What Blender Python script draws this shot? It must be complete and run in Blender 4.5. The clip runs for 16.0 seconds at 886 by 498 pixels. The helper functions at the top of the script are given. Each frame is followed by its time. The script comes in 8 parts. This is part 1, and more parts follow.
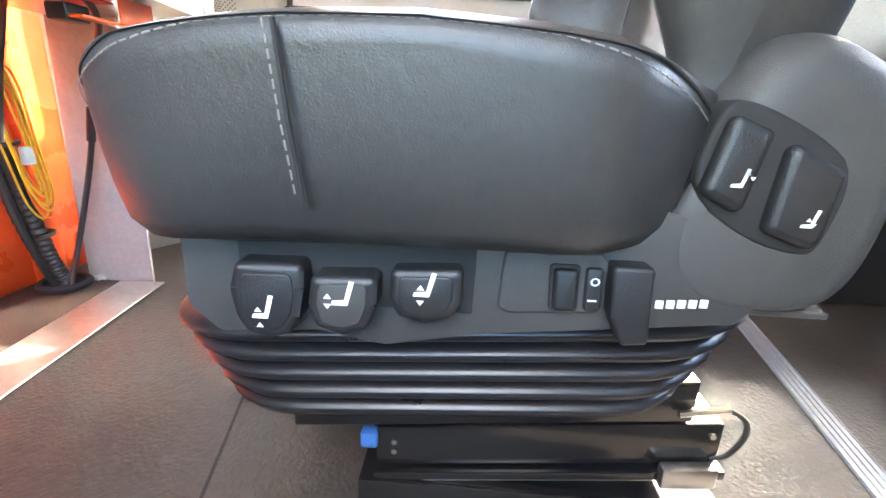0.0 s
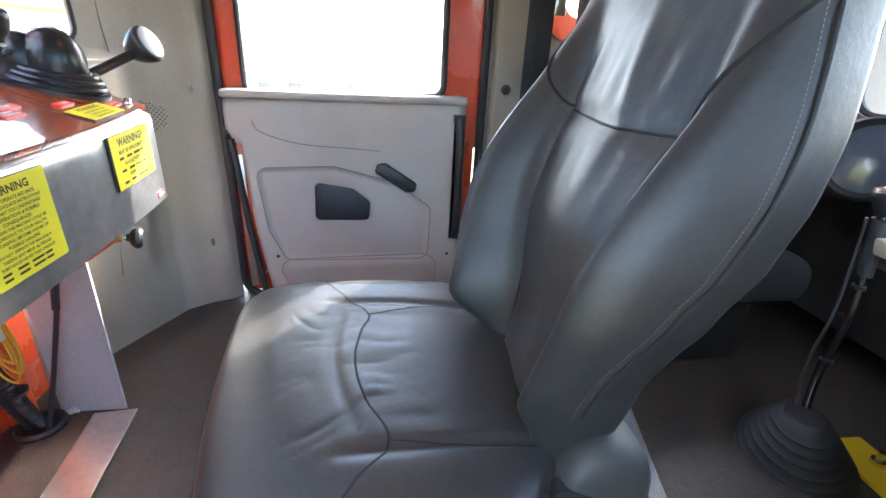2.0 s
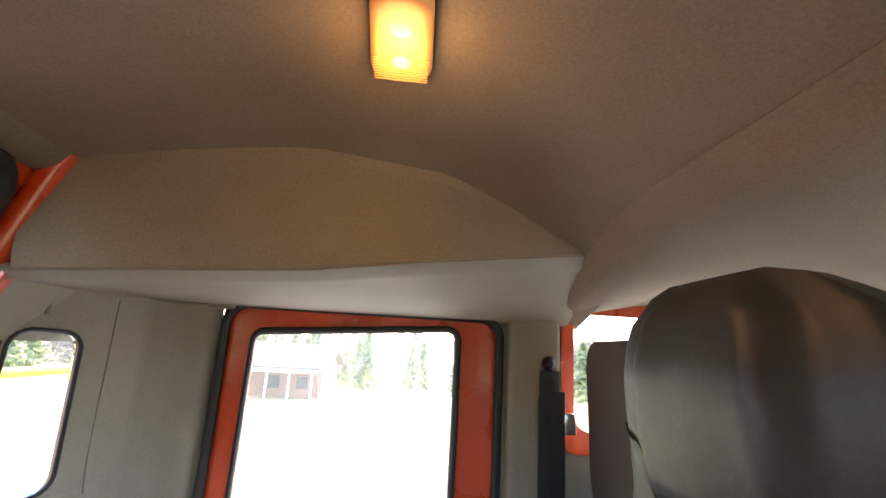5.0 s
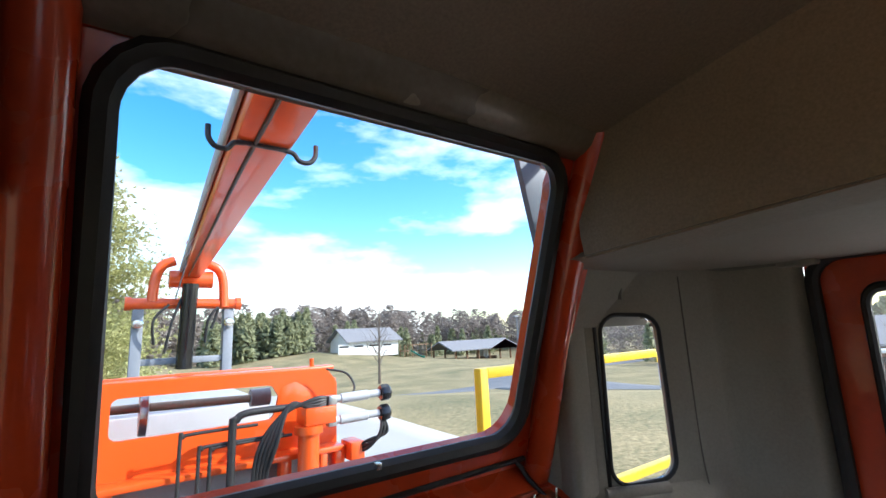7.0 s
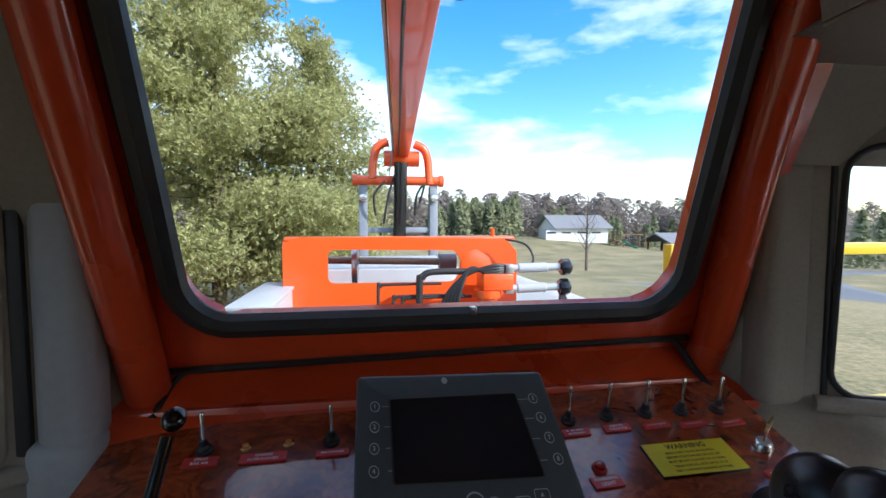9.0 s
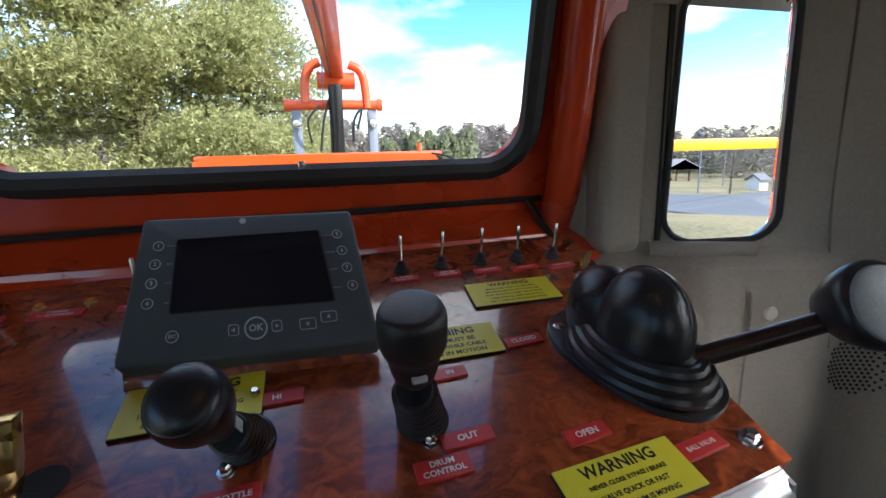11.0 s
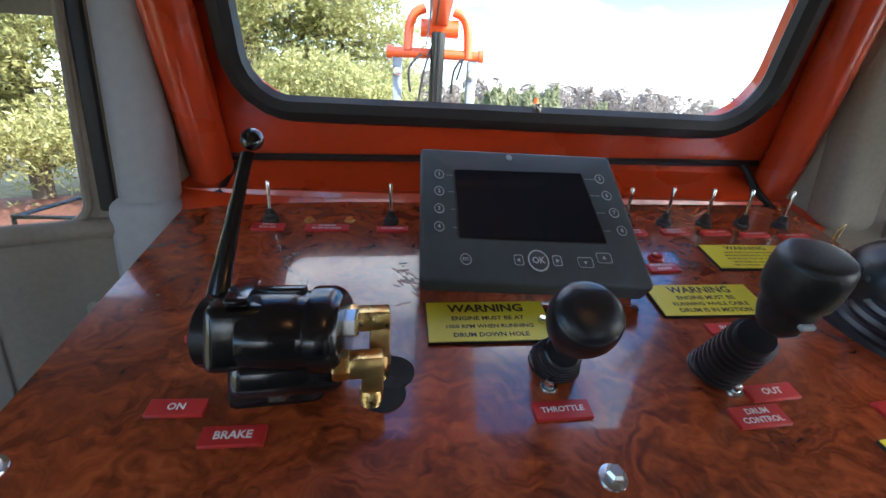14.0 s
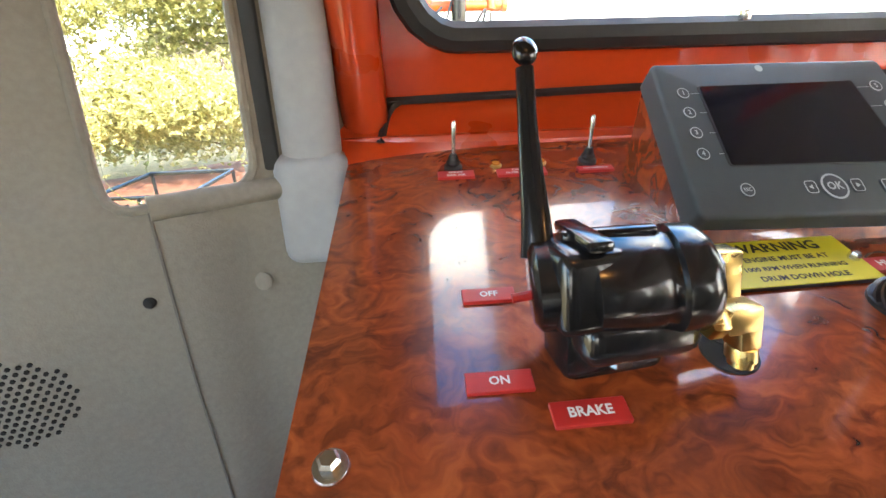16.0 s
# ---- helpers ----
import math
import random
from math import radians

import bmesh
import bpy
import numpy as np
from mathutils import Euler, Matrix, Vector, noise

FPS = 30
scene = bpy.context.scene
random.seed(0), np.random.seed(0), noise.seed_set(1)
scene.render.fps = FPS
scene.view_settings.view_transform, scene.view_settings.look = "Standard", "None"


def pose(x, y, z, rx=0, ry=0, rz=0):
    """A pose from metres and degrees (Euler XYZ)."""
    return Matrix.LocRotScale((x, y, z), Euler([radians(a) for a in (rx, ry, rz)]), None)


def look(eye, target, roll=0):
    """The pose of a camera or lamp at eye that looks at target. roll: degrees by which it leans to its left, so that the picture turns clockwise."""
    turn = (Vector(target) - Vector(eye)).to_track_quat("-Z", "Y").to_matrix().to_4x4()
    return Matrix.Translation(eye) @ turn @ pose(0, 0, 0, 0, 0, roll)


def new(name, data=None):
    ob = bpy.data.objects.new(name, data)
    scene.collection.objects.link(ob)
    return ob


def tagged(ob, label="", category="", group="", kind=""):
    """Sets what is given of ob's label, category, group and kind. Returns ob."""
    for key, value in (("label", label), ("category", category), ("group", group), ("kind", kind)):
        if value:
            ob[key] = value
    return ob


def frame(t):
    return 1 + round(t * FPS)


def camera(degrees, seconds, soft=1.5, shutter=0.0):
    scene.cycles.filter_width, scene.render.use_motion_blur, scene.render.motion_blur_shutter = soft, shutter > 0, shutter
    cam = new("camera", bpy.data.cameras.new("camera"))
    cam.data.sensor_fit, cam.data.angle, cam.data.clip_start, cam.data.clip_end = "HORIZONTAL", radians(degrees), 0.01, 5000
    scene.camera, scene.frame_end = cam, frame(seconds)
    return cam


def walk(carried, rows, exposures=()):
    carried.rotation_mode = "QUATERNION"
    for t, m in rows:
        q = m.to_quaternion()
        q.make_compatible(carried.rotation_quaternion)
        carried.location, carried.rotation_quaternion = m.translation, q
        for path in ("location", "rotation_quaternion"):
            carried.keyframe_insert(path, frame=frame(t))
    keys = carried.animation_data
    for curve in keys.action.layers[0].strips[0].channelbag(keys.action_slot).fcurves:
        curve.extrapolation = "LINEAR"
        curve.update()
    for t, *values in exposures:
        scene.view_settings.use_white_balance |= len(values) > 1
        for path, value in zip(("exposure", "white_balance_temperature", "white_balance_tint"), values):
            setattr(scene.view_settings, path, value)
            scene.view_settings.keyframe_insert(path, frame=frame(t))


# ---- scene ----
PATH = [
    (0, (-0.5688, -0.1347, 0.4278), (0.3846, -0.0932, 0.1289), 2.71),
    (0.5, (-0.5888, -0.1357, 0.4849), (0.3579, -0.0717, 0.1694), 3.07),
    (1, (-0.6306, -0.1223, 0.5640), (0.3108, -0.0623, 0.2319), 4.25),
    (1.5, (-0.6299, -0.0876, 0.7074), (0.2980, -0.1060, 0.3350), 4.99),
    (2, (-0.6145, -0.1034, 0.8728), (0.2974, -0.2189, 0.4789), 2.84),
    (2.5, (-0.6159, -0.1055, 0.9664), (0.2883, -0.2880, 0.5802), 1.48),
    (3, (-0.6149, -0.1058, 1.0504), (0.2843, -0.3633, 0.6965), 1.49),
    (3.2, (-0.6030, -0.1198, 1.0722), (0.2946, -0.4101, 0.7405), 2.03),
    (5.3, (-0.4766, -0.0767, 1.2362), (0.4772, -0.0748, 1.5367), 3.53),
    (5.5, (-0.4683, -0.0634, 1.2420), (0.4722, 0.0013, 1.5756), 2.72),
    (6, (-0.4315, -0.0263, 1.2548), (0.4710, 0.2331, 1.5986), 1.44),
    (6.5, (-0.3825, 0.0240, 1.2277), (0.4158, 0.5656, 1.4911), -1.87),
    (7, (-0.3284, 0.0867, 1.1971), (0.2483, 0.8839, 1.3759), -2.57),
    (7.5, (-0.2937, 0.1294, 1.1930), (0.0519, 1.0626, 1.2910), 1.11),
    (8, (-0.2208, 0.1548, 1.1803), (-0.0230, 1.1347, 1.2054), 0.45),
    (8.2, (-0.1936, 0.1813, 1.1642), (-0.0269, 1.1673, 1.1684), -0.05),
    (10.3, (-0.0271, 0.1816, 1.0480), (0.1702, 1.1485, 0.8864), -1.39),
    (10.5, (-0.0093, 0.1660, 1.0360), (0.2050, 1.1262, 0.8570), -1.40),
    (11, (0.0511, 0.1557, 0.9942), (0.3023, 1.1023, 0.7920), -1.69),
    (11.5, (0.0683, 0.1556, 0.9760), (0.3447, 1.0886, 0.7456), -2.42),
    (12, (0.0642, 0.1479, 0.9760), (0.3539, 1.0740, 0.7342), -2.68),
    (12.5, (0.0136, 0.1528, 0.9793), (0.2854, 1.0810, 0.7251), -1.80),
    (13, (-0.0423, 0.1587, 0.9874), (0.1926, 1.0928, 0.7187), -0.70),
    (13.5, (-0.1024, 0.1707, 0.9814), (0.0696, 1.1143, 0.6982), 0.74),
    (14, (-0.1544, 0.1780, 0.9773), (-0.0488, 1.1289, 0.6867), 2.62),
    (14.5, (-0.2211, 0.2027, 0.9616), (-0.1258, 1.1524, 0.6632), 3.12),
    (15, (-0.2520, 0.2345, 0.9406), (-0.2230, 1.1762, 0.6053), 2.63),
    (15.5, (-0.2918, 0.2674, 0.9328), (-0.2739, 1.2018, 0.5770), 1.60),
    (16, (-0.3543, 0.2540, 0.9374), (-0.2878, 1.1828, 0.5728), -1.79),
]
cam = camera(89.0, 16.0)
EXPO = [(0.0, 4.25, 7500, 10), (0.5, 4.1, 7000, 10), (1.0, 3.75, 6700, 10), (1.5, 3.35, 6500, 10), (2.0, 3.05, 6400, 10), (3.0, 2.4, 6500, 10), (4.2, 2.3, 6500, 10), (5.5, 2.4, 6500, 10), (6.0, 2.2, 6500, 10), (6.5, 1.5, 6300, 10), (7.0, 0.5, 6100, 10), (7.5, 0.2, 5900, 10), (8.2, 0.1, 5900, 10), (9.2, 0.25, 6000, 10), (10.3, 0.25, 6100, 10), (11.0, 0.62, 6100, 10), (12.0, 1.0, 6000, 10), (13.5, 1.25, 6000, 10), (14.5, 1.6, 6300, 10), (15.3, 2.05, 6700, 10), (16.0, 2.75, 7500, 10)]
walk(cam, [(t, look(eye, target, roll)) for t, eye, target, roll in PATH], EXPO)

# ---- world and light ----
world = bpy.data.worlds.new("world")
scene.world = world
world.use_nodes = True
SUN_EL, SUN_AZ = 34.0, 130.0


def mat_nodes(name):
    m = bpy.data.materials.new(name)
    m.use_nodes = True
    return m, m.node_tree.nodes, m.node_tree.links, m.node_tree.nodes["Principled BSDF"]


def material(name, color, rough=0.5, metal=0.0, vary=0.12, scale=8.0, grain=90.0, bump=0.0, bump_scale=200.0, coat=0.0, transmission=0.0, rough_vary=0.1, spec=0.5):
    """A plain surface with stains at a large scale, grain at a small one and fine relief."""
    m, n, l, b = mat_nodes(name)
    tc = n.new("ShaderNodeTexCoord")
    big, small = n.new("ShaderNodeTexNoise"), n.new("ShaderNodeTexNoise")
    big.inputs["Scale"].default_value, small.inputs["Scale"].default_value = scale, grain
    big.inputs["Detail"].default_value, small.inputs["Detail"].default_value = 4, 3
    mix = n.new("ShaderNodeMath")
    mix.operation = "MULTIPLY_ADD"
    mix.inputs[1].default_value = 0.5
    half = n.new("ShaderNodeMath")
    half.operation = "MULTIPLY"
    half.inputs[1].default_value = 0.5
    ramp = n.new("ShaderNodeValToRGB")
    lo, hi = [max(0.0, c * (1 - vary)) for c in color], [min(1.0, c * (1 + vary)) for c in color]
    ramp.color_ramp.elements[0].color, ramp.color_ramp.elements[1].color = (*lo, 1), (*hi, 1)
    ramp.color_ramp.elements[0].position, ramp.color_ramp.elements[1].position = 0.3, 0.7
    for t in (big, small):
        l.new(tc.outputs["Object"], t.inputs["Vector"])
    l.new(small.outputs["Fac"], half.inputs[0])
    l.new(big.outputs["Fac"], mix.inputs[0])
    l.new(half.outputs[0], mix.inputs[2])
    l.new(mix.outputs[0], ramp.inputs["Fac"])
    l.new(ramp.outputs["Color"], b.inputs["Base Color"])
    rr = n.new("ShaderNodeMapRange")
    rr.inputs["To Min"].default_value, rr.inputs["To Max"].default_value = max(0.02, rough - rough_vary), min(1, rough + rough_vary)
    l.new(big.outputs["Fac"], rr.inputs["Value"])
    l.new(rr.outputs[0], b.inputs["Roughness"])
    b.inputs["Metallic"].default_value = metal
    b.inputs["Coat Weight"].default_value = coat
    b.inputs["Coat Roughness"].default_value = 0.06
    b.inputs["Specular IOR Level"].default_value = spec
    b.inputs["Transmission Weight"].default_value = transmission
    if bump:
        bt, bn = n.new("ShaderNodeTexNoise"), n.new("ShaderNodeBump")
        bt.inputs["Scale"].default_value = bump_scale
        bt.inputs["Detail"].default_value = 5
        bn.inputs["Strength"].default_value, bn.inputs["Distance"].default_value = bump, 0.002
        l.new(tc.outputs["Object"], bt.inputs["Vector"])
        l.new(bt.outputs["Fac"], bn.inputs["Height"])
        l.new(bn.outputs["Normal"], b.inputs["Normal"])
    return m
wn, wl = world.node_tree.nodes, world.node_tree.links
sky = wn.new("ShaderNodeTexSky")
sky.sky_type, sky.sun_disc = "NISHITA", False
sky.sun_elevation, sky.sun_rotation = radians(SUN_EL), radians(SUN_AZ)
sky.altitude, sky.dust_density = 200, 1.0
bg = wn["Background"]
bg.inputs["Strength"].default_value = 0.15
# white clouds drifting over the blue
tcw, mapw, cl, ramp = wn.new("ShaderNodeTexCoord"), wn.new("ShaderNodeMapping"), wn.new("ShaderNodeTexNoise"), wn.new("ShaderNodeValToRGB")
mapw.inputs["Scale"].default_value = (1.0, 1.3, 3.2)
mapw.inputs["Location"].default_value = (1.1, 0.75, 0.3)
cl.inputs["Scale"].default_value, cl.inputs["Detail"].default_value, cl.inputs["Roughness"].default_value = 1.7, 8, 0.55
ramp.color_ramp.elements[0].position, ramp.color_ramp.elements[1].position = 0.45, 0.63
mixw = wn.new("ShaderNodeMix")
mixw.data_type = "RGBA"
mixw.inputs[7].default_value = (12.0, 12.0, 12.2, 1)
wl.new(tcw.outputs["Generated"], mapw.inputs["Vector"])
wl.new(mapw.outputs["Vector"], cl.inputs["Vector"])
wl.new(cl.outputs["Fac"], ramp.inputs["Fac"])
wl.new(ramp.outputs["Color"], mixw.inputs[0])
deep = wn.new("ShaderNodeHueSaturation")
deep.inputs["Saturation"].default_value, deep.inputs["Value"].default_value = 1.45, 2.1
wl.new(sky.outputs["Color"], deep.inputs["Color"])
wl.new(deep.outputs["Color"], mixw.inputs[6])
wl.new(mixw.outputs[2], bg.inputs["Color"])

sun_data = bpy.data.lights.new("sun", "SUN")
sun_data.energy, sun_data.angle, sun_data.color = 5.0, radians(0.5), (1.0, 0.95, 0.88)
sun = new("sun", sun_data)
az, el = radians(SUN_AZ), radians(SUN_EL)
SUN_DIR = Vector((math.sin(az) * math.cos(el), math.cos(az) * math.cos(el), math.sin(el)))
sun.matrix_world = look(SUN_DIR * 50, (0, 0, 0))

# ---- building helpers ----
def smooth(me, angle=35.0):
    me.polygons.foreach_set("use_smooth", [True] * len(me.polygons))
    me.set_sharp_from_angle(angle=radians(angle))


def part(name, bm, mat, parent=None, label="", angle=35.0):
    """Links a bmesh, given in world coordinates, as one mesh object under a thing or a part."""
    base = parent.matrix_world.translation.copy() if parent else Vector((0, 0, 0))
    if parent and parent.parent:
        base = parent.parent.location + parent.location
    elif parent:
        base = parent.location.copy()
    bm.transform(Matrix.Translation(-base))
    bmesh.ops.recalc_face_normals(bm, faces=bm.faces)
    me = bpy.data.meshes.new(name)
    bm.to_mesh(me)
    bm.free()
    me.materials.append(mat)
    smooth(me, angle)
    ob = new(name, me)
    if parent:
        ob.parent = parent
    if label:
        tagged(ob, label)
    return ob


def thing(name, loc, label, category, group="", kind=""):
    """An Empty at the base of a thing, which parents its parts."""
    ob = new(name)
    ob.location = loc
    ob.empty_display_size = 0.05
    return tagged(ob, label, category, group, kind)


def single(name, bm, mat, label, category, group="", kind="", angle=35.0):
    return tagged(part(name, bm, mat, None, "", angle), label, category, group, kind)


def boxm(x0, x1, y0, y1, z0, z1, bev=0.004, seg=2, bm=None, m=None):
    """A box with rounded edges; m turns it about its own centre or places it."""
    b = bmesh.new()
    bmesh.ops.create_cube(b, size=1)
    b.transform(Matrix.Diagonal((x1 - x0, y1 - y0, z1 - z0, 1)))
    if bev:
        bev = min(bev, 0.45 * min(x1 - x0, y1 - y0, z1 - z0))
        bmesh.ops.bevel(b, geom=b.edges[:], offset=bev, segments=seg, affect="EDGES", profile=0.5)
    b.transform(Matrix.Translation(((x0 + x1) / 2, (y0 + y1) / 2, (z0 + z1) / 2)))
    if m is not None:
        b.transform(m)
    return join(bm, b)


def join(bm, b):
    if bm is None:
        return b
    me = bpy.data.meshes.new("scratch")
    b.to_mesh(me)
    b.free()
    bm.from_mesh(me)
    bpy.data.meshes.remove(me)
    return bm


def lathe(profile, m=None, seg=24, bm=None):
    """A turned solid about its z axis from (radius, height) pairs."""
    b = bmesh.new()
    rings = []
    for r, z in profile:
        if r < 1e-6:
            rings.append([b.verts.new((0, 0, z))])
        else:
            rings.append([b.verts.new((r * math.cos(2 * math.pi * k / seg), r * math.sin(2 * math.pi * k / seg), z)) for k in range(seg)])
    for a, c in zip(rings, rings[1:]):
        for k in range(seg):
            q = [a[k % len(a)], a[(k + 1) % len(a)], c[(k + 1) % len(c)], c[k % len(c)]]
            q = list(dict.fromkeys(q))
            if len(q) > 2:
                b.faces.new(q)
    for ring in (rings[0], rings[-1]):
        if len(ring) > 2:
            b.faces.new(ring)
    if m is not None:
        b.transform(m)
    return join(bm, b)


def spline(points, n=8):
    """A smooth line through the points."""
    p = [Vector(q) for q in points]
    out = []
    for i in range(len(p) - 1):
        a, b, c, d = p[max(i - 1, 0)], p[i], p[i + 1], p[min(i + 2, len(p) - 1)]
        for k in range(n):
            t = k / n
            out.append(0.5 * ((2 * b) + (c - a) * t + (2 * a - 5 * b + 4 * c - d) * t * t + (3 * b - a - 3 * c + d) * t ** 3))
    return out + [p[-1]]


def tube(points, r, seg=10, bm=None, closed=False, flat=1.0, radii=None):
    """A tube along the points; flat squashes it along the second cross axis."""
    b = bmesh.new()
    p = [Vector(q) for q in points]
    n = len(p)
    rings = []
    up = None
    for i in range(n):
        a, c = (p[i - 1], p[(i + 1) % n]) if closed else (p[max(i - 1, 0)], p[min(i + 1, n - 1)])
        t = (c - a).normalized()
        if up is None:
            up = t.orthogonal().normalized()
        side = t.cross(up).normalized() if t.cross(up).length > 1e-6 else t.orthogonal().normalized()
        up = side.cross(t).normalized()
        rr = radii[i] if radii else r
        rings.append([b.verts.new(p[i] + rr * (math.cos(2 * math.pi * k / seg) * side + flat * math.sin(2 * math.pi * k / seg) * up)) for k in range(seg)])
    for i in range(n if closed else n - 1):
        a, c = rings[i], rings[(i + 1) % n]
        for k in range(seg):
            b.faces.new((a[k], a[(k + 1) % seg], c[(k + 1) % seg], c[k]))
    if not closed:
        b.faces.new(rings[0][::-1])
        b.faces.new(rings[-1])
    return join(bm, b)


def prism(outline, thick, m, bev=0.0, seg=2, bm=None):
    """A plate of the outline (x, y), from z = 0 to thick, rounded at the upper rim, placed by m."""
    b = bmesh.new()
    vs = [b.verts.new((x, y, 0)) for x, y in outline]
    f = b.faces.new(vs)
    ext = bmesh.ops.extrude_face_region(b, geom=[f])
    top = [v for v in ext["geom"] if isinstance(v, bmesh.types.BMVert)]
    for v in top:
        v.co.z += thick
    if bev:
        ts = set(top)
        bmesh.ops.bevel(b, geom=[e for e in b.edges if e.verts[0] in ts and e.verts[1] in ts], offset=bev, segments=seg, affect="EDGES", profile=0.5, clamp_overlap=True)
    b.transform(m)
    return join(bm, b)


def rrect(w, h, r, n=5, cx=0.0, cy=0.0):
    """A rounded rectangle's outline, centred."""
    out = []
    for sx, sy, a0 in ((1, 1, 0), (-1, 1, 90), (-1, -1, 180), (1, -1, 270)):
        for k in range(n + 1):
            a = radians(a0 + 90 * k / n)
            out.append((cx + sx * (w / 2 - r) + r * math.cos(a), cy + sy * (h / 2 - r) + r * math.sin(a)))
    return out


def quad_round(corners, r, n=6):
    """An outline through four or more corners (anticlockwise), rounded by r."""
    out = []
    m = len(corners)
    for i in range(m):
        p, a, c = Vector(corners[i]), Vector(corners[i - 1]), Vector(corners[(i + 1) % m])
        u, w = (a - p).normalized(), (c - p).normalized()
        half = u.angle(w) / 2
        d = r / math.tan(half)
        mid = p + (u + w).normalized() * (r / math.sin(half))
        s, e = p + u * d - mid, p + w * d - mid
        for k in range(n + 1):
            t = k / n
            q = (s * (1 - t) + e * t)
            out.append(tuple(mid + q.normalized() * r))
    return out


def inside(pt, poly):
    x, y = pt
    hit = False
    for (x0, y0), (x1, y1) in zip(poly, poly[1:] + poly[:1]):
        if (y0 > y) != (y1 > y) and x < (x1 - x0) * (y - y0) / (y1 - y0) + x0:
            hit = not hit
    return hit


def nearest_on(pt, poly):
    best, at = 9e9, pt
    p = Vector(pt)
    for a, b in zip(poly, poly[1:] + poly[:1]):
        a, b = Vector(a), Vector(b)
        ab = b - a
        t = max(0.0, min(1.0, (p - a).dot(ab) / max(ab.length_squared, 1e-12)))
        q = a + ab * t
        d = (p - q).length
        if d < best:
            best, at = d, q
    return best, at


def sheet(u0, u1, v0, v1, nu, nv, place, thick, holes=(), outer=None):
    """A wall or panel: a grid over (u, v) laid into the world by place(u, v), with openings right through it and thickness along -normal."""
    b = bmesh.new()
    du, dv = (u1 - u0) / nu, (v1 - v0) / nv
    step = max(du, dv)
    cells, verts = {}, {}

    def vert(i, j):
        if (i, j) not in verts:
            uv = (u0 + du * i, v0 + dv * j)
            for poly in list(holes) + ([outer] if outer else []):
                d, at = nearest_on(uv, poly)
                if d < 0.55 * step:
                    uv = tuple(at)
            verts[i, j] = b.verts.new(place(*uv))
            h = step * 0.25
            across = (place(uv[0] + h, uv[1]) - place(uv[0] - h, uv[1])).cross(place(uv[0], uv[1] + h) - place(uv[0], uv[1] - h))
            facing[verts[i, j]] = across.normalized()
        return verts[i, j]
    facing = {}
    for i in range(nu):
        for j in range(nv):
            c = (u0 + du * (i + 0.5), v0 + dv * (j + 0.5))
            if any(inside(c, h) for h in holes) or (outer and not inside(c, outer)):
                continue
            vs = list(dict.fromkeys((vert(i, j), vert(i + 1, j), vert(i + 1, j + 1), vert(i, j + 1))))
            if len(vs) > 2:
                b.faces.new(vs)
    bmesh.ops.recalc_face_normals(b, faces=b.faces)
    b.normal_update()
    back = bmesh.ops.duplicate(b, geom=b.verts[:] + b.edges[:] + b.faces[:])
    vm = back["vert_map"]
    front = [v for v in b.verts if v in vm and v.index >= -1]
    dupes = set(v for v in back["geom"] if isinstance(v, bmesh.types.BMVert))
    fr = [v for v in b.verts if v not in dupes]
    sign = 1 if sum(v.normal.dot(facing[v]) for v in fr) > 0 else -1
    norm = {v: facing[v] * sign if facing[v].length > 0.5 else v.normal.copy() for v in fr}
    for v in fr:
        vm[v].co = v.co - norm[v] * thick
    for e in [e for e in b.edges if e.verts[0] not in dupes and len(e.link_faces) == 1]:
        a, c = e.verts
        try:
            b.faces.new((a, c, vm[c], vm[a]))
        except ValueError:
            pass
    return b


def words(text, size, mat, m, parent, label="", align="CENTER", thick=0.0):
    """Raised lettering in the built-in font, as a mesh, centred on m."""
    cu = bpy.data.curves.new("lettering", "FONT")
    cu.body, cu.size, cu.align_x, cu.align_y, cu.resolution_u = text, size, align, "CENTER", 2
    cu.extrude, cu.offset = thick, size * 0.028
    tmp = bpy.data.objects.new("lettering", cu)
    me = bpy.data.meshes.new_from_object(tmp)
    bpy.data.objects.remove(tmp)
    bpy.data.curves.remove(cu)
    bm = bmesh.new()
    bm.from_mesh(me)
    bpy.data.meshes.remove(me)
    bm.transform(m)
    return part("lettering", bm, mat, parent, label)


def settle(root, shape):
    """Gives a thing its fitted place and proportions: shape(x, y, z) for every point of its parts."""
    old = root.location.copy()
    at = Vector(shape(*old))
    todo = list(root.children)
    while todo:
        ob = todo.pop()
        todo += list(ob.children)
        for v in ob.data.vertices:
            v.co = Vector(shape(*(v.co + old))) - at
    root.location = at


def frame_at(origin, xdir, zdir):
    """A pose with its x axis along xdir and its z axis along zdir."""
    z = Vector(zdir).normalized()
    x = (Vector(xdir) - Vector(xdir).dot(z) * z).normalized()
    y = z.cross(x)
    return Matrix.Translation(origin) @ Matrix((x, y, z)).transposed().to_4x4()


# ---- materials ----
RED = material("orange_red_paint", (0.56, 0.055, 0.012), 0.28, vary=0.08, scale=5, coat=0.6, bump=0.05, bump_scale=400)
TRIM = material("taupe_moulded_trim", (0.265, 0.232, 0.192), 0.75, vary=0.13, scale=6, grain=160, bump=0.25, bump_scale=500)
DOORP = material("pale_grey_door_plastic", (0.35, 0.315, 0.285), 0.6, vary=0.1, scale=7, grain=200, bump=0.2, bump_scale=600)
HEAD = material("brown_felt_headliner", (0.235, 0.18, 0.135), 0.95, vary=0.24, scale=3, grain=220, bump=0.3, bump_scale=700)
RUBBER = material("black_rubber", (0.018, 0.018, 0.02), 0.55, vary=0.2, scale=20, bump=0.1)
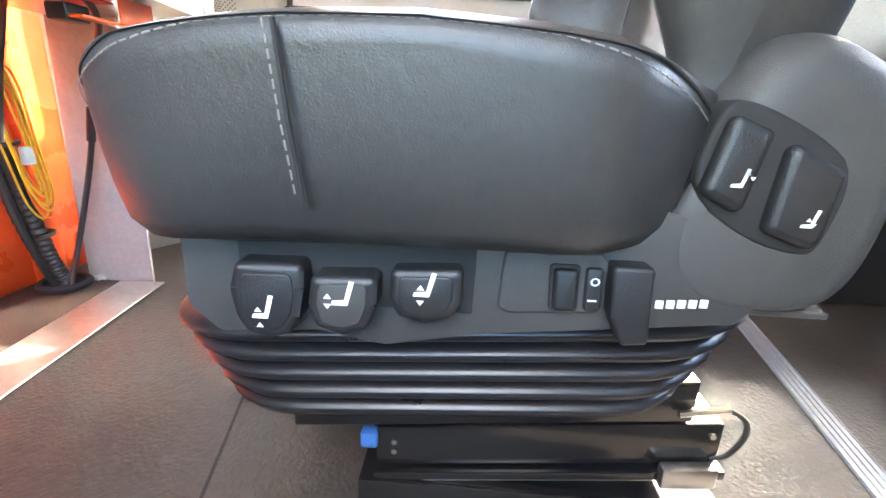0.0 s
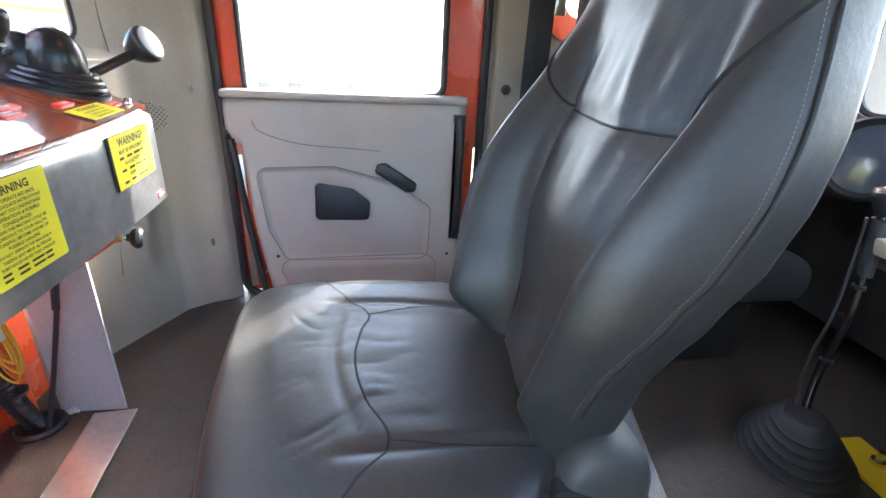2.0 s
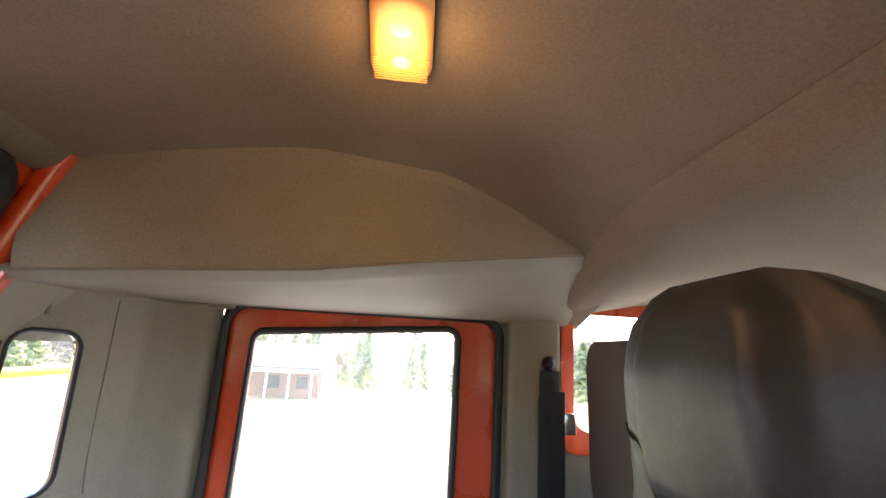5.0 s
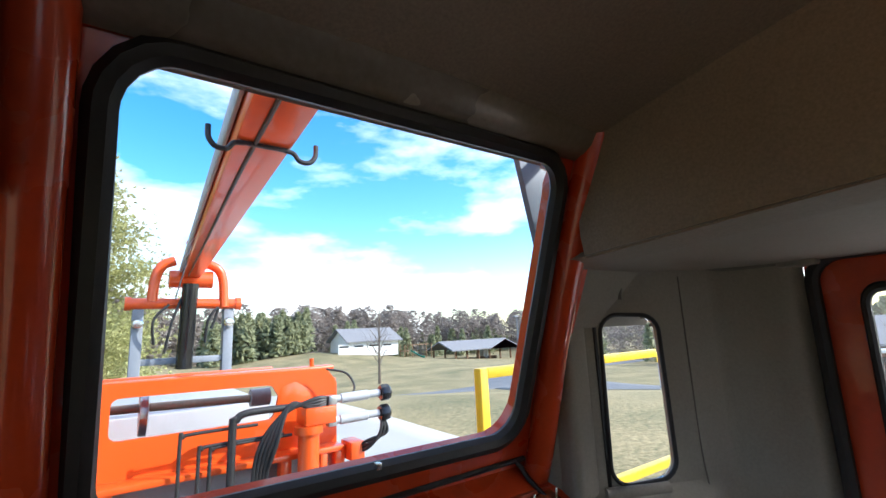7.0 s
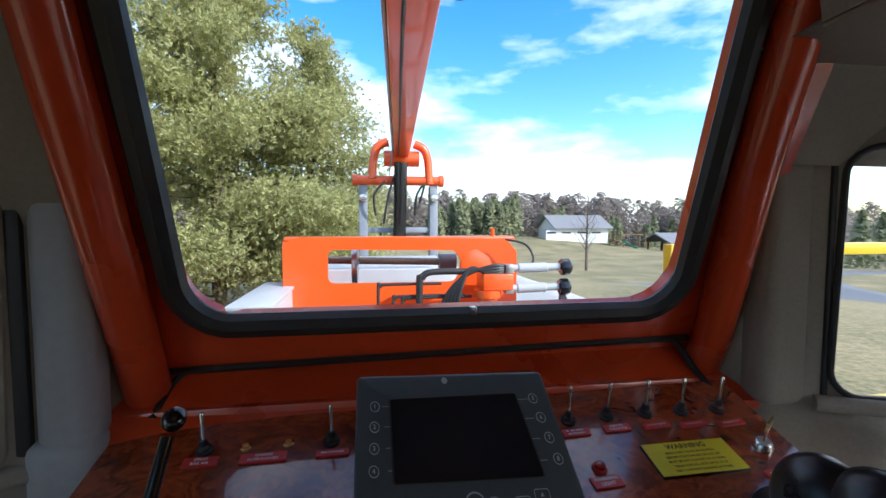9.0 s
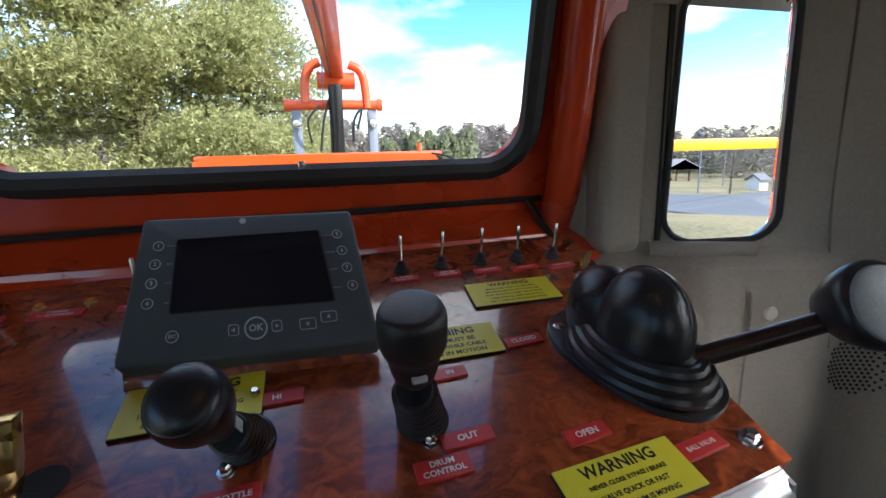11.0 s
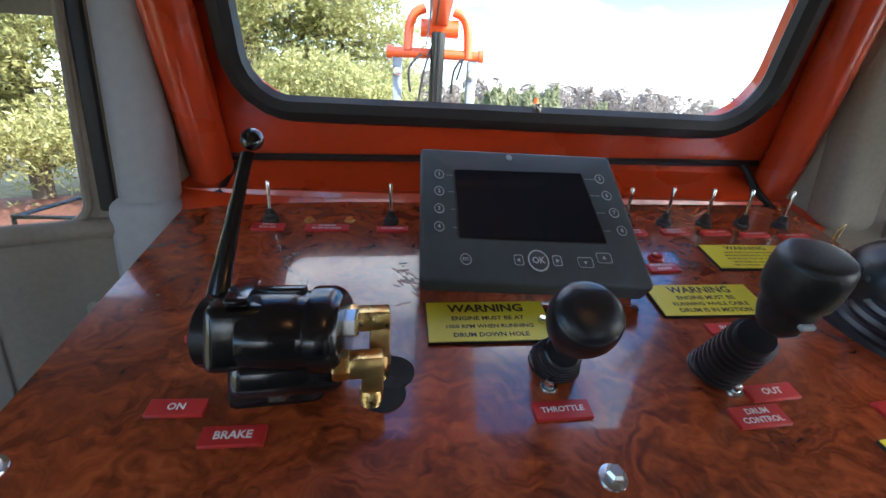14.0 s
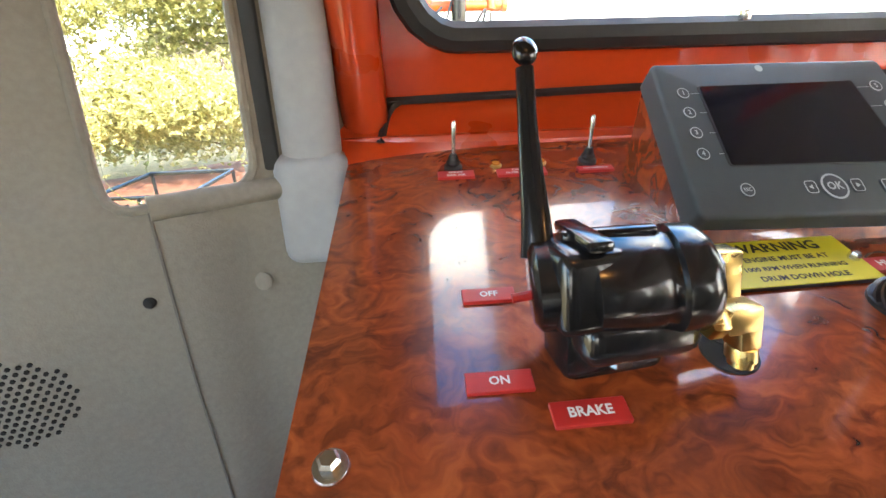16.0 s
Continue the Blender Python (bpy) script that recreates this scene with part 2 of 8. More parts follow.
BOOT = material("soft_black_rubber", (0.014, 0.014, 0.016), 0.32, vary=0.25, scale=18, bump=0.08, rough_vary=0.12)
BLACKP = material("black_plastic", (0.015, 0.015, 0.016), 0.42, vary=0.2, scale=25, bump=0.2, bump_scale=900)
GLOSSB = material("gloss_black_paint", (0.008, 0.008, 0.009), 0.22, vary=0.2, scale=20, coat=0.35)
GREYP = material("dark_grey_seat_plastic", (0.036, 0.034, 0.032), 0.55, vary=0.1, scale=20, bump=0.25, bump_scale=900)
GREYL = material("grey_seat_plastic", (0.044, 0.042, 0.040), 0.55, vary=0.1, scale=20, bump=0.25, bump_scale=900)


def leather_material():
    """Dark leather: creased relief at two scales, pores, and a worn sheen."""
    m = material("dark_leather", (0.029, 0.0275, 0.027), 0.40, vary=0.22, scale=7, grain=140, rough_vary=0.08, spec=0.5)
    n, l = m.node_tree.nodes, m.node_tree.links
    b = n["Principled BSDF"]
    tc = n.new("ShaderNodeTexCoord")
    last = None
    for scale, dist, strength, detail in ((22.0, 0.003, 0.20, 2), (110.0, 0.001, 0.28, 2), (800.0, 0.0004, 0.6, 4)):
        t, bump = n.new("ShaderNodeTexNoise"), n.new("ShaderNodeBump")
        t.inputs["Scale"].default_value, t.inputs["Detail"].default_value = scale, detail
        t.inputs["Distortion"].default_value = 0.6
        bump.inputs["Distance"].default_value, bump.inputs["Strength"].default_value = dist, strength
        l.new(tc.outputs["Object"], t.inputs["Vector"])
        l.new(t.outputs["Fac"], bump.inputs["Height"])
        if last:
            l.new(last.outputs["Normal"], bump.inputs["Normal"])
        last = bump
    l.new(last.outputs["Normal"], b.inputs["Normal"])
    return m


LEATHER = leather_material()
STITCH = material("pale_thread", (0.17, 0.15, 0.135), 0.8)
# near-black for real seams and for shade painted in recesses
SEAM_AND_SHADE = material("dark_seam_and_shade", (0.012, 0.011, 0.011), 0.8)
FLOORM = material("worn_rubber_mat", (0.050, 0.043, 0.038), 0.5, vary=0.35, scale=3.5, grain=60, bump=1.0, bump_scale=150, rough_vary=0.15)
STEEL = material("brushed_galvanised_steel", (0.55, 0.56, 0.56), 0.34, metal=1.0, vary=0.18, scale=14, grain=60, bump=0.06, bump_scale=120, rough_vary=0.12)
CHROME = material("bright_zinc", (0.72, 0.71, 0.68), 0.22, metal=1.0, vary=0.1)
ALU = material("aluminium_strip", (0.62, 0.61, 0.59), 0.38, metal=1.0, vary=0.15, scale=10)
BRASS = material("brass", (0.62, 0.42, 0.16), 0.28, metal=1.0, vary=0.15, scale=30)
YELLOWS = material("yellow_engraved_plastic", (0.66, 0.58, 0.03), 0.42, vary=0.05, scale=12)
REDTAG = material("red_engraved_plastic", (0.48, 0.025, 0.022), 0.38, vary=0.07, scale=20)
WHITE = material("white_lettering", (0.75, 0.74, 0.72), 0.5, vary=0.03)
BLACKL = material("black_lettering", (0.015, 0.015, 0.015), 0.5, vary=0.03)
SEATW = material("white_print", (0.7, 0.7, 0.7), 0.6, vary=0.03)
LCD = material("dark_display_glass", (0.008, 0.009, 0.014), 0.08, vary=0.1, coat=0.5)
DISPG = material("slate_display_casing", (0.05, 0.062, 0.066), 0.5, vary=0.1, scale=20, bump=0.15, bump_scale=900)
KEYG = material("display_keys", (0.05, 0.056, 0.062), 0.55, vary=0.1)
PRINT = material("pale_print", (0.42, 0.44, 0.45), 0.6, vary=0.03)
BLUE = material("blue_plastic", (0.03, 0.13, 0.38), 0.5)
AMBERB = material("amber_indicator", (0.55, 0.2, 0.03), 0.25, vary=0.1)
LOOM = material("black_corrugated_loom", (0.02, 0.02, 0.02), 0.5)
WIREY = material("yellow_wire", (0.62, 0.34, 0.02), 0.5)
WIREO = material("orange_wire", (0.6, 0.14, 0.02), 0.5)
BEIGE = material("beige_plastic", (0.5, 0.44, 0.35), 0.6)
YPAINT = material("yellow_gate_paint", (0.75, 0.5, 0.01), 0.4, vary=0.06, coat=0.3)
ORANGEP = material("orange_machine_paint", (0.78, 0.10, 0.012), 0.32, vary=0.06, scale=4, coat=0.5)
GREYST = material("grey_painted_steel", (0.22, 0.24, 0.27), 0.5, vary=0.15)
GREYBOX = material("pale_grey_tread_plate", (0.42, 0.44, 0.46), 0.5, vary=0.12)
HOSE = material("black_hydraulic_hose", (0.02, 0.02, 0.021), 0.45)


def burl_material():
    """Red-brown burl laminate under a gloss lacquer."""
    m, n, l, b = mat_nodes("burl_wood_laminate")
    tc = n.new("ShaderNodeTexCoord")
    warp = n.new("ShaderNodeTexNoise")
    warp.inputs["Scale"].default_value, warp.inputs["Detail"].default_value = 9, 4
    mixv = n.new("ShaderNodeMix")
    mixv.data_type = "RGBA"
    mixv.inputs[0].default_value = 0.16
    l.new(tc.outputs["Object"], warp.inputs["Vector"])
    l.new(tc.outputs["Object"], mixv.inputs[6])
    l.new(warp.outputs["Color"], mixv.inputs[7])
    fig, fine = n.new("ShaderNodeTexNoise"), n.new("ShaderNodeTexNoise")
    fig.inputs["Scale"].default_value, fig.inputs["Detail"].default_value, fig.inputs["Distortion"].default_value = 28, 8, 1.8
    mp = n.new("ShaderNodeMapping")
    mp.inputs["Scale"].default_value = (0.55, 1.25, 1.25)
    l.new(mixv.outputs[2], mp.inputs["Vector"])
    l.new(mp.outputs["Vector"], fig.inputs["Vector"])
    fine.inputs["Scale"].default_value, fine.inputs["Detail"].default_value = 120, 4
    l.new(mp.outputs["Vector"], fine.inputs["Vector"])
    add = n.new("ShaderNodeMath")
    add.operation = "MULTIPLY_ADD"
    add.inputs[1].default_value = 0.34
    l.new(fine.outputs["Fac"], add.inputs[0])
    l.new(fig.outputs["Fac"], add.inputs[2])
    ramp = n.new("ShaderNodeValToRGB")
    e = ramp.color_ramp.elements
    e[0].position, e[0].color = 0.44, (0.085, 0.016, 0.006, 1)
    e[1].position, e[1].color = 0.88, (0.37, 0.080, 0.022, 1)
    mid = e.new(0.59)
    mid.color = (0.175, 0.032, 0.010, 1)
    mid2 = e.new(0.71)
    mid2.color = (0.265, 0.052, 0.015, 1)
    l.new(add.outputs[0], ramp.inputs["Fac"])
    l.new(ramp.outputs["Color"], b.inputs["Base Color"])
    b.inputs["Roughness"].default_value = 0.25
    b.inputs["Coat Weight"].default_value = 1.0
    b.inputs["Coat Roughness"].default_value = 0.045
    wave, bn = n.new("ShaderNodeTexNoise"), n.new("ShaderNodeBump")
    wave.inputs["Scale"].default_value = 14
    bn.inputs["Strength"].default_value, bn.inputs["Distance"].default_value = 0.06, 0.002
    l.new(tc.outputs["Object"], wave.inputs["Vector"])
    l.new(wave.outputs["Fac"], bn.inputs["Height"])
    l.new(bn.outputs["Normal"], b.inputs["Coat Normal"])
    return m


BURL = burl_material()


def glass_material(name, tint=(0.93, 0.96, 0.96)):
    m, n, l, b = mat_nodes(name)
    b.inputs["Base Color"].default_value = (*tint, 1)
    b.inputs["Roughness"].default_value = 0.0
    b.inputs["IOR"].default_value = 1.1
    b.inputs["Transmission Weight"].default_value = 1.0
    return m


GLASS = glass_material("window_glass")


def dusty_glass_material():
    """Glass with a thin film of dust that catches the sun."""
    m = glass_material("dusty_window_glass")
    n, l = m.node_tree.nodes, m.node_tree.links
    dust, mix = n.new("ShaderNodeBsdfTranslucent"), n.new("ShaderNodeMixShader")
    tex, tc, mr = n.new("ShaderNodeTexNoise"), n.new("ShaderNodeTexCoord"), n.new("ShaderNodeMapRange")
    dust.inputs["Color"].default_value = (0.8, 0.79, 0.76, 1)
    tex.inputs["Scale"].default_value, tex.inputs["Detail"].default_value = 6.0, 5
    mr.inputs["From Min"].default_value, mr.inputs["From Max"].default_value = 0.3, 0.7
    mr.inputs["To Min"].default_value, mr.inputs["To Max"].default_value = 0.018, 0.038
    l.new(tc.outputs["Object"], tex.inputs["Vector"])
    l.new(tex.outputs["Fac"], mr.inputs["Value"])
    l.new(mr.outputs[0], mix.inputs[0])
    l.new(n["Principled BSDF"].outputs[0], mix.inputs[1])
    l.new(dust.outputs[0], mix.inputs[2])
    l.new(mix.outputs[0], n["Material Output"].inputs["Surface"])
    return m


DUSTY = dusty_glass_material()


def glow_material(name, color, strength):
    m, n, l, b = mat_nodes(name)
    b.inputs["Base Color"].default_value = (*color, 1)
    b.inputs["Emission Color"].default_value = (*color, 1)
    b.inputs["Emission Strength"].default_value = strength
    b.inputs["Roughness"].default_value = 0.4
    return m


GLOW = glow_material("lit_amber_lens", (0.80, 0.34, 0.10), 0.05)
BULB = glow_material("lit_bulb", (1.0, 0.55, 0.16), 0.6)

# ---- the cab's shell ----
FLOOR = 0.02


def pane(name, outline, place, parent, thick=0.004):
    b = bmesh.new()
    vs = [b.verts.new(place(u, v)) for u, v in outline]
    f = b.faces.new(vs)
    b.normal_update()
    n = f.normal.copy()
    ext = bmesh.ops.extrude_face_region(b, geom=[f])
    for v in ext["geom"]:
        if isinstance(v, bmesh.types.BMVert):
            v.co += n * thick
    ob = part(name, b, GLASS, parent)
    ob.visible_shadow = False
    return ob


def seal_tube(outline, place, r, off=Vector((0, 0, 0)), seg=8):
    return tube([place(u, v) + off for u, v in outline], r, seg=seg, closed=True)


# floor with its mats and strips
floor = single("floor", boxm(-1.0, 1.0, -2.0, 0.84, FLOOR - 0.05, FLOOR, 0), FLOORM, "worn dark rubber floor mat with sunlit dust", "floor", kind="structure")
single("floor_rear_mat", boxm(-0.9, 0.335, 0.53, 0.78, FLOOR, FLOOR + 0.004, 0.002), material("brown_ribbed_mat", (0.034, 0.017, 0.012), 0.7, vary=0.25, bump=0.8, bump_scale=330), "reddish brown ribbed rubber mat below the console", "mat", kind="structure")


def strip_between(p, q, width, z, h):
    p, q = Vector((*p, z)), Vector((*q, z))
    d = (q - p).normalized()
    m = frame_at((p + q) / 2, d, (0, 0, 1))
    return boxm(-(q - p).length / 2, (q - p).length / 2, -width / 2, width / 2, 0, h, 0.001, 1, m=m)


single("floor_strip", strip_between((-0.55, 0.467), (0.333, 0.573), 0.096, FLOOR + 0.004, 0.003), ALU, "brushed aluminium strip screwed to the cab floor", "strip", kind="structure")
bm = strip_between((-0.25, -0.62), (0.62, -0.80), 0.040, FLOOR, 0.003)
for k in range(5):
    bm = join(bm, strip_between((-0.25, -0.638 + 0.009 * k), (0.62, -0.818 + 0.009 * k), 0.003, FLOOR + 0.003, 0.002))
single("floor_threshold", bm, GREYST, "ribbed metal threshold strip across the floor", "strip", kind="structure")
single("floor_joint", strip_between((-0.32, 0.10), (0.10, 0.195), 0.004, FLOOR, 0.001), SEAM_AND_SHADE, "dark joint line between floor mats", "joint", kind="structure")

# ceiling, slightly domed, and its edges
ceiling = part("ceiling", sheet(-0.95, 0.95, -0.66, 0.66, 36, 26, lambda u, v: Vector((u, v, 1.588 + 0.045 * max(0.0, 1 - (u / 0.45) ** 2) * max(0.0, 1 - (v / 0.6) ** 2) - 0.10 * max(0.0, (-v - 0.2) / 0.46) ** 1.5 - 0.06 * max(0.0, (v - 0.1) / 0.46) ** 1.3 - 0.10 * max(0.0, (abs(u) - 0.42) / 0.3))), -0.03), HEAD, None)
tagged(ceiling, "sagging brown felt headliner over the rear cab", "ceiling", kind="structure")
roof = single("roof", boxm(-1.02, 1.02, -2.05, 0.76, 1.70, 1.74, 0.01), RED, "orange cab roof above the headliner", "roof", kind="structure")
# lower headliner over the front seats, with a rounded step up to the rear ceiling
prof = [(-0.54, 1.550), (-0.60, 1.507), (-0.66, 1.490), (-0.80, 1.472), (-1.1, 1.462), (-1.5, 1.45), (-1.74, 1.40), (-1.80, 1.33)]


def front_roof(u, v):
    i = min(int(v), len(prof) - 2)
    t = v - i
    y, z = prof[i][0] * (1 - t) + prof[i + 1][0] * t, prof[i][1] * (1 - t) + prof[i + 1][1] * t
    k = max(0.0, min(1.0, (-y - 0.56) / 0.35))
    k = k * k * (3 - 2 * k)
    rear_drop, front_drop = 0.10 * max(0.0, (min(abs(u), 0.80) - 0.42) / 0.3), 0.05 * (abs(u) / 0.95) ** 4
    return Vector((u, y, z - rear_drop * (1 - k) - front_drop * k))


single("ceiling_front", sheet(-0.96, 0.96, 0, len(prof) - 1, 28, 40, front_roof, 0.02), HEAD, "taupe moulded headliner over the front seats", "ceiling", kind="structure")


def side_panel(s, v0, v1, n, y1=0.60):
    """The overhead panel between ceiling and door, dropping to a pale soffit."""
    line = [(-0.62, 0.70, 1.475, 0.70, 1.47), (-0.55, 0.60, 1.50, 0.60, 1.487), (-0.15, 0.442, 1.572, 0.415, 1.408), (0.10, 0.395, 1.580, 0.398, 1.370), (0.35, 0.388, 1.560, 0.388, 1.352), (0.62, 0.382, 1.515, 0.374, 1.330)]

    def place(u, v):
        """u along the cab; v from 0 above the headliner's edge, 1 at it, 2 at the lower fold, 3 at the door."""
        for (y0, *p), (y1, *q) in zip(line, line[1:]):
            if u <= y1 or y1 == 0.62:
                t = max(0.0, min(1.0, (u - y0) / (y1 - y0)))
                xt, zt, xb, zb = [a * (1 - t) + c * t for a, c in zip(p, q)]
                break
        if v <= 1:
            x, z = xt - 0.01 * (1 - v), zt + 0.05 * (1 - v)
        elif v <= 2:
            t = v - 1
            x, z = xt + (xb - xt) * t, zt + (zb - zt) * t
        else:
            t = min(1.0, v - 2)
            x, z = xb + (0.94 - xb) * t, zb + (1.335 - zb) * t + 0.012 * min(1.0, t * 8) - 0.012
        return Vector((s * (x if s > 0 else min(0.94, x + 0.065)), u, z))
    return sheet(-0.62, y1, v0, v1, 26, n, place, 0.02)


for s, nm in ((1, "right"), (-1, "left")):
    single("ceiling_side_" + nm, side_panel(s, 0, 2, 14), HEAD, "brown fabric overhead panel beside the headliner", "overhead panel", kind="structure")
    single("ceiling_soffit_" + nm, side_panel(s, 2, 3, 14, 0.70), TRIM, "pale taupe soffit above the rear door", "overhead panel", kind="structure")

# rear wall in orange paint with its large window
HOLE_R = quad_round([(-0.352, 0.975), (0.362, 0.975), (0.318, 1.498), (-0.358, 1.498)], 0.065)


def rear_y(z):
    """The rear wall leans in towards its top."""
    return 1.225 - 0.42 * z


def rear(u, v):
    return Vector((u, rear_y(v), v))


single("wall_rear_corner_left", sheet(-0.75, -0.435, 1.06, 1.66, 10, 22, lambda u, v: rear(u, v) - Vector((0, 0.008, 0)), -0.02), TRIM, "taupe trimmed corner beside the rear window", "wall", kind="structure")
single("wall_rear_corner", sheet(0.47, 0.75, 1.19, 1.66, 10, 22, rear, -0.03), TRIM, "taupe trimmed corner beside the rear window", "wall", kind="structure")
wall_rear = single("wall_rear", sheet(-0.50, 0.47, 0.885, 1.66, 46, 38, rear, -0.035, [HOLE_R]), RED, "orange-red painted rear cab wall round the window", "wall", kind="structure")
w1 = thing("window_1", (0, 0.71, 1.25), "large rear window in a black rubber seal", "window", kind="structure")
part("seal", seal_tube(HOLE_R, rear, 0.017, Vector((0, -0.006, -0.002))), RUBBER, w1, "thick black rubber seal")
pane("pane", HOLE_R, lambda u, v: Vector((u, rear_y(v) + 0.015, v)), w1)
part("clip", boxm(0.025, 0.034, 0.782, 0.792, 0.982, 0.993, 0.001), CHROME, w1, "small bright seal clip")


def lower_rear(u, v):
    y = 0.846 - 0.075 * v - 0.02 * (abs(u) / 0.45) ** 6 * v
    return Vector((u, y, 0.905 - 0.06 * v))


single("wall_rear_ledge", sheet(-0.46, 0.46, 0, 1, 40, 6, lower_rear, 0.02), RED, "orange-red painted ledge behind the console", "wall", kind="structure")
single("wall_rear_seam", tube(spline([(-0.385, 0.79, 0.862), (-0.375, 0.83, 0.89), (-0.362, 0.842, 0.903), (-0.33, 0.841, 0.907), (0.34, 0.833, 0.921), (0.375, 0.83, 0.918), (0.39, 0.81, 0.885), (0.398, 0.775, 0.858)], 6), 0.0055, seg=6), RUBBER, "black sealant line across the rear wall", "seam", kind="structure")
single("wall_rear_foot", boxm(-0.46, 0.46, 0.79, 0.83, FLOOR, 0.87, 0.003), RED, "orange-red wall below the console", "wall", kind="structure")
single("wall_rib", tube([(0.33, 0.78, FLOOR), (0.325, 0.78, 0.35), (0.31, 0.785, 0.70)], 0.03, seg=14), RED, "orange-red painted rib on the rear wall", "rib", kind="structure")
bm = bmesh.new()
f = bm.faces.new([bm.verts.new(p) for p in ((0.345, 0.557, FLOOR), (0.345, 0.706, FLOOR), (0.355, 0.700, 0.70), (0.352, 0.553, 0.70))])
ext = bmesh.ops.extrude_face_region(bm, geom=[f])
for v in ext["geom"]:
    if isinstance(v, bmesh.types.BMVert):
        v.co.x += 0.006
single("gusset_panel", bm, material("grey_gusset_paint", (0.36, 0.34, 0.32), 0.6, vary=0.12), "grey painted gusset panel beside the console", "panel", kind="structure")
single("post_right", tube(spline([(0.420, 0.838, 0.85), (0.422, 0.806, 0.93), (0.408, 0.750, 1.08), (0.392, 0.700, 1.20), (0.378, 0.632, 1.36), (0.372, 0.574, 1.5), (0.366, 0.532, 1.6)], 6), 0.028, seg=16), RED, "glossy orange-red post beside the rear window", "post", kind="structure")
single("post_left", tube(spline([(-0.402, 0.838, 0.85), (-0.404, 0.800, 0.95), (-0.405, 0.748, 1.08), (-0.405, 0.686, 1.23), (-0.403, 0.606, 1.42), (-0.400, 0.530, 1.60)], 6), 0.028, seg=16), RED, "glossy orange-red post beside the rear window", "post", kind="structure")


def header_strip(u, v):
    q = [(0.590, 1.508), (0.568, 1.514), (0.558, 1.522), (0.525, 1.575), (0.505, 1.61)]
    i = min(int(v), 3)
    t = v - i
    return Vector((u, q[i][0] * (1 - t) + q[i + 1][0] * t, q[i][1] * (1 - t) + q[i + 1][1] * t))


single("trim_rear_header", sheet(-0.44, 0.352, 0, 4, 20, 12, header_strip, 0.01), material("satin_bronze_strip", (0.24, 0.205, 0.165), 0.28, metal=0.35, vary=0.2, scale=5, bump=0.1), "satin bronze-brown trim strip over the rear window", "trim", kind="structure")

# corner trims with the small quarter windows
CR = [(0.38, 0.86), (0.42, 0.825), (0.45, 0.772), (0.55, 0.724), (0.74, 0.636), (0.83, 0.594), (0.88, 0.525), (0.905, 0.46), (0.94, 0.44)]


def corner(s):
    def place(u, v):
        x = abs(u)
        for (x0, y0), (x1, y1) in zip(CR, CR[1:]):
            if x <= x1 or (x1, y1) == CR[-1]:
                t = max(0.0, min(1.0, (x - x0) / (x1 - x0)))
                y = y0 + (y1 - y0) * t
                break
        ease = [max(0.0, min(1.0, k)) for k in ((0.852 - v) / 0.03, (x - 0.53) / 0.06, (0.80 - x) / 0.09, (v - 0.05) / 0.4)]
        bulge = 0.038
        for k in ease if u > 0 else ease + [0.45]:
            bulge *= k * k * (3 - 2 * k)
        lean = 0.42 * max(0.0, v - 1.20) * max(0.0, min(1.0, (0.60 - x) / 0.12))
        return Vector((u, y - bulge - lean, v))
    return place


QR = quad_round([(0.548, 0.852), (0.692, 0.862), (0.688, 1.212), (0.556, 1.218)], 0.04)
QL = quad_round([(-0.640, 0.824), (-0.516, 0.830), (-0.508, 1.225), (-0.625, 1.22)], 0.03)
single("wall_corner_right", sheet(0.42, 0.94, FLOOR, 1.42, 56, 150, corner(1), -0.02, [QR]), TRIM, "taupe moulded corner trim with a quarter window", "wall", kind="structure")
single("wall_corner_left", sheet(-0.94, -0.42, FLOOR, 1.42, 56, 150, corner(-1), -0.02, [QL]), TRIM, "grey moulded corner trim with a quarter window", "wall", kind="structure")
for s, q, nm in ((1, QR, "window_2"), (-1, QL, "window_3")):
    w = thing(nm, (s * 0.60, 0.70, 1.05), "small quarter window in the cab corner", "window", kind="structure")
    place = corner(s)
    part("seal", seal_tube(q, place, 0.005), RUBBER if s > 0 else TRIM, w)
    pane("pane", q, lambda u, v: Vector((u, 0.738 - 0.463 * (abs(u) - 0.55), v)), w)
    gx = 0.545 if s > 0 else 0.502
    hw = 0.006 if s > 0 else 0.011
    part("gap", boxm(s * gx - hw, s * gx + hw, 0.729 - 0.463 * (gx - 0.55) - 0.006, 0.745 - 0.463 * (gx - 0.55), 0.845, 1.20, 0.003), RUBBER, w, "dark rubber edge of the opening")
# pillar covers beside the posts, pale and rounded
PALE = material("pale_blue_grey_trim", (0.34, 0.345, 0.36), 0.55, vary=0.08, scale=5, bump=0.15, bump_scale=500)
single("trim_pillar_right", boxm(0.448, 0.522, 0.730, 0.79, 0.84, 1.245, 0.018, 4), TRIM, "pale grey padded pillar cover", "trim", kind="structure")
left_cover = boxm(-0.490, -0.428, 0.742, 0.80, 0.80, 1.24, 0.020, 5)
left_cover = boxm(-0.500, -0.420, 0.736, 0.80, 0.735, 0.862, 0.018, 4, bm=left_cover)
single("trim_pillar_left", left_cover, PALE, "pale blue-grey padded pillar cover with a flared foot", "trim", kind="structure")


# darker trim colour, painting the shade of grooves as thin surface lines
CREASE = material("shadowed_trim_joint", (0.17, 0.15, 0.13), 0.8)


def groove(points, r=0.0016):
    return tube(spline(points, 8), r, seg=6)


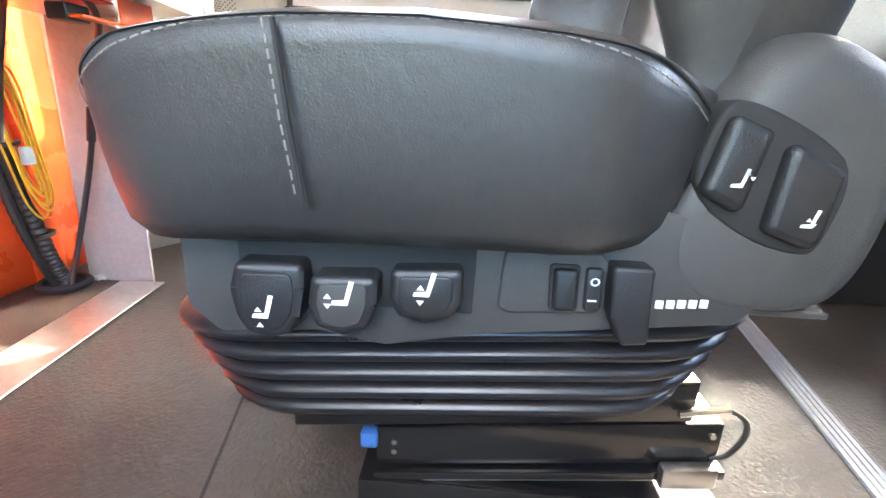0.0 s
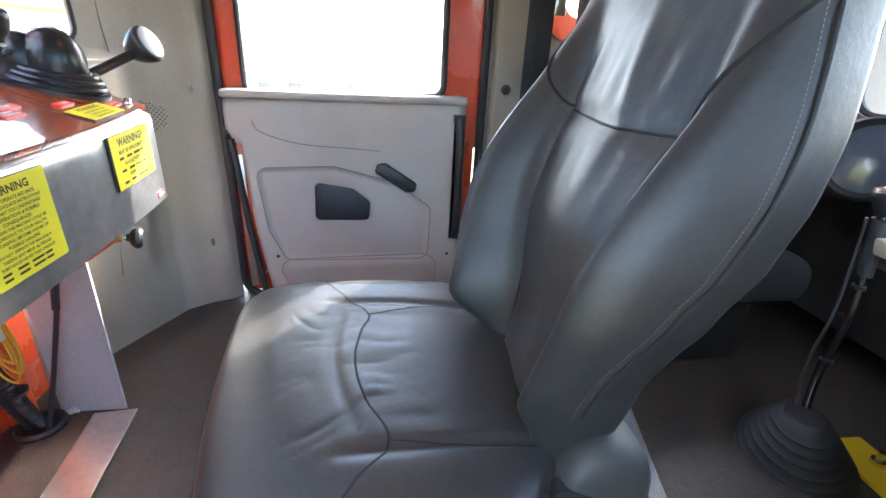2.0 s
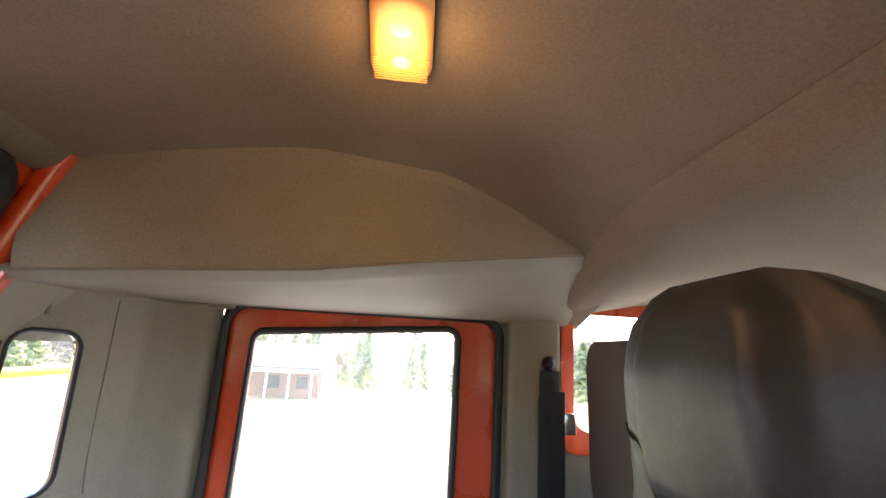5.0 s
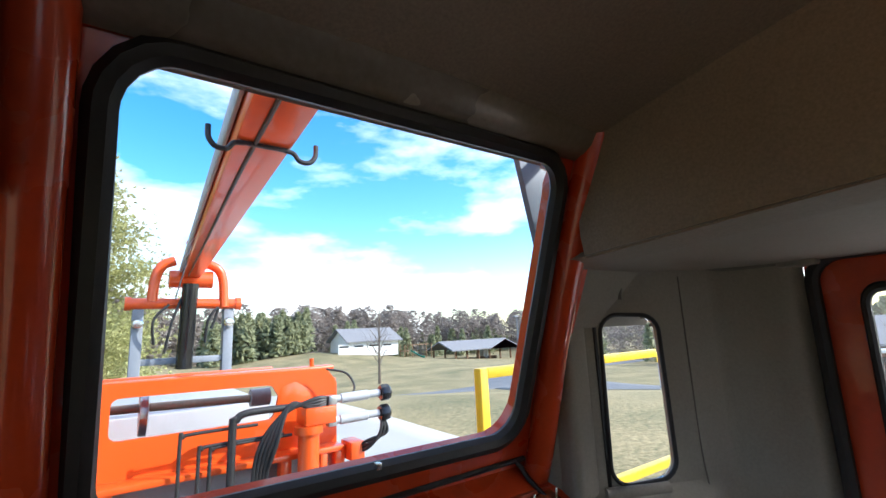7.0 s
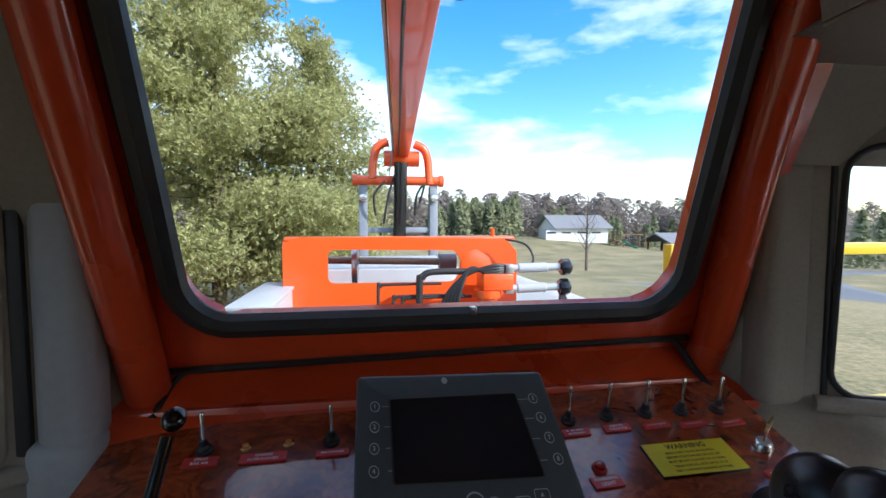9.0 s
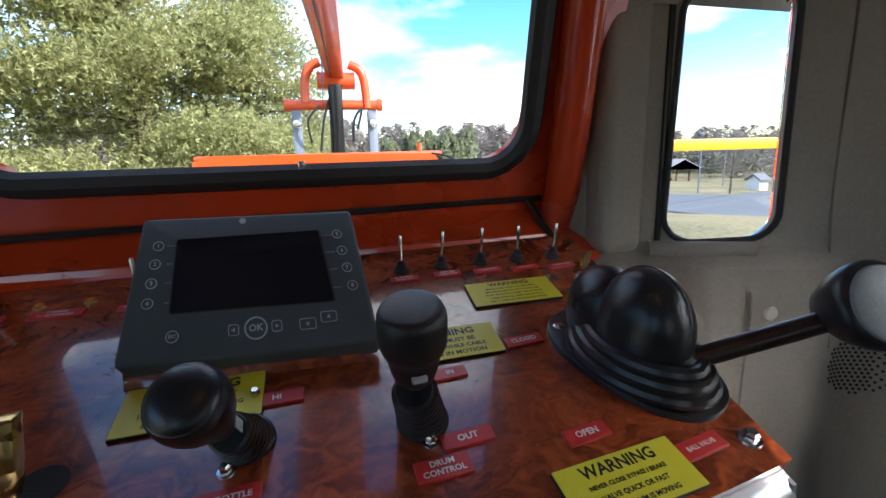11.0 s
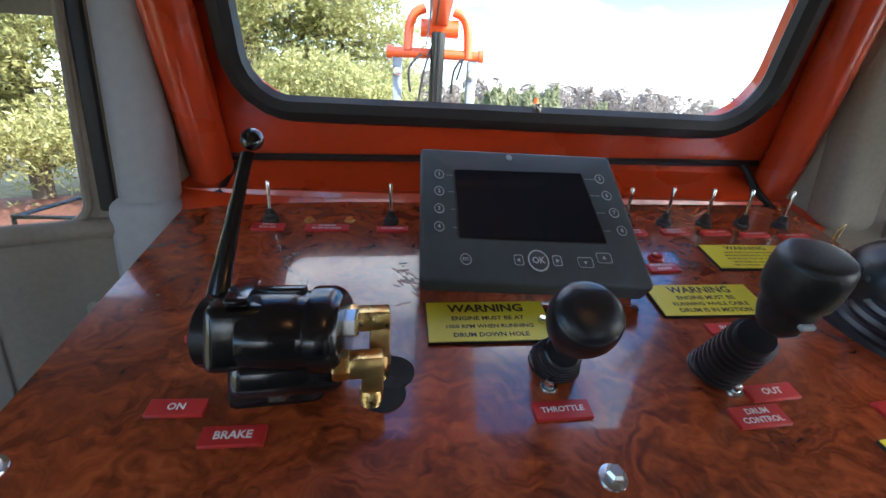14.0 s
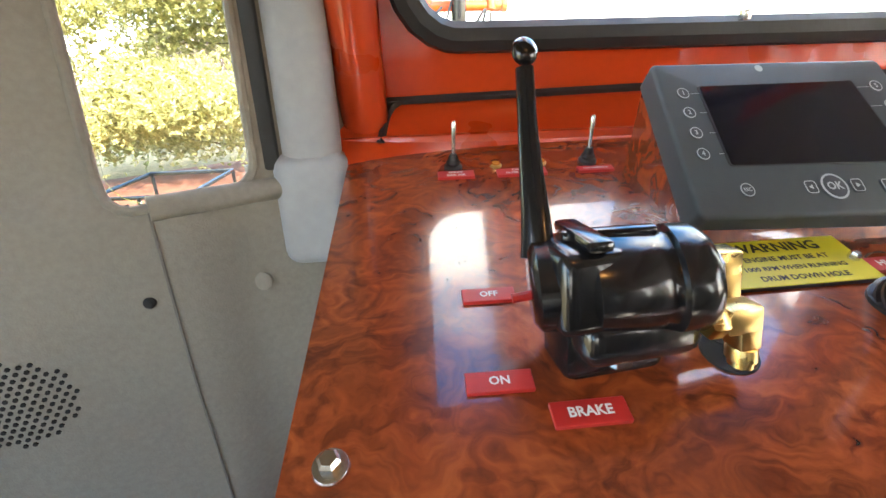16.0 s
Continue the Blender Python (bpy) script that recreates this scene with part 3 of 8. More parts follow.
single("trim_groove_right", groove([corner(1)(0.640, z) + Vector((0, -0.001, 0)) for z in (0.855, 0.78, 0.68, 0.60, 0.45, 0.25)]), CREASE, "joint between trim panels, its shade drawn as a dark line", "joint", kind="structure")
single("trim_groove_left", groove([corner(-1)(x, z) + Vector((0, -0.001, 0)) for x, z in ((-0.600, 0.825), (-0.600, 0.78), (-0.600, 0.70), (-0.599, 0.60), (-0.594, 0.43))]), CREASE, "joint between trim panels, its shade drawn as a dark line", "joint", kind="structure")
single("trim_crease_right", groove([corner(1)(x, z) + Vector((0, -0.001, 0)) for x, z in ((0.75, 1.30), (0.75, 1.1), (0.752, 0.9), (0.755, 0.70))], 0.0016), CREASE, "crease in the corner trim, its shade drawn as a dark line", "joint", kind="structure")
# ledge of the trim below the left quarter window
single("trim_sill_left", tube([corner(-1)(x, 0.826) + Vector((0, -0.002, 0)) for x in (-0.60, -0.56, -0.52, -0.49)], 0.012, seg=12), TRIM, "padded sill of the quarter window", "trim", kind="structure")
single("trim_sill_right", tube([corner(1)(x, 0.846) + Vector((0, -0.004, 0)) for x in (0.53, 0.57, 0.61, 0.66)], 0.012, seg=12), TRIM, "padded sill of the quarter window", "trim", kind="structure")


# moulded hood line over the right quarter window, and the filler beside the door's top corner
single("trim_hood_line", groove([corner(1)(x, z) + Vector((-0.001, -0.003, 0)) for x, z in ((0.606, 1.250), (0.614, 1.285), (0.655, 1.325), (0.72, 1.342), (0.79, 1.325), (0.847, 1.312), (0.90, 1.315))], 0.0045), CREASE, "dark edge of the moulded hood over the quarter window", "joint", kind="structure")
single("trim_door_corner", boxm(0.885, 0.96, 0.40, 0.475, 1.305, 1.45, 0.006), TRIM, "taupe filler at the door's top corner", "trim", kind="structure")


def speaker(x, z, r, s):
    place = corner(s)
    root = thing("speaker_grille", place(x, z), "round perforated speaker grille in the corner trim", "speaker")
    b = None
    for i in range(-8, 9):
        for j in range(-9, 10):
            px, py = (i + 0.5 * (j % 2)) * r / 6.6, j * r / 7.6
            if px * px + py * py < (0.93 * r) ** 2:
                q0, q1, q2 = place(x + px, z + py), place(x + px + 0.003, z + py), place(x + px, z + py + 0.003)
                n = (q1 - q0).cross(q2 - q0).normalized()
                if n.y > 0:
                    n = -n
                b = lathe([(0, 0.0012), (r / 22, 0.0012), (r / 22, -0.001)], frame_at(q0, q1 - q0, n), 6, bm=b)
    tagged(part("perforation", b, SEAM_AND_SHADE, root, "dark round holes"), "dark round holes", kind="stuff")


speaker(0.81, 0.668, 0.050, 1)
speaker(-0.735, 0.658, 0.05, -1)


def cap(p, r, mat, label, name="trim_cap"):
    m = frame_at(p, (1, 0, 0), (0, -1, 0.0))
    return single(name, lathe([(0, 0.004), (r * 0.7, 0.0035), (r, 0.001), (r, -0.004), (0, -0.004)], m, 18), mat, label, "cap")


cap(corner(-1)(-0.527, 0.722), 0.011, TRIM, "round push-in trim cap on the corner panel")
cap(corner(-1)(-0.619, 0.732), 0.006, SEAM_AND_SHADE, "dark screw hole in the corner panel")
cap(corner(1)(0.667, 0.757), 0.011, BEIGE, "round push-in trim cap on the corner panel")
cap(corner(1)(0.545, 0.745), 0.011, BEIGE, "round push-in trim cap on the corner panel")
cap(Vector((0.893, 0.492, 0.752)), 0.014, TRIM, "round coat-hook cap on the corner panel")

# side walls with door openings; the right one holds the rear door that the camera sees
DOOR = quad_round([(-0.405, 0.025), (0.425, 0.025), (0.425, 1.325), (-0.405, 1.325)], 0.06)
FWIN = quad_round([(-1.67, 0.98), (-0.63, 0.98), (-0.63, 1.385), (-1.52, 1.385)], 0.05)


def side(s, x=0.94):
    return lambda u, v: Vector((s * x, u, v))


single("wall_right", sheet(-2.0, 0.43, FLOOR, 1.66, 81, 56, side(1), -0.06, [DOOR, FWIN]), TRIM, "taupe trimmed cab side with door openings", "wall", kind="structure")
# unseen rear opening, its size chosen for the light it lets in
LIGHT_GAP = quad_round([(-0.36, 0.42), (0.37, 0.42), (0.33, 1.28), (-0.33, 1.30)], 0.05)
single("wall_left", sheet(-2.0, 0.43, FLOOR, 1.66, 81, 56, side(-1), 0.06, [LIGHT_GAP, FWIN]), TRIM, "taupe trimmed cab side with a front window and an added light opening", "wall", kind="structure")
for nm, s, q in (("window_4", 1, FWIN), ("window_5", -1, FWIN)):
    w = thing(nm, (s * 0.96, -1.0 if q is FWIN else 0, 1.0), "side window of the cab in a black seal", "window", kind="structure")
    part("seal", seal_tube(q, side(s, 0.945), 0.013), RUBBER, w)
    if q is FWIN and s > 0:
        part("window_frame", sheet(-1.72, -0.59, 0.70, 1.43, 76, 48, side(s, 0.932), -0.008, [quad_round([(-1.645, 1.0), (-0.645, 1.0), (-0.645, 1.36), (-1.51, 1.36)], 0.05)], quad_round([(-1.70, 0.935), (-0.605, 0.935), (-0.605, 1.405), (-1.55, 1.405)], 0.05)), RED, w, "orange-red painted frame")
        part("divider", boxm(0.925, 0.95, -1.20, -1.16, 0.99, 1.37, 0.008), RED, w, "orange-red vent window bar")
    pane("pane", q, side(s, 0.97), w)
single("door_seal", seal_tube(DOOR, side(1, 0.93), 0.014), RUBBER, "black rubber seal round the rear door opening", "seal", kind="structure")

# rear right door
door = thing("door_1", (0.95, 0, 0.0), "pale grey moulded rear door with an orange window frame", "door", kind="structure")
WIN = quad_round([(-0.305, 0.748), (0.327, 0.735), (0.320, 1.245), (-0.305, 1.288)], 0.035)
RFR = quad_round([(-0.445, 0.58), (0.44, 0.58), (0.44, 1.345), (-0.445, 1.345)], 0.05)
part("window_frame", sheet(-0.45, 0.45, 0.57, 1.35, 74, 62, side(1, 0.945), -0.03, [WIN], RFR), RED, door, "orange-red painted window frame")
part("window_seal", seal_tube(WIN, side(1, 0.938), 0.011), RUBBER, door)
door_pane = pane("pane", WIN, side(1, 0.958), door)
door_pane.data.materials[0] = DUSTY
part("skin", sheet(-0.42, 0.42, 0.0, 0.74, 8, 8, side(1, 0.955), -0.02), RED, door)
PANEL = quad_round([(-0.37, 0.008), (0.285, -0.002), (0.335, 0.30), (0.355, 0.585), (0.405, 0.635), (0.405, 0.735), (-0.378, 0.755), (-0.385, 0.10)], 0.025)
INSET = quad_round([(-0.265, 0.20), (0.225, 0.19), (0.275, 0.30), (0.30, 0.515), (0.05, 0.525), (-0.15, 0.475), (-0.27, 0.39)], 0.035)
BIN = quad_round([(-0.29, 0.05), (0.22, 0.055), (0.265, 0.19), (-0.30, 0.215)], 0.05)


def door_panel(u, v):
    x = 0.868
    d, _ = nearest_on((u, v), INSET)
    k = min(1.0, d / 0.014)
    x += 0.011 * k if inside((u, v), INSET) else 0.0
    d, _ = nearest_on((u, v), BIN)
    x -= 0.016 * min(1.0, d / 0.03) if inside((u, v), BIN) else 0.0
    d, _ = nearest_on((u, v), PANEL)
    x += 0.03 * max(0.0, 1 - d / 0.025) ** 2
    x += 0.02 * max(0.0, (v - 0.66) / 0.09) ** 2
    return Vector((x, u, v))


part("trim_panel", sheet(-0.40, 0.42, -0.01, 0.765, 104, 96, door_panel, -0.012, (), PANEL), DOORP, door, "pale grey moulded trim panel", angle=50)
for outline, nm in ((INSET, "inset_groove"), (BIN, "pocket_groove")):
    part(nm, tube([door_panel(u, v) + Vector((-0.0004, 0, 0)) for u, v in outline], 0.0017, seg=6, closed=True), CREASE, door, "shadowed moulding line")
part("upper_groove", tube(spline([door_panel(u, v) + Vector((-0.0004, 0, 0)) for u, v in ((0.295, 0.735), (0.29, 0.66), (0.26, 0.625), (0.15, 0.595), (0.0, 0.585), (-0.10, 0.578))], 6), 0.0015, seg=6), CREASE, door)
part("sill", boxm(0.862, 0.945, -0.378, 0.40, 0.728, 0.752, 0.01, 3), DOORP, door)
part("sill_vent", prism(rrect(0.12, 0.022, 0.01), 0.003, frame_at((0.905, 0.03, 0.752), (0, 1, 0), (0, 0, 1)), 0.001), GREYL, door, "small grey vent insert")
mX = frame_at((0.872, 0.02, 0.405), (0, -1, 0), (-1, 0, 0))
part("pull_recess", prism(quad_round([(-0.10, -0.065), (0.08, -0.065), (0.085, 0.0), (0.03, 0.045), (-0.095, 0.065)][::1], 0.018), 0.004, mX, 0.002), BLACKP, door, "black pull recess")
part("recess_well", prism(quad_round([(-0.085, -0.05), (0.068, -0.05), (0.07, -0.005), (0.025, 0.03), (-0.08, 0.048)], 0.012), 0.006, mX, 0.001), RUBBER, door)
hb = frame_at((0.862, -0.155, 0.49), (0, -0.86, -0.5), (-1, 0, 0))
part("door_handle", prism(quad_round([(-0.075, -0.018), (0.05, -0.024), (0.072, -0.005), (0.065, 0.02), (-0.06, 0.026), (-0.08, 0.008)], 0.012), 0.016, hb, 0.007, 3), BLACKP, door, "black release handle")
part("grab_bar", tube(spline([(0.868, -0.352, 0.68), (0.835, -0.354, 0.665), (0.83, -0.356, 0.50), (0.835, -0.356, 0.32), (0.868, -0.356, 0.295)], 6), 0.013, seg=12), BLACKP, door, "black vertical grab bar")
part("grab_recess", boxm(0.868, 0.876, -0.375, -0.335, 0.27, 0.70, 0.003), RUBBER, door)
for y, z in ((0.255, 0.205), (-0.335, 0.215)):
    part("screw", lathe([(0, 0.004), (0.005, 0.003), (0.006, 0), (0.006, -0.004)], frame_at((0.868, y, z), (0, 1, 0), (-1, 0, 0)), 12), SEAM_AND_SHADE, door)
part("weatherstrip", tube([(0.90, 0.39, 0.60), (0.895, 0.36, 0.32), (0.89, 0.32, 0.02)], 0.014, seg=10), RUBBER, door, "black door edge strip")
part("edge_plate", boxm(0.90, 0.905, 0.355, 0.385, 0.05, 0.55, 0.001), ALU, door, "pale painted door edge")

settle(door, lambda x, y, z: (x, y + 0.03 * min(1.0, max(0.0, (0.44 - y) / 0.15)), z if z > 0.2 else 0.2 - (0.2 - z) * 0.84))

# B-pillar with the seat belt
single("pillar_trim", boxm(0.905, 0.945, -0.595, -0.43, FLOOR, 1.36, 0.02, 3), TRIM, "taupe moulded pillar between the doors", "pillar", kind="structure")
belt = thing("seat_belt", (0.90, -0.555, 1.20), "black webbing seat belt hanging from a pillar anchor", "seat belt")
part("anchor", lathe([(0, 0.02), (0.01, 0.02), (0.014, 0.014), (0.022, 0.008), (0.022, 0)], frame_at((0.905, -0.555, 1.20), (0, 1, 0), (-1, 0, 0)), 16), BLACKP, belt)
part("guide", boxm(0.885, 0.90, -0.585, -0.525, 1.05, 1.18, 0.006), BLACKP, belt)
part("webbing", boxm(0.884, 0.887, -0.60, -0.555, 0.25, 1.12, 0.001, 1), RUBBER, belt)
part("webbing", boxm(0.888, 0.891, -0.565, -0.52, 0.05, 1.1, 0.001, 1, m=None), RUBBER, belt)
part("tongue", boxm(0.875, 0.882, -0.63, -0.595, 1.0, 1.06, 0.002), CHROME, belt, "bright metal tongue")
part("pillar_bolt", lathe([(0, 0.012), (0.01, 0.012), (0.016, 0.004), (0.016, 0)], frame_at((0.905, -0.475, 0.78), (0, 1, 0), (-1, 0, 0)), 14), BLACKP, belt)
part("pillar_bolt", lathe([(0, 0.012), (0.01, 0.012), (0.014, 0.004), (0.014, 0)], frame_at((0.905, -0.60, 0.80), (0, 1, 0), (-1, 0, 0)), 14), BLACKP, belt)

cap(Vector((0.888, 0.500, 0.25)), 0.012, CREASE, "round push-in trim cap on the corner panel")

from mathutils.bvhtree import BVHTree

# ---- ceiling lamp ----
lamp = thing("dome_lamp", (0.027, -0.066, 1.63), "lit amber dome lamp in a dark housing on the headliner", "lamp")
ML = frame_at((0.027, -0.066, 1.632), (0, -1, 0), (0, 0, -1))


def lamp_outline(k):
    return quad_round([(-0.045 * k, -0.088 * k), (0.045 * k, -0.088 * k), (0.037 * k, 0.088 * k), (-0.037 * k, 0.088 * k)], 0.034, 8)


part("housing", prism(lamp_outline(1.06), 0.010, ML, 0.004), BLACKP, lamp)
part("lens", prism(lamp_outline(1.0), 0.030, ML, 0.012, 4), GLOW, lamp, "glowing amber lens")
for k in range(9):
    part("rib", boxm(-0.038, 0.038, -0.0008, 0.0008, 0.0295, 0.0315, 0.0005, 1, m=ML @ Matrix.Translation((0, -0.075 + 0.006 * k, 0))), GLOW, lamp)
for yy in (-0.035, 0.03):
    part("bulb", lathe([(0, 0.0365), (0.010, 0.033), (0.016, 0.0285)], ML @ Matrix.Translation((0, yy, 0)), 14), BULB, lamp, "bright filament glow behind the lens")
lamp_light = bpy.data.lights.new("dome_light", "POINT")
lamp_light.energy, lamp_light.color, lamp_light.shadow_soft_size = 0.26, (1.0, 0.55, 0.2), 0.04
lo = new("dome_light", lamp_light)
lo.location = (0.027, -0.066, 1.565)
for p in ((0.388, 0.096, 1.577), (0.436, -0.146, 1.569)):
    single("headliner_screw", lathe([(0, 0.004), (0.004, 0.0035), (0.005, 0), (0.005, -0.01)], frame_at(p, (0, 1, 0), (-0.9, 0, -0.4)), 12), BLACKP, "small screw through the overhead panel edge", "screw", "headliner screws")

# ---- operator's seat ----
seat = thing("operator_seat", (-0.07, -0.18, -0.03), "dark leather operator's seat on a black bellows base", "seat")


def soft(x):
    return max(0.0, min(1.0, x)) ** 2 * (3 - 2 * max(0.0, min(1.0, x)))


def cushion_bm():
    """The cushion: rounded plan, high sides, a dished centre panel bounded by a curved seam."""
    b = bmesh.new()
    cx, hw = -0.075, 0.278
    rings = [(0.262, 0.90), (0.272, 0.945), (0.29, 0.97), (0.31, 0.985), (0.33, 0.995), (0.345, 1.0)]
    top = [(1.0, 0.345), (0.985, 0.352), (0.955, 0.359), (0.92, 0.364), (0.88, 0.367)] + [(0.86 - 0.014 * k, 0.369) for k in range(61)]
    n = 260
    loops = []

    def pt(a, k):
        c, s = math.cos(a), math.sin(a)
        e = 2 / 5.5
        x, y = math.copysign(abs(c) ** e, c), math.copysign(abs(s) ** e, s)
        front = 0.06 * max(0.0, y) ** 2 * (1 - x * x)
        return x * k, y * k + front * k
    for z, k in rings + [(zz, kk) for kk, zz in top[1:]]:
        loop = []
        for i in range(n):
            u, v = pt(2 * math.pi * i / n, k)
            zz = z
            if z >= 0.345 and k < 1:
                d = 1 - k
                zz += 0.026 * soft(d / 0.5) * (1 - 0.6 * u * u)
                seam = 0.20 + 0.16 * math.cos(u * 2.2) - 0.10
                zz -= 0.014 * math.exp(-((v - seam) / 0.03) ** 2) * (1 if abs(u) < 0.75 else 0.3)
                side = 0.62 + 0.10 * v
                zz -= 0.020 * math.exp(-((abs(u) - side) / 0.035) ** 2) * soft((0.32 - v) / 0.2)
                zz += 0.006 * soft((abs(u) - side) / 0.15) * soft((0.4 - v) / 0.4) * soft(d / 0.1)
                zz -= 0.010 * soft((side - abs(u)) / 0.2) * soft((seam - v) / 0.3)
                off = v - seam
                fan = u * (1 - 0.5 * off)
                band = math.exp(-((off + 0.17) / 0.15) ** 2) + 0.8 * math.exp(-((off - 0.16) / 0.12) ** 2)
                wr = -0.0085 * (1 - abs(noise.noise(Vector((fan * 7 + 1.3 * noise.noise(Vector((u * 3, v * 5, 1.0))), v * 1.6, 3.1)))) * 2.2) * band * soft((0.72 - abs(u + 0.05)) / 0.3)
                zz += wr + 0.0012 * noise.noise(Vector((u * 4, v * 4, 0)))
            zz += (0.008 - 0.034 * abs(v - 0.08) ** 2.2) * soft((z - 0.28) / 0.06)
            bulge = 0.006 * noise.noise(Vector((u * 2.5, v * 2.5, z * 8)))
            x = cx + hw * u * (1 + bulge * 0.4)
            yf, yr = 0.044 + 0.19 * (x + 0.35), -0.36 - 0.05 * max(0.0, 1 - ((x + 0.075) / 0.26) ** 2)
            far = soft((-u - 0.55) / 0.3) * 0.075
            vv = v / (1 + 0.06 * max(0.0, v) ** 2)
            yy = (yf + yr) / 2 + (yf - yr) / 2 * vv * (1 + bulge * 0.4)
            loop.append(b.verts.new((x + far * soft((-0.225 - yy) / 0.09), yy, zz)))
        loops.append(loop)
    for a, c in zip(loops, loops[1:]):
        for i in range(n):
            b.faces.new((a[i], a[(i + 1) % n], c[(i + 1) % n], c[i]))
    b.faces.new(loops[0][::-1])
    b.faces.new(loops[-1])
    return b, [v.co.copy() for v in loops[5]], [v.co.copy() for v in loops[2]]


cb, rim, low = cushion_bm()
cush = part("cushion", cb, LEATHER, seat, "dark leather cushion", angle=80)


def stitches(points, off, gap=0.0052, length=0.0034, r=0.00045):
    b = None
    acc = 0.0
    for p, q in zip(points, points[1:]):
        d = (q - p).length
        while acc < d:
            t = p + (q - p) * (acc / d)
            w = (q - p).normalized()
            b = tube([t + off - w * length / 2, t + off, t + off + w * length / 2], r, seg=4, bm=b)
            acc += gap
        acc -= d
    return b


part("seam_piping", tube([p + Vector(((p.x + 0.075) * 0.001, (p.y + 0.15) * 0.001, 0.001)) for p in rim], 0.0009, seg=6, closed=True), SEAM_AND_SHADE, cush)
out = [Vector((p.x + (p.x + 0.075) * 0.006, p.y + (p.y + 0.15) * 0.006, p.z - 0.0045)) for p in rim]
part("stitching", stitches(out + out[:1], Vector((0, 0, 0))), STITCH, cush, "pale double stitching")
sx = -0.355
part("seam_side", tube([(sx - 0.001, -0.105, 0.345), (sx - 0.0015, -0.109, 0.31), (sx + 0.006, -0.112, 0.28)], 0.0012, seg=5), SEAM_AND_SHADE, cush)
part("stitching", stitches([Vector((sx - 0.003, -0.102, 0.343)), Vector((sx - 0.0032, -0.106, 0.312)), Vector((sx + 0.003, -0.109, 0.285))], Vector((0, 0, 0))), STITCH, cush, "pale stitching")


TOPTREE = BVHTree.FromPolygons([w.co + seat.location for w in cush.data.vertices], [tuple(p.vertices) for p in cush.data.polygons])


def on_cushion(u, v):
    """Height of the cushion's upper side."""
    hit = TOPTREE.ray_cast(Vector((u, v, 0.6)), Vector((0, 0, -1)))
    return hit[0].z if hit[0] else 0.33


def seam_on(points, r=0.0014):
    return tube([Vector((x, y, on_cushion(x, y) + 0.0004)) for x, y, _ in spline([(x, y, 0) for x, y in points], 10)], r, seg=6)


part("seam_front", seam_on([(-0.335, -0.105), (-0.29, -0.125), (-0.235, -0.152), (-0.16, -0.128), (-0.08, -0.115), (0.0, -0.118), (0.05, -0.125), (0.12, -0.09), (0.185, -0.06)]), SEAM_AND_SHADE, cush)
part("seam_bolster", seam_on([(-0.235, -0.152), (-0.24, -0.22), (-0.235, -0.30), (-0.22, -0.38)]), SEAM_AND_SHADE, cush)
part("seam_bolster", seam_on([(0.05, -0.125), (0.075, -0.20), (0.075, -0.30), (0.06, -0.38)]), SEAM_AND_SHADE, cush)


# backrest with integral headrest
BZ0, BZ1 = 0.16, 1.335


def half_width(z):
    pts = [(0.10, 0.16), (0.28, 0.175), (0.36, 0.19), (0.42, 0.205), (0.50, 0.235), (0.58, 0.248), (0.66, 0.252), (0.80, 0.252), (0.90, 0.248), (1.0, 0.242), (1.10, 0.236), (1.20, 0.230), (1.25, 0.220), (1.28, 0.205), (1.305, 0.168), (1.32, 0.145), (1.33, 0.12), (1.335, 0.09)]
    for (a, wa), (c, wc) in zip(pts, pts[1:]):
        if z <= c:
            t = (z - a) / (c - a)
            return wa + (wc - wa) * t
    return pts[-1][1]


def near_back(zz):
    """How far the near bolster stands behind the far one."""
    return (0.016 + 0.030 * soft((zz - 0.65) / 0.2)) * soft((zz - 0.42) / 0.12)


def back_edge(z):
    """Depth of the backrest's stitched outer edge: forward at the foot, leaning back above."""
    pts = []
    for zz, y in ((0.30, -0.285), (0.36, -0.290), (0.45, -0.300), (0.55, -0.315), (0.60, -0.335), (0.65, -0.365), (0.70, -0.400), (0.76, -0.430), (0.83, -0.450), (0.91, -0.455), (1.0, -0.445), (1.07, -0.435), (1.40, -0.435)):
        pts.append((0.715 + (zz - 0.81) / 0.82, y - 0.12 + soft((1.14 - zz) / 0.25) * near_back(zz)))
    for (a, ya), (c, yc) in zip(pts, pts[1:]):
        if z <= c:
            return ya + (yc - ya) * soft((z - a) / (c - a)) * 0.3 + (yc - ya) * (z - a) / (c - a) * 0.7
    return pts[-1][1]


def back_mid(z):
    return -0.045 + 0.06 * (z - 0.7) / 0.4 if z > 0.4 else -0.09


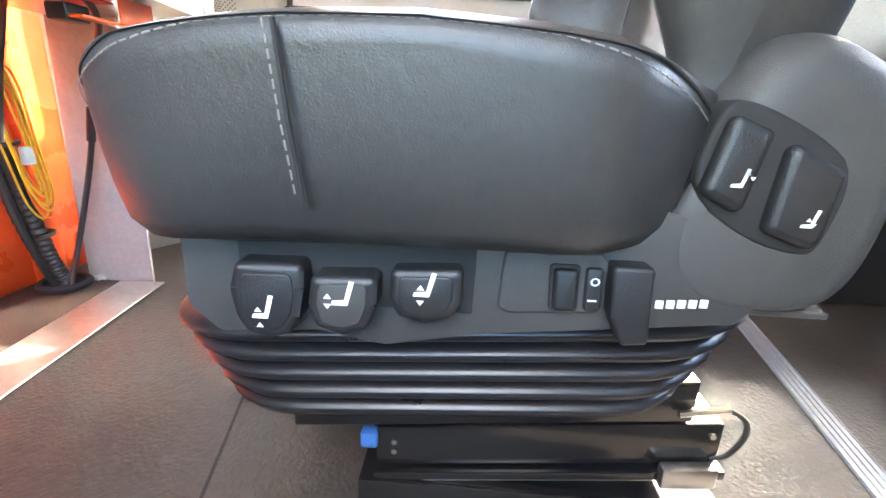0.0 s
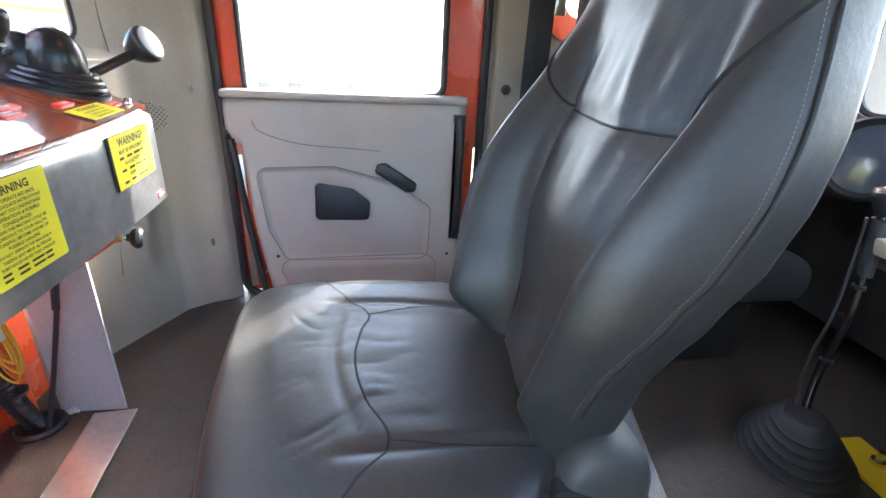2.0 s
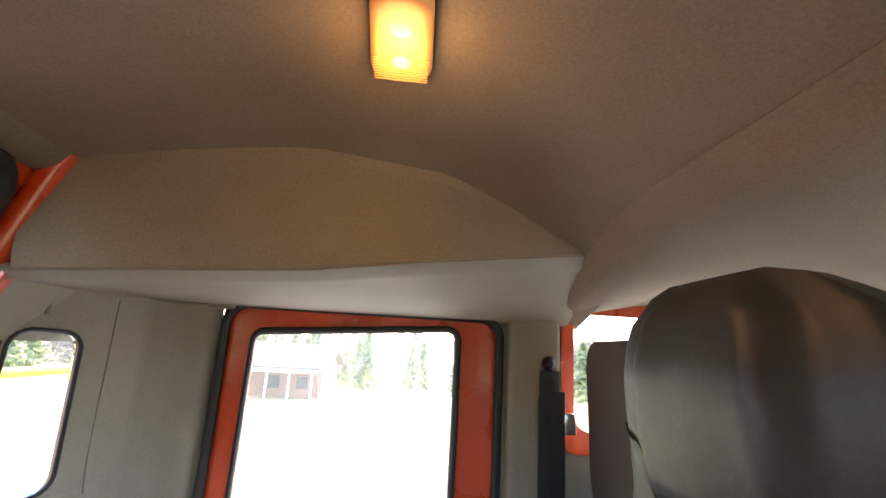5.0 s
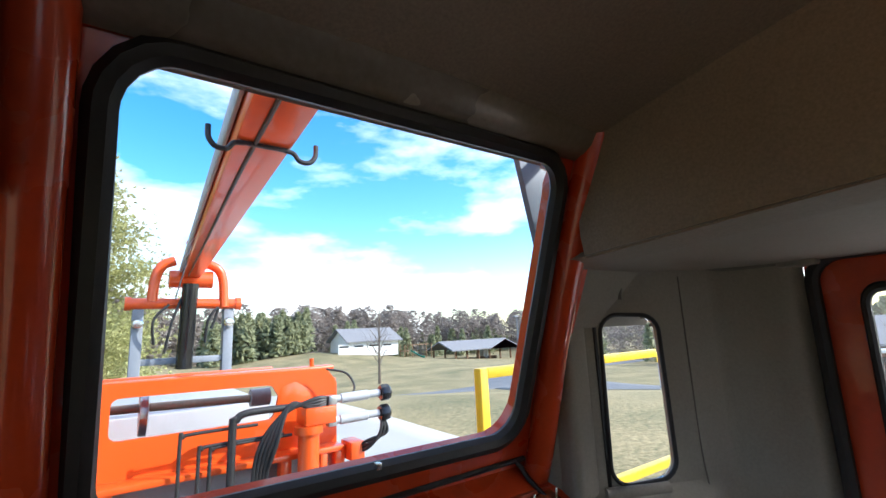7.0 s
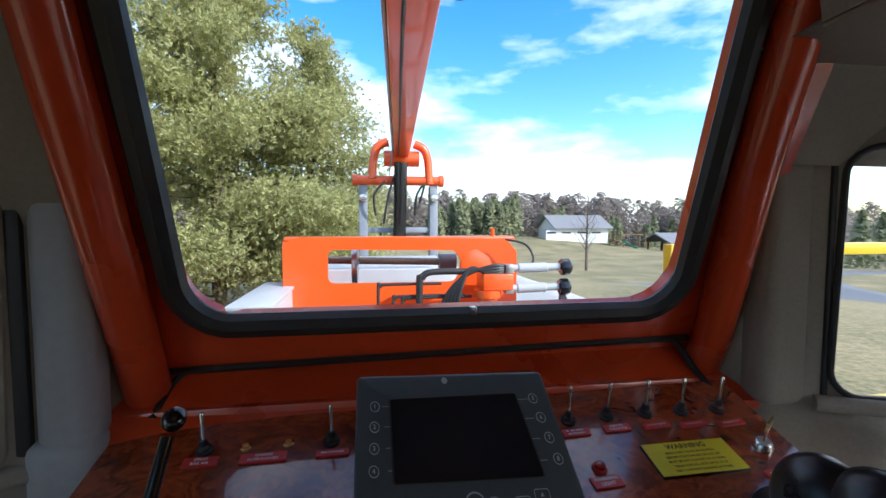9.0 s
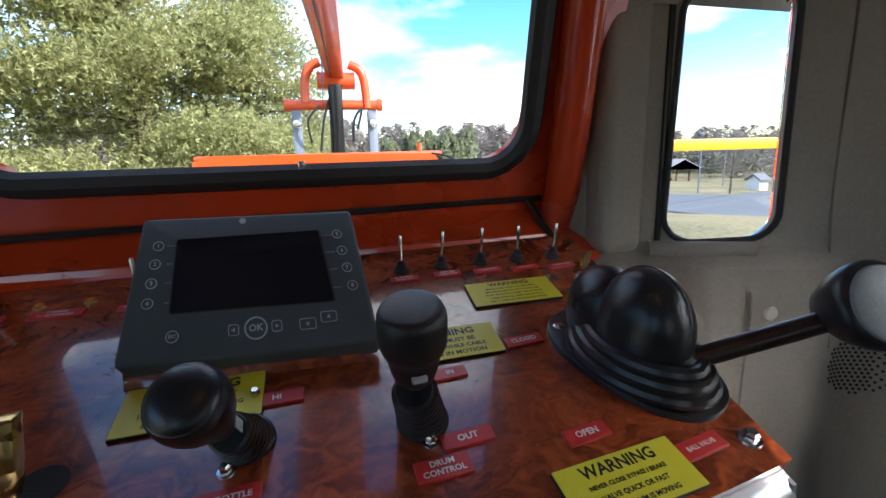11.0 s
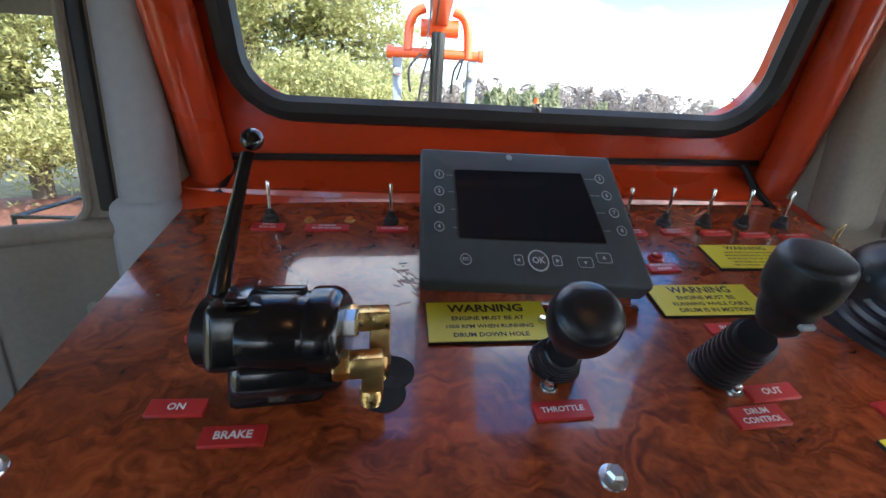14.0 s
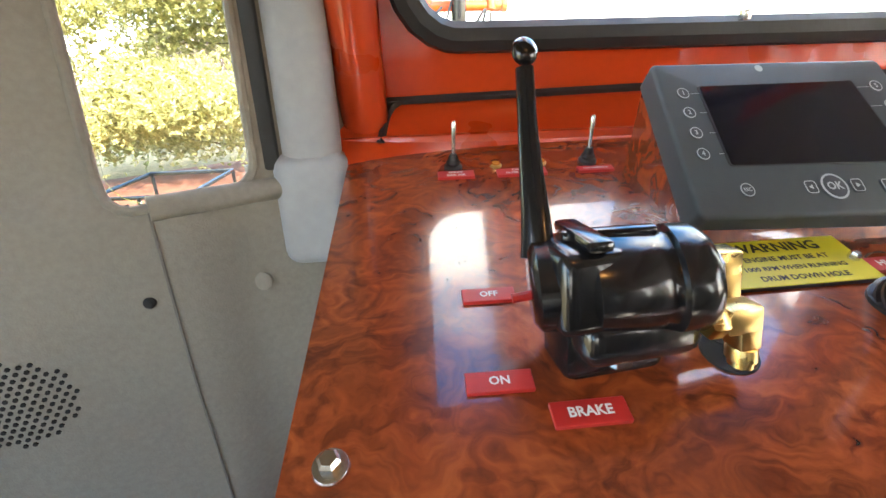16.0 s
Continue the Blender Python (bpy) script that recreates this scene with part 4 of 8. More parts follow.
def back_front(u, z):
    """Depth of the backrest's front at height z, u from -1 to 1 across."""
    y = -0.405 - 0.215 * (z - 0.35)
    y += 0.065 * soft((z - 0.93) / 0.3)
    a = abs(u)
    bol = soft((a - 0.58) / 0.22) * soft((z - 0.26) / 0.12) * soft((0.98 - z) / 0.42)
    y += (0.12 if u > 0 else 0.07) * bol
    y += 0.028 * soft((z - 1.0) / 0.06) * soft((0.72 - a) / 0.3)
    y += 0.030 * math.exp(-((z - 0.58) / 0.14) ** 2) * (1 - a * a)
    # the seams lie in shallow furrows
    y -= 0.008 * math.exp(-((z - 0.713) / 0.012) ** 2) * (1 if a < 0.62 else 0)
    y -= 0.009 * math.exp(-((a - 0.60) / 0.03) ** 2) * soft((0.80 - z) / 0.05)
    hs = 1.0 + 0.09 * soft((a - 0.45) / 0.4)
    y -= 0.009 * math.exp(-((z - hs) / 0.012) ** 2) * (1 if a < 0.85 else 0.3)
    y += 0.0025 * noise.noise(Vector((u * 8, z * 6, 7.7))) * math.exp(-((z - 0.95) / 0.07) ** 2)
    y += 0.006 * noise.noise(Vector((u * 9 + 2 * z, z * 10, 1.7))) * math.exp(-((z - 0.77) / 0.06) ** 2)
    y += 0.005 * noise.noise(Vector((u * 10, z * 5 + u, 4.2))) * math.exp(-((z - 0.66) / 0.06) ** 2)
    y += 0.002 * noise.noise(Vector((u * 3, z * 5, 0.2)))
    return y


def back_bm(front):
    b = bmesh.new()
    nz, nu = 84, 52
    grid = []
    for j in range(nz + 1):
        z = BZ0 + (BZ1 - BZ0) * j / nz
        hw = half_width(z)
        row = []
        for i in range(nu + 1):
            u = -1 + 2 * i / nu
            edge = 1 - abs(u) ** 7
            top = min(1.0, (BZ1 - z) / 0.05) ** 0.5
            yf = back_front(u, z)
            mid = back_edge(z)
            yb = min(mid, yf) - 0.065
            y = mid + (yf - mid) * max(0.0, edge) ** 0.5 * max(top, 0.05) if front else mid + (yb - mid) * max(0.0, 1 - abs(u) ** 14) ** 0.5 * max(top, 0.05)
            row.append(b.verts.new((back_mid(z) + hw * u, y, z)))
        grid.append(row)
    for j in range(nz):
        for i in range(nu):
            b.faces.new((grid[j][i], grid[j][i + 1], grid[j + 1][i + 1], grid[j + 1][i]))
    return b


bk = back_bm(True)
back = part("backrest", join(bk, back_bm(False)), LEATHER, seat, "dark leather backrest with headrest", angle=80)


def seam_back(points, r=0.0028):
    pts = []
    for u, z, _ in spline([(u, z, 0) for u, z in points], 10):
        edge = max(0.0, 1 - abs(u) ** 7) ** 0.5
        mid = back_edge(z)
        pts.append(Vector((back_mid(z) + half_width(z) * u, mid + (back_front(u, z) - mid) * edge + 0.0008, z)))
    return tube(pts, r, seg=6)


part("seam_cross", seam_back([(-0.97, 0.86), (-0.80, 0.80), (-0.62, 0.722), (-0.47, 0.714), (-0.2, 0.711), (0.0, 0.710), (0.2, 0.711), (0.47, 0.714), (0.62, 0.722), (0.80, 0.80), (0.97, 0.86)]), SEAM_AND_SHADE, back)
for s in (-1, 1):
    part("seam_bolster", seam_back([(s * 0.60, 0.715), (s * 0.59, 0.60), (s * 0.58, 0.48), (s * 0.57, 0.36)]), SEAM_AND_SHADE, back)
part("seam_headrest", seam_back([(-0.97, 1.115), (-0.80, 1.085), (-0.62, 1.02), (-0.52, 1.0), (0.0, 0.995), (0.52, 1.0), (0.62, 1.02), (0.80, 1.085), (0.97, 1.115)]), SEAM_AND_SHADE, back)
edge_line = [Vector((back_mid(z) - half_width(z) - 0.0005, back_edge(z) + 0.004, z)) for z in [0.36 + 0.03 * k for k in range(30)]]
part("seam_edge", tube(edge_line, 0.0022, seg=5), SEAM_AND_SHADE, back)
part("stitching", stitches([p + Vector((-0.001, 0.012, 0)) for p in edge_line], Vector((0, 0, 0))), STITCH, back, "pale stitching along the edge")
part("seat_label", boxm(-0.229, -0.226, -0.553, -0.520, 1.05, 1.12, 0.0005, 1), material("orange_white_label", (0.6, 0.28, 0.16), 0.6), back, "small orange and white label")


def seat_height(z):
    """Above the bellows the seat keeps its proportions; the slide below is lower."""
    if z > 0.345:
        return 0.465 + 0.30 * (z - 0.345)
    if z > 0.19:
        return -0.0098 + 1.266 * (z + 0.03)
    if z > 0.098:
        return 0.107 + 1.757 * (z - 0.098)
    return 0.02 + 0.68 * (z + 0.03)


def seat_shape(x, y, z):
    """The controls' side keeps its length; the cushion's nose and the hinge end are shorter."""
    yy = -0.1375 + 1.273 * (y + 0.18)
    yy -= 0.45 * max(0.0, y + 0.04)
    yy += 0.45 * max(0.0, -0.29 - y)
    hinge = soft((-0.27 - y) / 0.05) * soft((0.0 - x - 0.25) / 0.05) * soft((z - 0.22) / 0.05)
    return (-0.083 + 0.935 * (x + 0.07) + 0.016 * hinge, yy, seat_height(z))


def back_shape(x, y, z):
    """The near bolster stands further back and further in than the far one."""
    u = (x - back_mid(z)) / half_width(z)
    zz = 0.81 + 0.82 * (z - 0.715)
    low = soft((1.14 - zz) / 0.25)
    near, far = max(0.0, -u), max(0.0, u)
    return (-0.101 + 0.86 * (x + 0.045) + low * (0.045 * near ** 1.5 + 0.035 * far), y + 0.12 - low * (near * near_back(zz) + 0.012 * far), zz)


BACK = [back] + list(back.children)
base_old = seat.location.copy()
back_points = {ob.name: [Vector(back_shape(*(v.co + base_old))) for v in ob.data.vertices] for ob in BACK}
settle(seat, seat_shape)
for ob in BACK:
    for v, p in zip(ob.data.vertices, back_points[ob.name]):
        v.co = p - seat.location
# the cushion's corners droop, its underside follows the cover below
for ob in [cush] + list(cush.children):
    for v in ob.data.vertices:
        x, y, z = v.co + seat.location
        up = soft((z - 0.36) / 0.08)
        near = soft((-0.10 - x) / 0.2)
        z -= up * 0.021 * min(1.2, abs(y + 0.09) / 0.19) ** 2 * (0.35 + 0.65 * near)
        z -= (1 - up) * (0.010 + 0.10 * max(0.0, y + 0.02))
        y -= 0.10 * max(0.0, y - 0.07)
        v.co = Vector((x + near * (0.004 + 0.008 * soft((y - 0.01) / 0.10)), y, z)) - seat.location

# control panel below the cushion on the near side
XP = -0.283


def side_plate(outline, x, depth, mat, name, parent, label="", bev=0.004):
    """A plate on the seat's side: outline in (y, z), its face at x."""
    m = frame_at((x + depth, 0, 0), (0, -1, 0), (-1, 0, 0))
    return part(name, prism([(-y, z) for y, z in outline], depth, m, bev, 3), mat, parent, label)


body = side_plate(quad_round([(0.058, 0.350), (0.058, 0.285), (0.036, 0.266), (-0.035, 0.272), (-0.084, 0.264), (-0.155, 0.278), (-0.243, 0.288), (-0.320, 0.297), (-0.330, 0.307), (-0.330, 0.352), (-0.262, 0.372), (-0.15, 0.372)], 0.008), XP, 0.06, GREYP, "side_cover", seat, "dark grey plastic side cover")
# no slot is cut: a near-black strip and plate paint its shade
for bx in (boxm(XP - 0.0012, XP + 0.004, -0.146, 0.017, 0.333, 0.3375, 0.0004, 1, m=Matrix(((1, 0, 0, 0), (0, 1, 0, 0), (0, -0.05, 1, 0), (0, 0, 0, 1)))),):
    part("slot_edge", bx, SEAM_AND_SHADE, body)
side_plate([(0.017, 0.336), (0.016, 0.296), (-0.144, 0.293), (-0.145, 0.344)], XP - 0.0015, 0.003, SEAM_AND_SHADE, "lever_slot", body, "dark plate painting the slot's shade behind the levers", 0.0003)
part("cover_lip", boxm(XP + 0.006, -0.20, -0.385, -0.318, 0.302, 0.307, 0.001, 1), GREYP, body)


def seat_glyph(y, z, x, k, parent, arrows, outline=False):
    """A small printed seat pictogram with its arrows."""
    m = frame_at((x, y, z), (0, -1, 0), (-1, 0, 0))
    b = prism([(-0.010 * k, -0.008 * k), (0.003 * k, -0.008 * k), (0.0085 * k, 0.012 * k), (0.0045 * k, 0.0125 * k), (0.0005 * k, -0.0035 * k), (-0.009 * k, -0.0045 * k)], 0.0004, m)
    for dx, dy, s in arrows:
        b = prism([(dx * k - 0.003 * k, dy * k), (dx * k + 0.003 * k, dy * k), (dx * k, dy * k + s * 0.0042 * k)][::(1 if s > 0 else -1)], 0.0004, m, bm=b)
    part("pictogram", b, SEATW, parent, "white seat pictogram")


LEVERS = (([(0.012, 0.327), (0.015, 0.310), (0.014, 0.287), (0.006, 0.276), (-0.008, 0.273), (-0.022, 0.277), (-0.030, 0.290), (-0.034, 0.312), (-0.033, 0.328)], XP - 0.020, (-0.007, 0.296), [(-0.005, -0.0025, 1), (-0.004, -0.016, 1)], BLACKP),
          ([(-0.039, 0.321), (-0.036, 0.302), (-0.041, 0.285), (-0.059, 0.280), (-0.075, 0.286), (-0.082, 0.304), (-0.082, 0.323)], XP - 0.022, (-0.061, 0.310), [(-0.013, -0.003, 1), (-0.013, -0.0075, -1)], GREYP),
          ([(-0.090, 0.327), (-0.088, 0.306), (-0.095, 0.293), (-0.112, 0.291), (-0.131, 0.295), (-0.137, 0.307), (-0.137, 0.330)], XP - 0.016, (-0.113, 0.317), [(-0.004, -0.0025, 1), (-0.004, -0.0115, -1)], BLACKP))
for outline, xx, (gy, gz), arrows, face in LEVERS:
    lev = side_plate(quad_round(outline, 0.005), xx, 0.026, BLACKP, "lever", seat, "black seat adjusting lever", 0.006)
    cy, cz = sum(p[0] for p in outline) / len(outline), sum(p[1] for p in outline) / len(outline)
    side_plate(quad_round([(cy + (y - cy) * 0.72, cz + (z - cz) * 0.74 + 0.001) for y, z in outline], 0.004), xx - 0.0012, 0.002, face, "lever_face", lev, "", 0.001)
    seat_glyph(gy, gz, xx - 0.0014, 0.82, lev, arrows)
sw = side_plate(quad_round([(-0.163, 0.340), (-0.161, 0.300), (-0.168, 0.296), (-0.230, 0.300), (-0.232, 0.336), (-0.226, 0.342)], 0.005), XP - 0.003, 0.005, GREYL, "switch_panel", seat, "grey raised switch panel", 0.002)
# flat dark plate that paints the shade round the rocker
side_plate(quad_round([(-0.193, 0.334), (-0.195, 0.301), (-0.214, 0.301), (-0.213, 0.334)], 0.003), XP - 0.0045, 0.003, SEAM_AND_SHADE, "rocker_well", sw, "", 0.0005)
side_plate(quad_round([(-0.1955, 0.3315), (-0.197, 0.303), (-0.2125, 0.303), (-0.2115, 0.3315)], 0.003), XP - 0.009, 0.006, BLACKP, "rocker", sw, "black rocker switch", 0.003)
side_plate(quad_round([(-0.2165, 0.333), (-0.218, 0.302), (-0.2295, 0.303), (-0.228, 0.333)], 0.003), XP - 0.006, 0.004, BLACKP, "rocker", sw, "black on and off rocker", 0.002)
mm = frame_at((XP - 0.0065, -0.2228, 0.3235), (0, -1, 0), (-1, 0, 0))
words("O", 0.008, SEATW, mm, sw)
words("I", 0.008, SEATW, mm @ Matrix.Translation((0, -0.013, 0)) @ Matrix.Rotation(radians(90), 4, "Z"), sw)
side_plate(quad_round([(-0.230, 0.338), (-0.233, 0.303), (-0.243, 0.283), (-0.260, 0.285), (-0.2565, 0.338)], 0.003), XP - 0.016, 0.022, BLACKP, "latch", body, "black folding latch", 0.003)
# maker's mark as plain pale bars
b = None
for k in range(5):
    b = boxm(XP - 0.0012, XP, -0.2715 - 0.0072 * k, -0.2660 - 0.0072 * k, 0.3055 + 0.0006 * k, 0.3115 + 0.0006 * k, 0.0004, 1, bm=b)
part("maker_mark", b, SEATW, body, "pale printed maker's mark")

def rounded(points, times=3):
    """A closed outline with its corners cut again and again."""
    for _ in range(times):
        points = [q for a, c in zip(points, points[1:] + points[:1]) for q in ((a[0] * 0.75 + c[0] * 0.25, a[1] * 0.75 + c[1] * 0.25), (a[0] * 0.25 + c[0] * 0.75, a[1] * 0.25 + c[1] * 0.75))]
    return points


# hinge cover with its two buttons
HINGE = rounded([(-0.262, 0.372), (-0.268, 0.330), (-0.290, 0.308), (-0.325, 0.303), (-0.372, 0.303), (-0.400, 0.322), (-0.413, 0.372), (-0.412, 0.440), (-0.394, 0.464), (-0.362, 0.481), (-0.334, 0.484), (-0.312, 0.476), (-0.297, 0.452), (-0.283, 0.420)])
hb2 = bmesh.new()
rings = []
for x, k, dy, dz in ((-0.19, 0.97, -0.006, -0.004), (-0.235, 1.0, 0, 0), (-0.255, 0.985, 0, 0), (-0.268, 0.95, 0.002, -0.002), (-0.2775, 0.89, 0.005, -0.006), (-0.2825, 0.80, 0.008, -0.012), (-0.284, 0.68, 0.010, -0.018)):
    rings.append([hb2.verts.new((x, -0.342 + (y + 0.342) * k + dy, 0.392 + (z - 0.392) * k + dz)) for y, z in HINGE])
for a, c in zip(rings, rings[1:]):
    for k in range(len(a)):
        hb2.faces.new((a[k], c[k], c[(k + 1) % len(a)], a[(k + 1) % len(a)]))
hb2.faces.new(rings[0])
hb2.faces.new(rings[-1][::-1])
hinge = part("hinge_cover", hb2, GREYL, seat, "rounded grey plastic hinge cover", angle=60)
# dark plate laid on the cover, painting the shade round the buttons
side_plate(rounded([(-0.281, 0.437), (-0.296, 0.442), (-0.344, 0.422), (-0.368, 0.402), (-0.360, 0.354), (-0.350, 0.347), (-0.314, 0.355), (-0.270, 0.384)], 2), -0.2855, 0.02, SEAM_AND_SHADE, "button_well", hinge, "dark plate painting the recess's shade round the buttons", 0.003)
side_plate(quad_round([(-0.286, 0.433), (-0.312, 0.424), (-0.303, 0.372), (-0.276, 0.386)], 0.006), -0.2935, 0.022, BLACKP, "button", hinge, "black backrest button", 0.006)
side_plate(quad_round([(-0.322, 0.420), (-0.358, 0.402), (-0.354, 0.360), (-0.348, 0.353), (-0.318, 0.364)], 0.006), -0.2935, 0.022, BLACKP, "button", hinge, "black backrest button", 0.006)
seat_glyph(-0.296, 0.395, -0.2940, 0.55, hinge, [(0.006, 0.006, 1), (0.012, 0.004, -1)])
seat_glyph(-0.342, 0.373, -0.2940, 0.55, hinge, [(-0.002, -0.001, 1), (0.004, -0.003, -1)])
side_plate(quad_round([(-0.284, 0.421), (-0.267, 0.409), (-0.253, 0.383), (-0.257, 0.369), (-0.271, 0.371), (-0.282, 0.40)], 0.004), -0.278, 0.03, GLOSSB, "recliner_pawl", seat, "glossy black recliner pawl", 0.004)

# bellows and the steel slide below
PLEATS = 5
bb = bmesh.new()
loops = []
for k in range(PLEATS):
    w = 1.0 - 0.030 * k
    z = 0.268 - 0.0215 * k
    for kk, dz in ((0.90, 0.0), (0.965, -0.003), (0.995, -0.0075), (1.0, -0.011), (0.985, -0.0155), (0.93, -0.0185), (0.895, -0.020)):
        loop = []
        for x, y in rrect(0.37 * w * kk, 0.53 * w * (1 - (1 - kk) * 0.8), 0.10, 8):
            loop.append(bb.verts.new((-0.070 + x, -0.130 + y, z + dz - 0.075 * y)))
        loops.append(loop)
n = len(loops[0])
for a, c in zip(loops, loops[1:]):
    for i in range(n):
        bb.faces.new((a[i], a[(i + 1) % n], c[(i + 1) % n], c[i]))
bb.faces.new(loops[0])
bb.faces.new(loops[-1][::-1])
part("bellows", bb, BOOT, seat, "black pleated rubber bellows", angle=60)
TILT = Matrix(((1, 0, 0, 0), (0, 1, 0, 0), (0, -0.10, 1, -0.006), (0, 0, 0, 1)))
part("top_plate", boxm(-0.185, 0.06, -0.37, 0.028, 0.114, 0.160, 0.003, m=TILT), GLOSSB, seat, "black steel plate under the bellows")
part("slide_frame", boxm(-0.185, 0.06, -0.402, -0.058, 0.064, 0.112, 0.003, m=TILT), GLOSSB, seat, "gloss black steel frame")
part("slide_rail", boxm(-0.192, -0.16, -0.41, -0.056, 0.050, 0.060, 0.002, m=TILT), GLOSSB, seat)
part("slide_rail", boxm(0.03, 0.062, -0.41, -0.056, 0.050, 0.060, 0.002, m=TILT), GLOSSB, seat)
part("rail_strip", boxm(-0.188, -0.178, -0.405, -0.058, 0.0455, 0.0495, 0.001, 1, m=TILT), STEEL, seat, "bright worn edge of the rail")
part("base_plate", boxm(-0.195, 0.065, -0.415, -0.04, 0.020, 0.052, 0.003), GLOSSB, seat, "black steel base plate")
for y, z in ((-0.077, 0.094), (-0.077, 0.082), (-0.392, 0.098)):
    part("screw", lathe([(0, 0.002), (0.003, 0.002), (0.0035, 0)], frame_at(TILT @ Vector((-0.185, y, z)), (0, 1, 0), (-1, 0, 0)), 10), CHROME, seat)
part("bracket", boxm(-0.200, -0.186, -0.398, -0.345, 0.046, 0.070, 0.003, m=TILT), STEEL, seat, "zinc plated bracket")
part("latch_plate", boxm(-0.191, -0.184, -0.150, -0.115, 0.050, 0.056, 0.001, 1, m=TILT), STEEL, seat)
part("foot_bolt", lathe([(0, 0.016), (0.006, 0.016), (0.006, 0.006), (0.011, 0.005), (0.011, 0)], frame_at((-0.215, -0.405, 0.028), (1, 0, 0), (0, 0, 1)), 6), CHROME, seat, "bright hexagon foot bolt")
part("foot", boxm(-0.232, -0.18, -0.425, -0.385, 0.020, 0.028, 0.002), GLOSSB, seat)
part("pull_tab", boxm(-0.19, -0.175, -0.060, -0.042, 0.088, 0.106, 0.003), BLUE, seat, "blue plastic tab")
part("valve_stem", tube([(-0.19, -0.352, 0.158), (-0.19, -0.398, 0.166)], 0.004, seg=8), CHROME, seat, "bright air valve stem")
part("air_hose", tube(spline([(-0.19, -0.398, 0.166), (-0.19, -0.415, 0.155), (-0.188, -0.420, 0.135), (-0.186, -0.41, 0.112), (-0.184, -0.395, 0.104)], 6), 0.0028, seg=8), HOSE, seat, "thin black air hose")

# ---- console ----
def panel_z(x, y):
    """Height of the sloping console top."""
    return 0.6363 + 0.016 * x + 0.2847 * y


def on_panel(x, y, turn=0.0, lift=0.0):
    """A pose on the console top: x along it, y up the slope, z out of it."""
    e = 0.004
    px = Vector((2 * e, 0, panel_z(x + e, y) - panel_z(x - e, y)))
    py = Vector((0, 2 * e, panel_z(x, y + e) - panel_z(x, y - e)))
    n = px.cross(py).normalized()
    return frame_at(Vector((x, y, panel_z(x, y))) + n * lift, px, n) @ Matrix.Rotation(radians(turn), 4, "Z")


def slab(nu, nv, place, thick):
    """A curved plate: the upper side by place(u, v) with u, v from 0 to 1, the lower side moved by thick."""
    b = bmesh.new()
    g = [[[b.verts.new(place(i / nu, j / nv) + o) for j in range(nv + 1)] for i in range(nu + 1)] for o in (Vector((0, 0, 0)), Vector(thick))]
    for i in range(nu):
        for j in range(nv):
            b.faces.new((g[0][i][j], g[0][i + 1][j], g[0][i + 1][j + 1], g[0][i][j + 1]))
            b.faces.new((g[1][i][j], g[1][i][j + 1], g[1][i + 1][j + 1], g[1][i + 1][j]))
    for i in range(nu):
        for j in (0, nv):
            b.faces.new((g[0][i][j], g[0][i + 1][j], g[1][i + 1][j], g[1][i][j]))
    for j in range(nv):
        for i in (0, nu):
            b.faces.new((g[0][i][j], g[0][i][j + 1], g[1][i][j + 1], g[1][i][j]))
    return b


def ellipsoid(m, rx, ry, rz, seg=28, n=16, cut=-1.0):
    prof = [(math.cos(radians(-90 + 180 * k / n)), math.sin(radians(-90 + 180 * k / n))) for k in range(n + 1)]
    prof = [(r, z) for r, z in prof if z >= cut]
    return lathe(prof, m @ Matrix.Diagonal((rx, ry, rz, 1)), seg)


console = thing("console", (0, 0.45, 0.50), "burl laminate control console with a brushed steel apron", "console")


def front_y(x):
    """The gently bowed front edge."""
    return 0.362 + 0.17 * x * x


def top_at(u, v):
    xl, xr = -0.428 + 0.008 * v, 0.392 + 0.030 * v
    x = xl + (xr - xl) * u
    y0 = front_y(x)
    y = y0 + (0.785 - y0) * v
    return Vector((x, y, panel_z(x, y)))


part("top_panel", slab(60, 20, top_at, (0, 0.004, -0.010)), BURL, console, "glossy red-brown burl wood laminate top", angle=60)


def edge(x):
    y = front_y(x)
    return y, panel_z(x, y)


def apron_low(x):
    return 0.556 + 0.01 * soft((x + 0.15) / 0.3)


LIP = [(0.014, -0.0105), (0.004, -0.011), (-0.003, -0.014), (-0.007, -0.019), (-0.009, -0.027)]


def apron_at(u, v):
    x = -0.428 + 0.816 * u
    y, z = edge(x)
    k = v * 10
    if k <= 4:
        i = min(int(k), 3)
        t = k - i
        return Vector((x, y + LIP[i][0] * (1 - t) + LIP[i + 1][0] * t, z + LIP[i][1] * (1 - t) + LIP[i + 1][1] * t))
    t = (k - 4) / 6
    return Vector((x, y - 0.009, (z - 0.027) * (1 - t) + apron_low(x) * t))


apron = part("apron", slab(60, 20, apron_at, (0, 0.004, 0)), STEEL, console, "brushed galvanised steel apron", angle=50)


def pan_at(u, v):
    x = -0.428 + 0.816 * u
    y = front_y(x) - 0.009
    return Vector((x, y + (0.70 - y) * v, apron_low(x) - 0.001))


part("underside_pan", slab(40, 4, pan_at, (0, 0, 0.003)), STEEL, console, "galvanised steel tray below the top")


def end_at(u, v):
    y, z = edge(0.388)
    yy = y - 0.008 + (0.77 - y) * u
    xx = 0.388 + 0.03 * u
    zt = panel_z(xx, yy) - 0.013
    return Vector((xx, yy, zt * (1 - v) + (0.562 + 0.08 * u) * v))


part("end_panel", slab(10, 6, end_at, (-0.004, 0, 0)), STEEL, console, "steel end of the apron")


def left_end(u, v):
    y, z = edge(-0.427)
    yy = y - 0.006 + (0.77 - y) * u
    xx = -0.427 + 0.008 * u
    return Vector((xx, yy, (panel_z(xx, yy) - 0.013) * (1 - v) + 0.56 * v))


